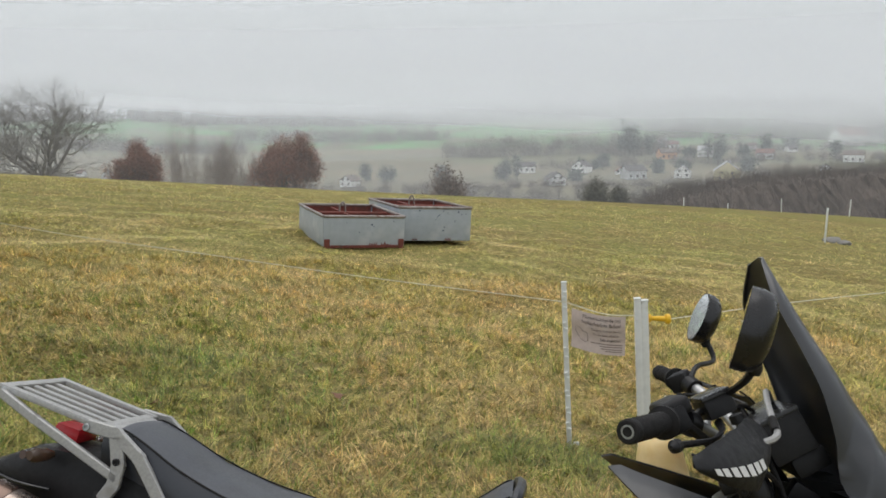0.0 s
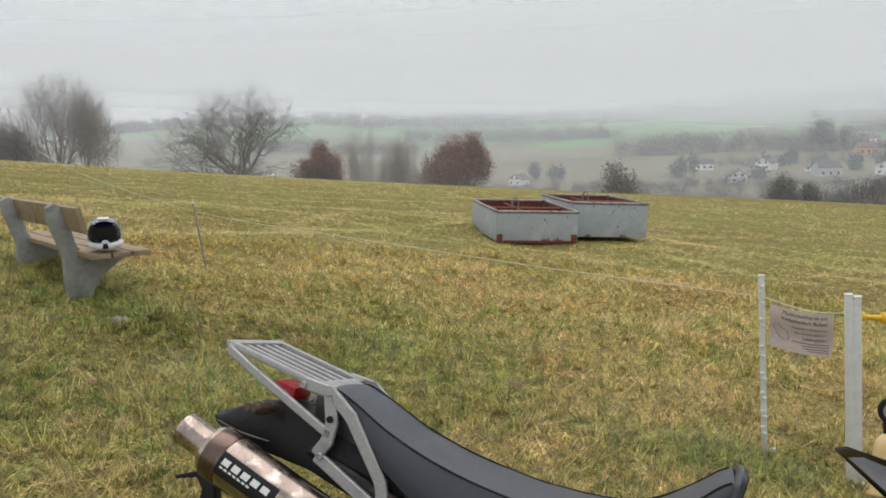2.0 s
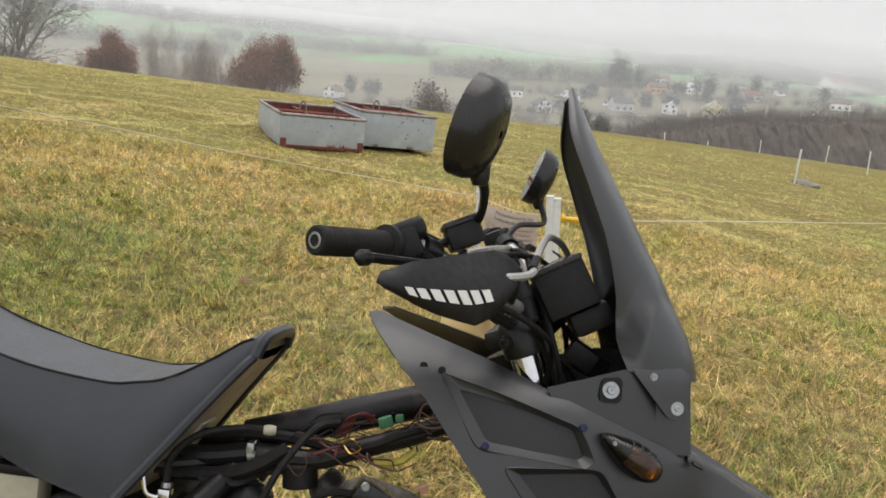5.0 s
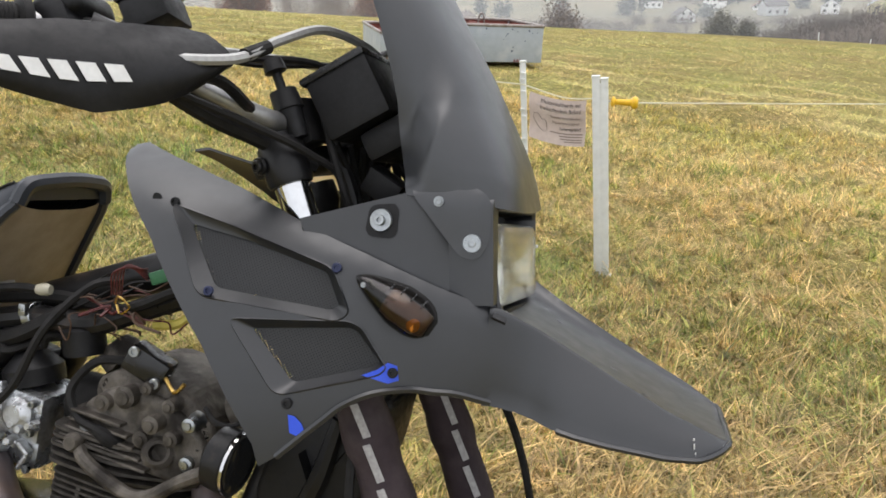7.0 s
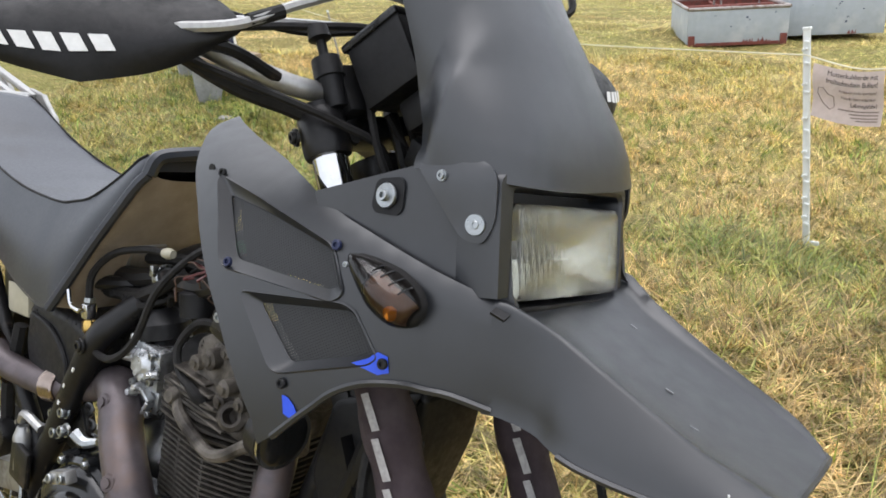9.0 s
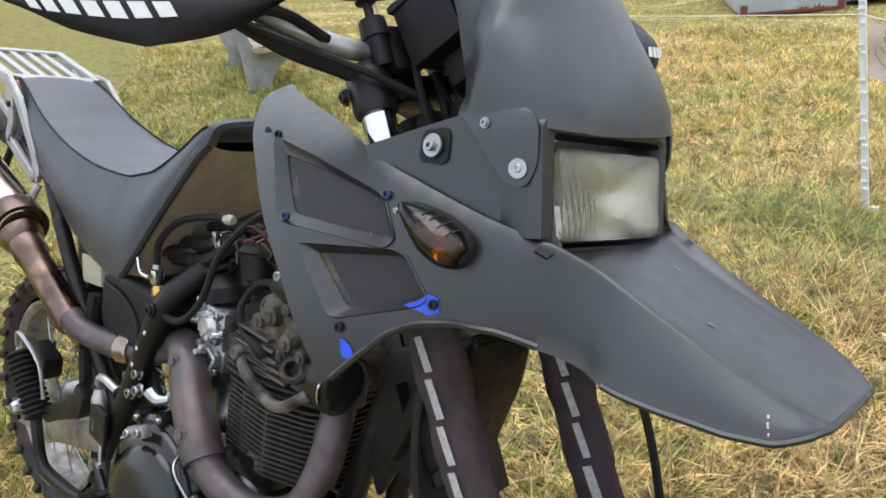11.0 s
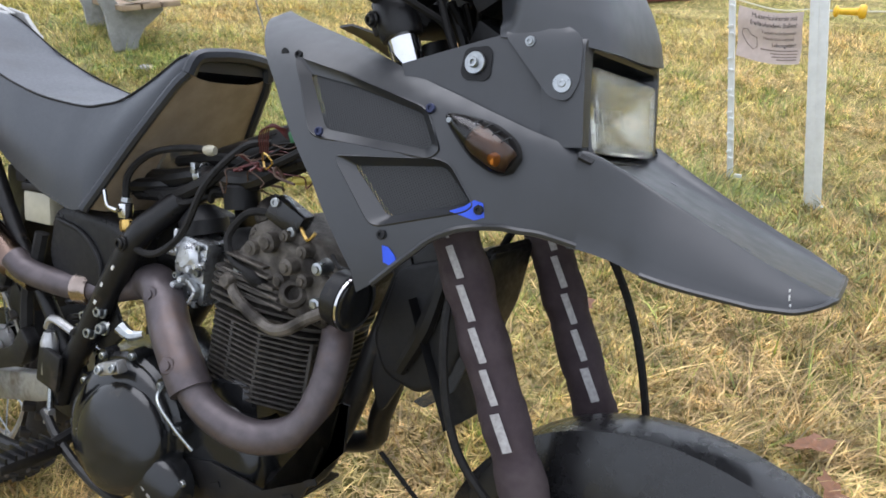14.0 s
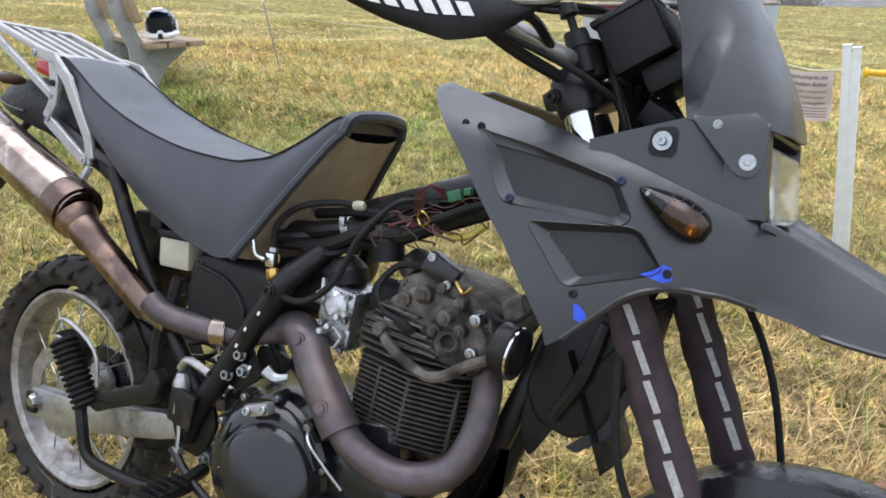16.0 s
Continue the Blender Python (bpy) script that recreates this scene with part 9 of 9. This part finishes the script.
blades("meadow_grass", 430000, wedge(0.6, 17.0, 1.05, 34, 0.055), 0.070, 21, "wet matted straw and short grass of an autumn meadow", 0.72)
blades("meadow_grass", 210000, wedge(6.0, 40.0, 1.3, 30, 0.10), 0.085, 22, "wet straw-coloured grass further up the meadow", 0.85)


def ring_about(rng, n):
    """The meadow behind and beside the walk."""
    r = 0.4 + 7.5 * rng.random(n) ** 0.62
    a = rng.uniform(1.0, 2 * math.pi - 0.54, n)
    return 0.2 - r * np.sin(a), 0.4 + r * np.cos(a)


blades("meadow_grass", 60000, ring_about, 0.10, 25, "wet matted grass behind and beside the motorcycle", 0.72)


def tussocks(name, n, r0, r1, per, seed, label, mat_key):
    """Small upright clumps of stiff blades, each clump leaning its own way."""
    rng = np.random.default_rng(seed)
    r = (r0 ** 1.5 + rng.random(n) * (r1 ** 1.5 - r0 ** 1.5)) ** (1 / 1.5)
    a = rng.uniform(-0.56, 1.02, n)
    cx, cy = 0.2 - r * np.sin(a), 0.4 + r * np.cos(a)
    size = rng.gamma(5.0, 0.2, n)
    i = np.repeat(np.arange(n), per)
    k = len(i)
    x, y = cx[i] + rng.normal(0, 0.022, k) * size[i], cy[i] + rng.normal(0, 0.022, k) * size[i]
    z = land(x, y) + lumps(x, y)
    h = 0.062 * size[i] * rng.uniform(0.5, 1.3, k) * (1 + 0.4 * np.clip((r[i] - 6) / 12, 0, 1))
    az, lean = rng.uniform(0, 2 * np.pi, k), rng.uniform(0.2, 1.3, k)
    lx, ly = rng.normal(0, 0.5, n)[i], rng.normal(0, 0.5, n)[i]
    wd = rng.uniform(0.0022, 0.0042, k) * (1 + 1.3 * np.clip((r[i] - 5) / 10, 0, 1))
    d = np.stack([np.cos(az), np.sin(az)], 1)
    P = np.empty((k, 3, 3))
    P[:, 0] = np.stack([x - d[:, 1] * wd, y + d[:, 0] * wd, z - 0.004], 1)
    P[:, 1] = np.stack([x + d[:, 1] * wd, y - d[:, 0] * wd, z - 0.004], 1)
    P[:, 2] = np.stack([x + (d[:, 0] * lean + lx) * h, y + (d[:, 1] * lean + ly) * h, z + h], 1)
    me = bpy.data.meshes.new(name)
    me.from_pydata(P.reshape(-1, 3).tolist(), [], np.arange(3 * k).reshape(-1, 3).tolist())
    me.materials.append(M[mat_key])
    return tagged(new(name, me), label, "grass", kind="stuff")


tussocks("straw_tussocks", 7500, 1.2, 11.0, 16, 41, "small stiff tussocks of straw and grass in the meadow", "blades")


def near_spots(spots, sd):
    def f(rng, n):
        k = rng.integers(0, len(spots), n)
        c = np.array(spots)[k]
        return c[:, 0] + rng.normal(0, 1, n) * c[:, 2], c[:, 1] + rng.normal(0, 1, n) * c[:, 3]
    return f


M["lush"] = make_blades("long_fresh_green_blades", (0.50, 0.44, 0.13), (0.38, 0.35, 0.09), (0.095, 0.19, 0.024), (0.22, 0.33, 0.05), -0.02)
blades("lush_tufts", 48000, near_spots([(0.55, 4.2, 0.7, 0.4), (1.4, 4.2, 0.9, 0.5), (-5.0, 5.1, 0.55, 0.45), (-5.9, 5.7, 0.7, 0.5), (-4.4, 4.9, 0.3, 0.2), (-1.3, 3.3, 1.0, 0.5), (-3.0, 3.9, 0.9, 0.5), (0.2, 4.4, 0.3, 0.12),
       (-2.4, 5.4, 0.9, 0.5), (1.8, 3.6, 0.8, 0.4), (-7.2, 6.3, 0.8, 0.5)], 1), 0.088, 23, "fresh green tufts round the posts and the bench", 0.95, "lush")
tussocks("green_tussocks", 2200, 1.6, 8.0, 14, 42, "small dark green tussocks in the meadow", "lush")
blades("trough_tufts", 1800, near_spots([(-2.6, 12.9, 0.9, 0.25), (-3.4, 12.6, 0.5, 0.2), (-1.6, 14.1, 0.5, 0.15)], 2), 0.045, 24, "rough grass growing up against the feed troughs", 1.0, "lush")


# ---- fallen leaves ----
M["deadleaf"] = surf("brown_fallen_leaf", (0.20, 0.085, 0.035), (0.13, 0.06, 0.03), 60, 0.6, bump=0.2)


def fallen_leaf(x, y, s, seed):
    rng = random.Random(seed)
    pts = []
    for k in range(14):
        a = 2 * math.pi * k / 14
        r = s * (0.55 + 0.45 * abs(math.cos(a))) * (0.8 + 0.35 * (k % 2))
        pts.append((r * math.cos(a), r * math.sin(a) * 0.7, 0.01 * math.sin(2 * a) + rng.uniform(0, 0.006)))
    bm = bmesh.new()
    c = bm.verts.new((0, 0, 0.004))
    vs = [bm.verts.new(p) for p in pts]
    for i in range(14):
        bm.faces.new((c, vs[i], vs[(i + 1) % 14]))
    ob = part("fallen_leaf", thick(bm, 0.0008), "deadleaf")
    ob.matrix_world = pose(x, y, gz(x, y) + 0.045, rng.uniform(-15, 15), rng.uniform(-15, 15), rng.uniform(0, 360))
    return tagged(ob, "curled brown oak leaf lying in the wet grass", "leaf", "fallen leaves")


for k, (x, y, s) in enumerate(((-3.35, 3.55, 0.07), (-3.9, 3.25, 0.06), (-1.25, 5.0, 0.05), (0.95, 2.55, 0.07), (1.02, 2.40, 0.06), (0.2, 2.9, 0.045), (-2.2, 4.4, 0.045), (-0.9, 3.0, 0.05))):
    fallen_leaf(x, y, s, k)
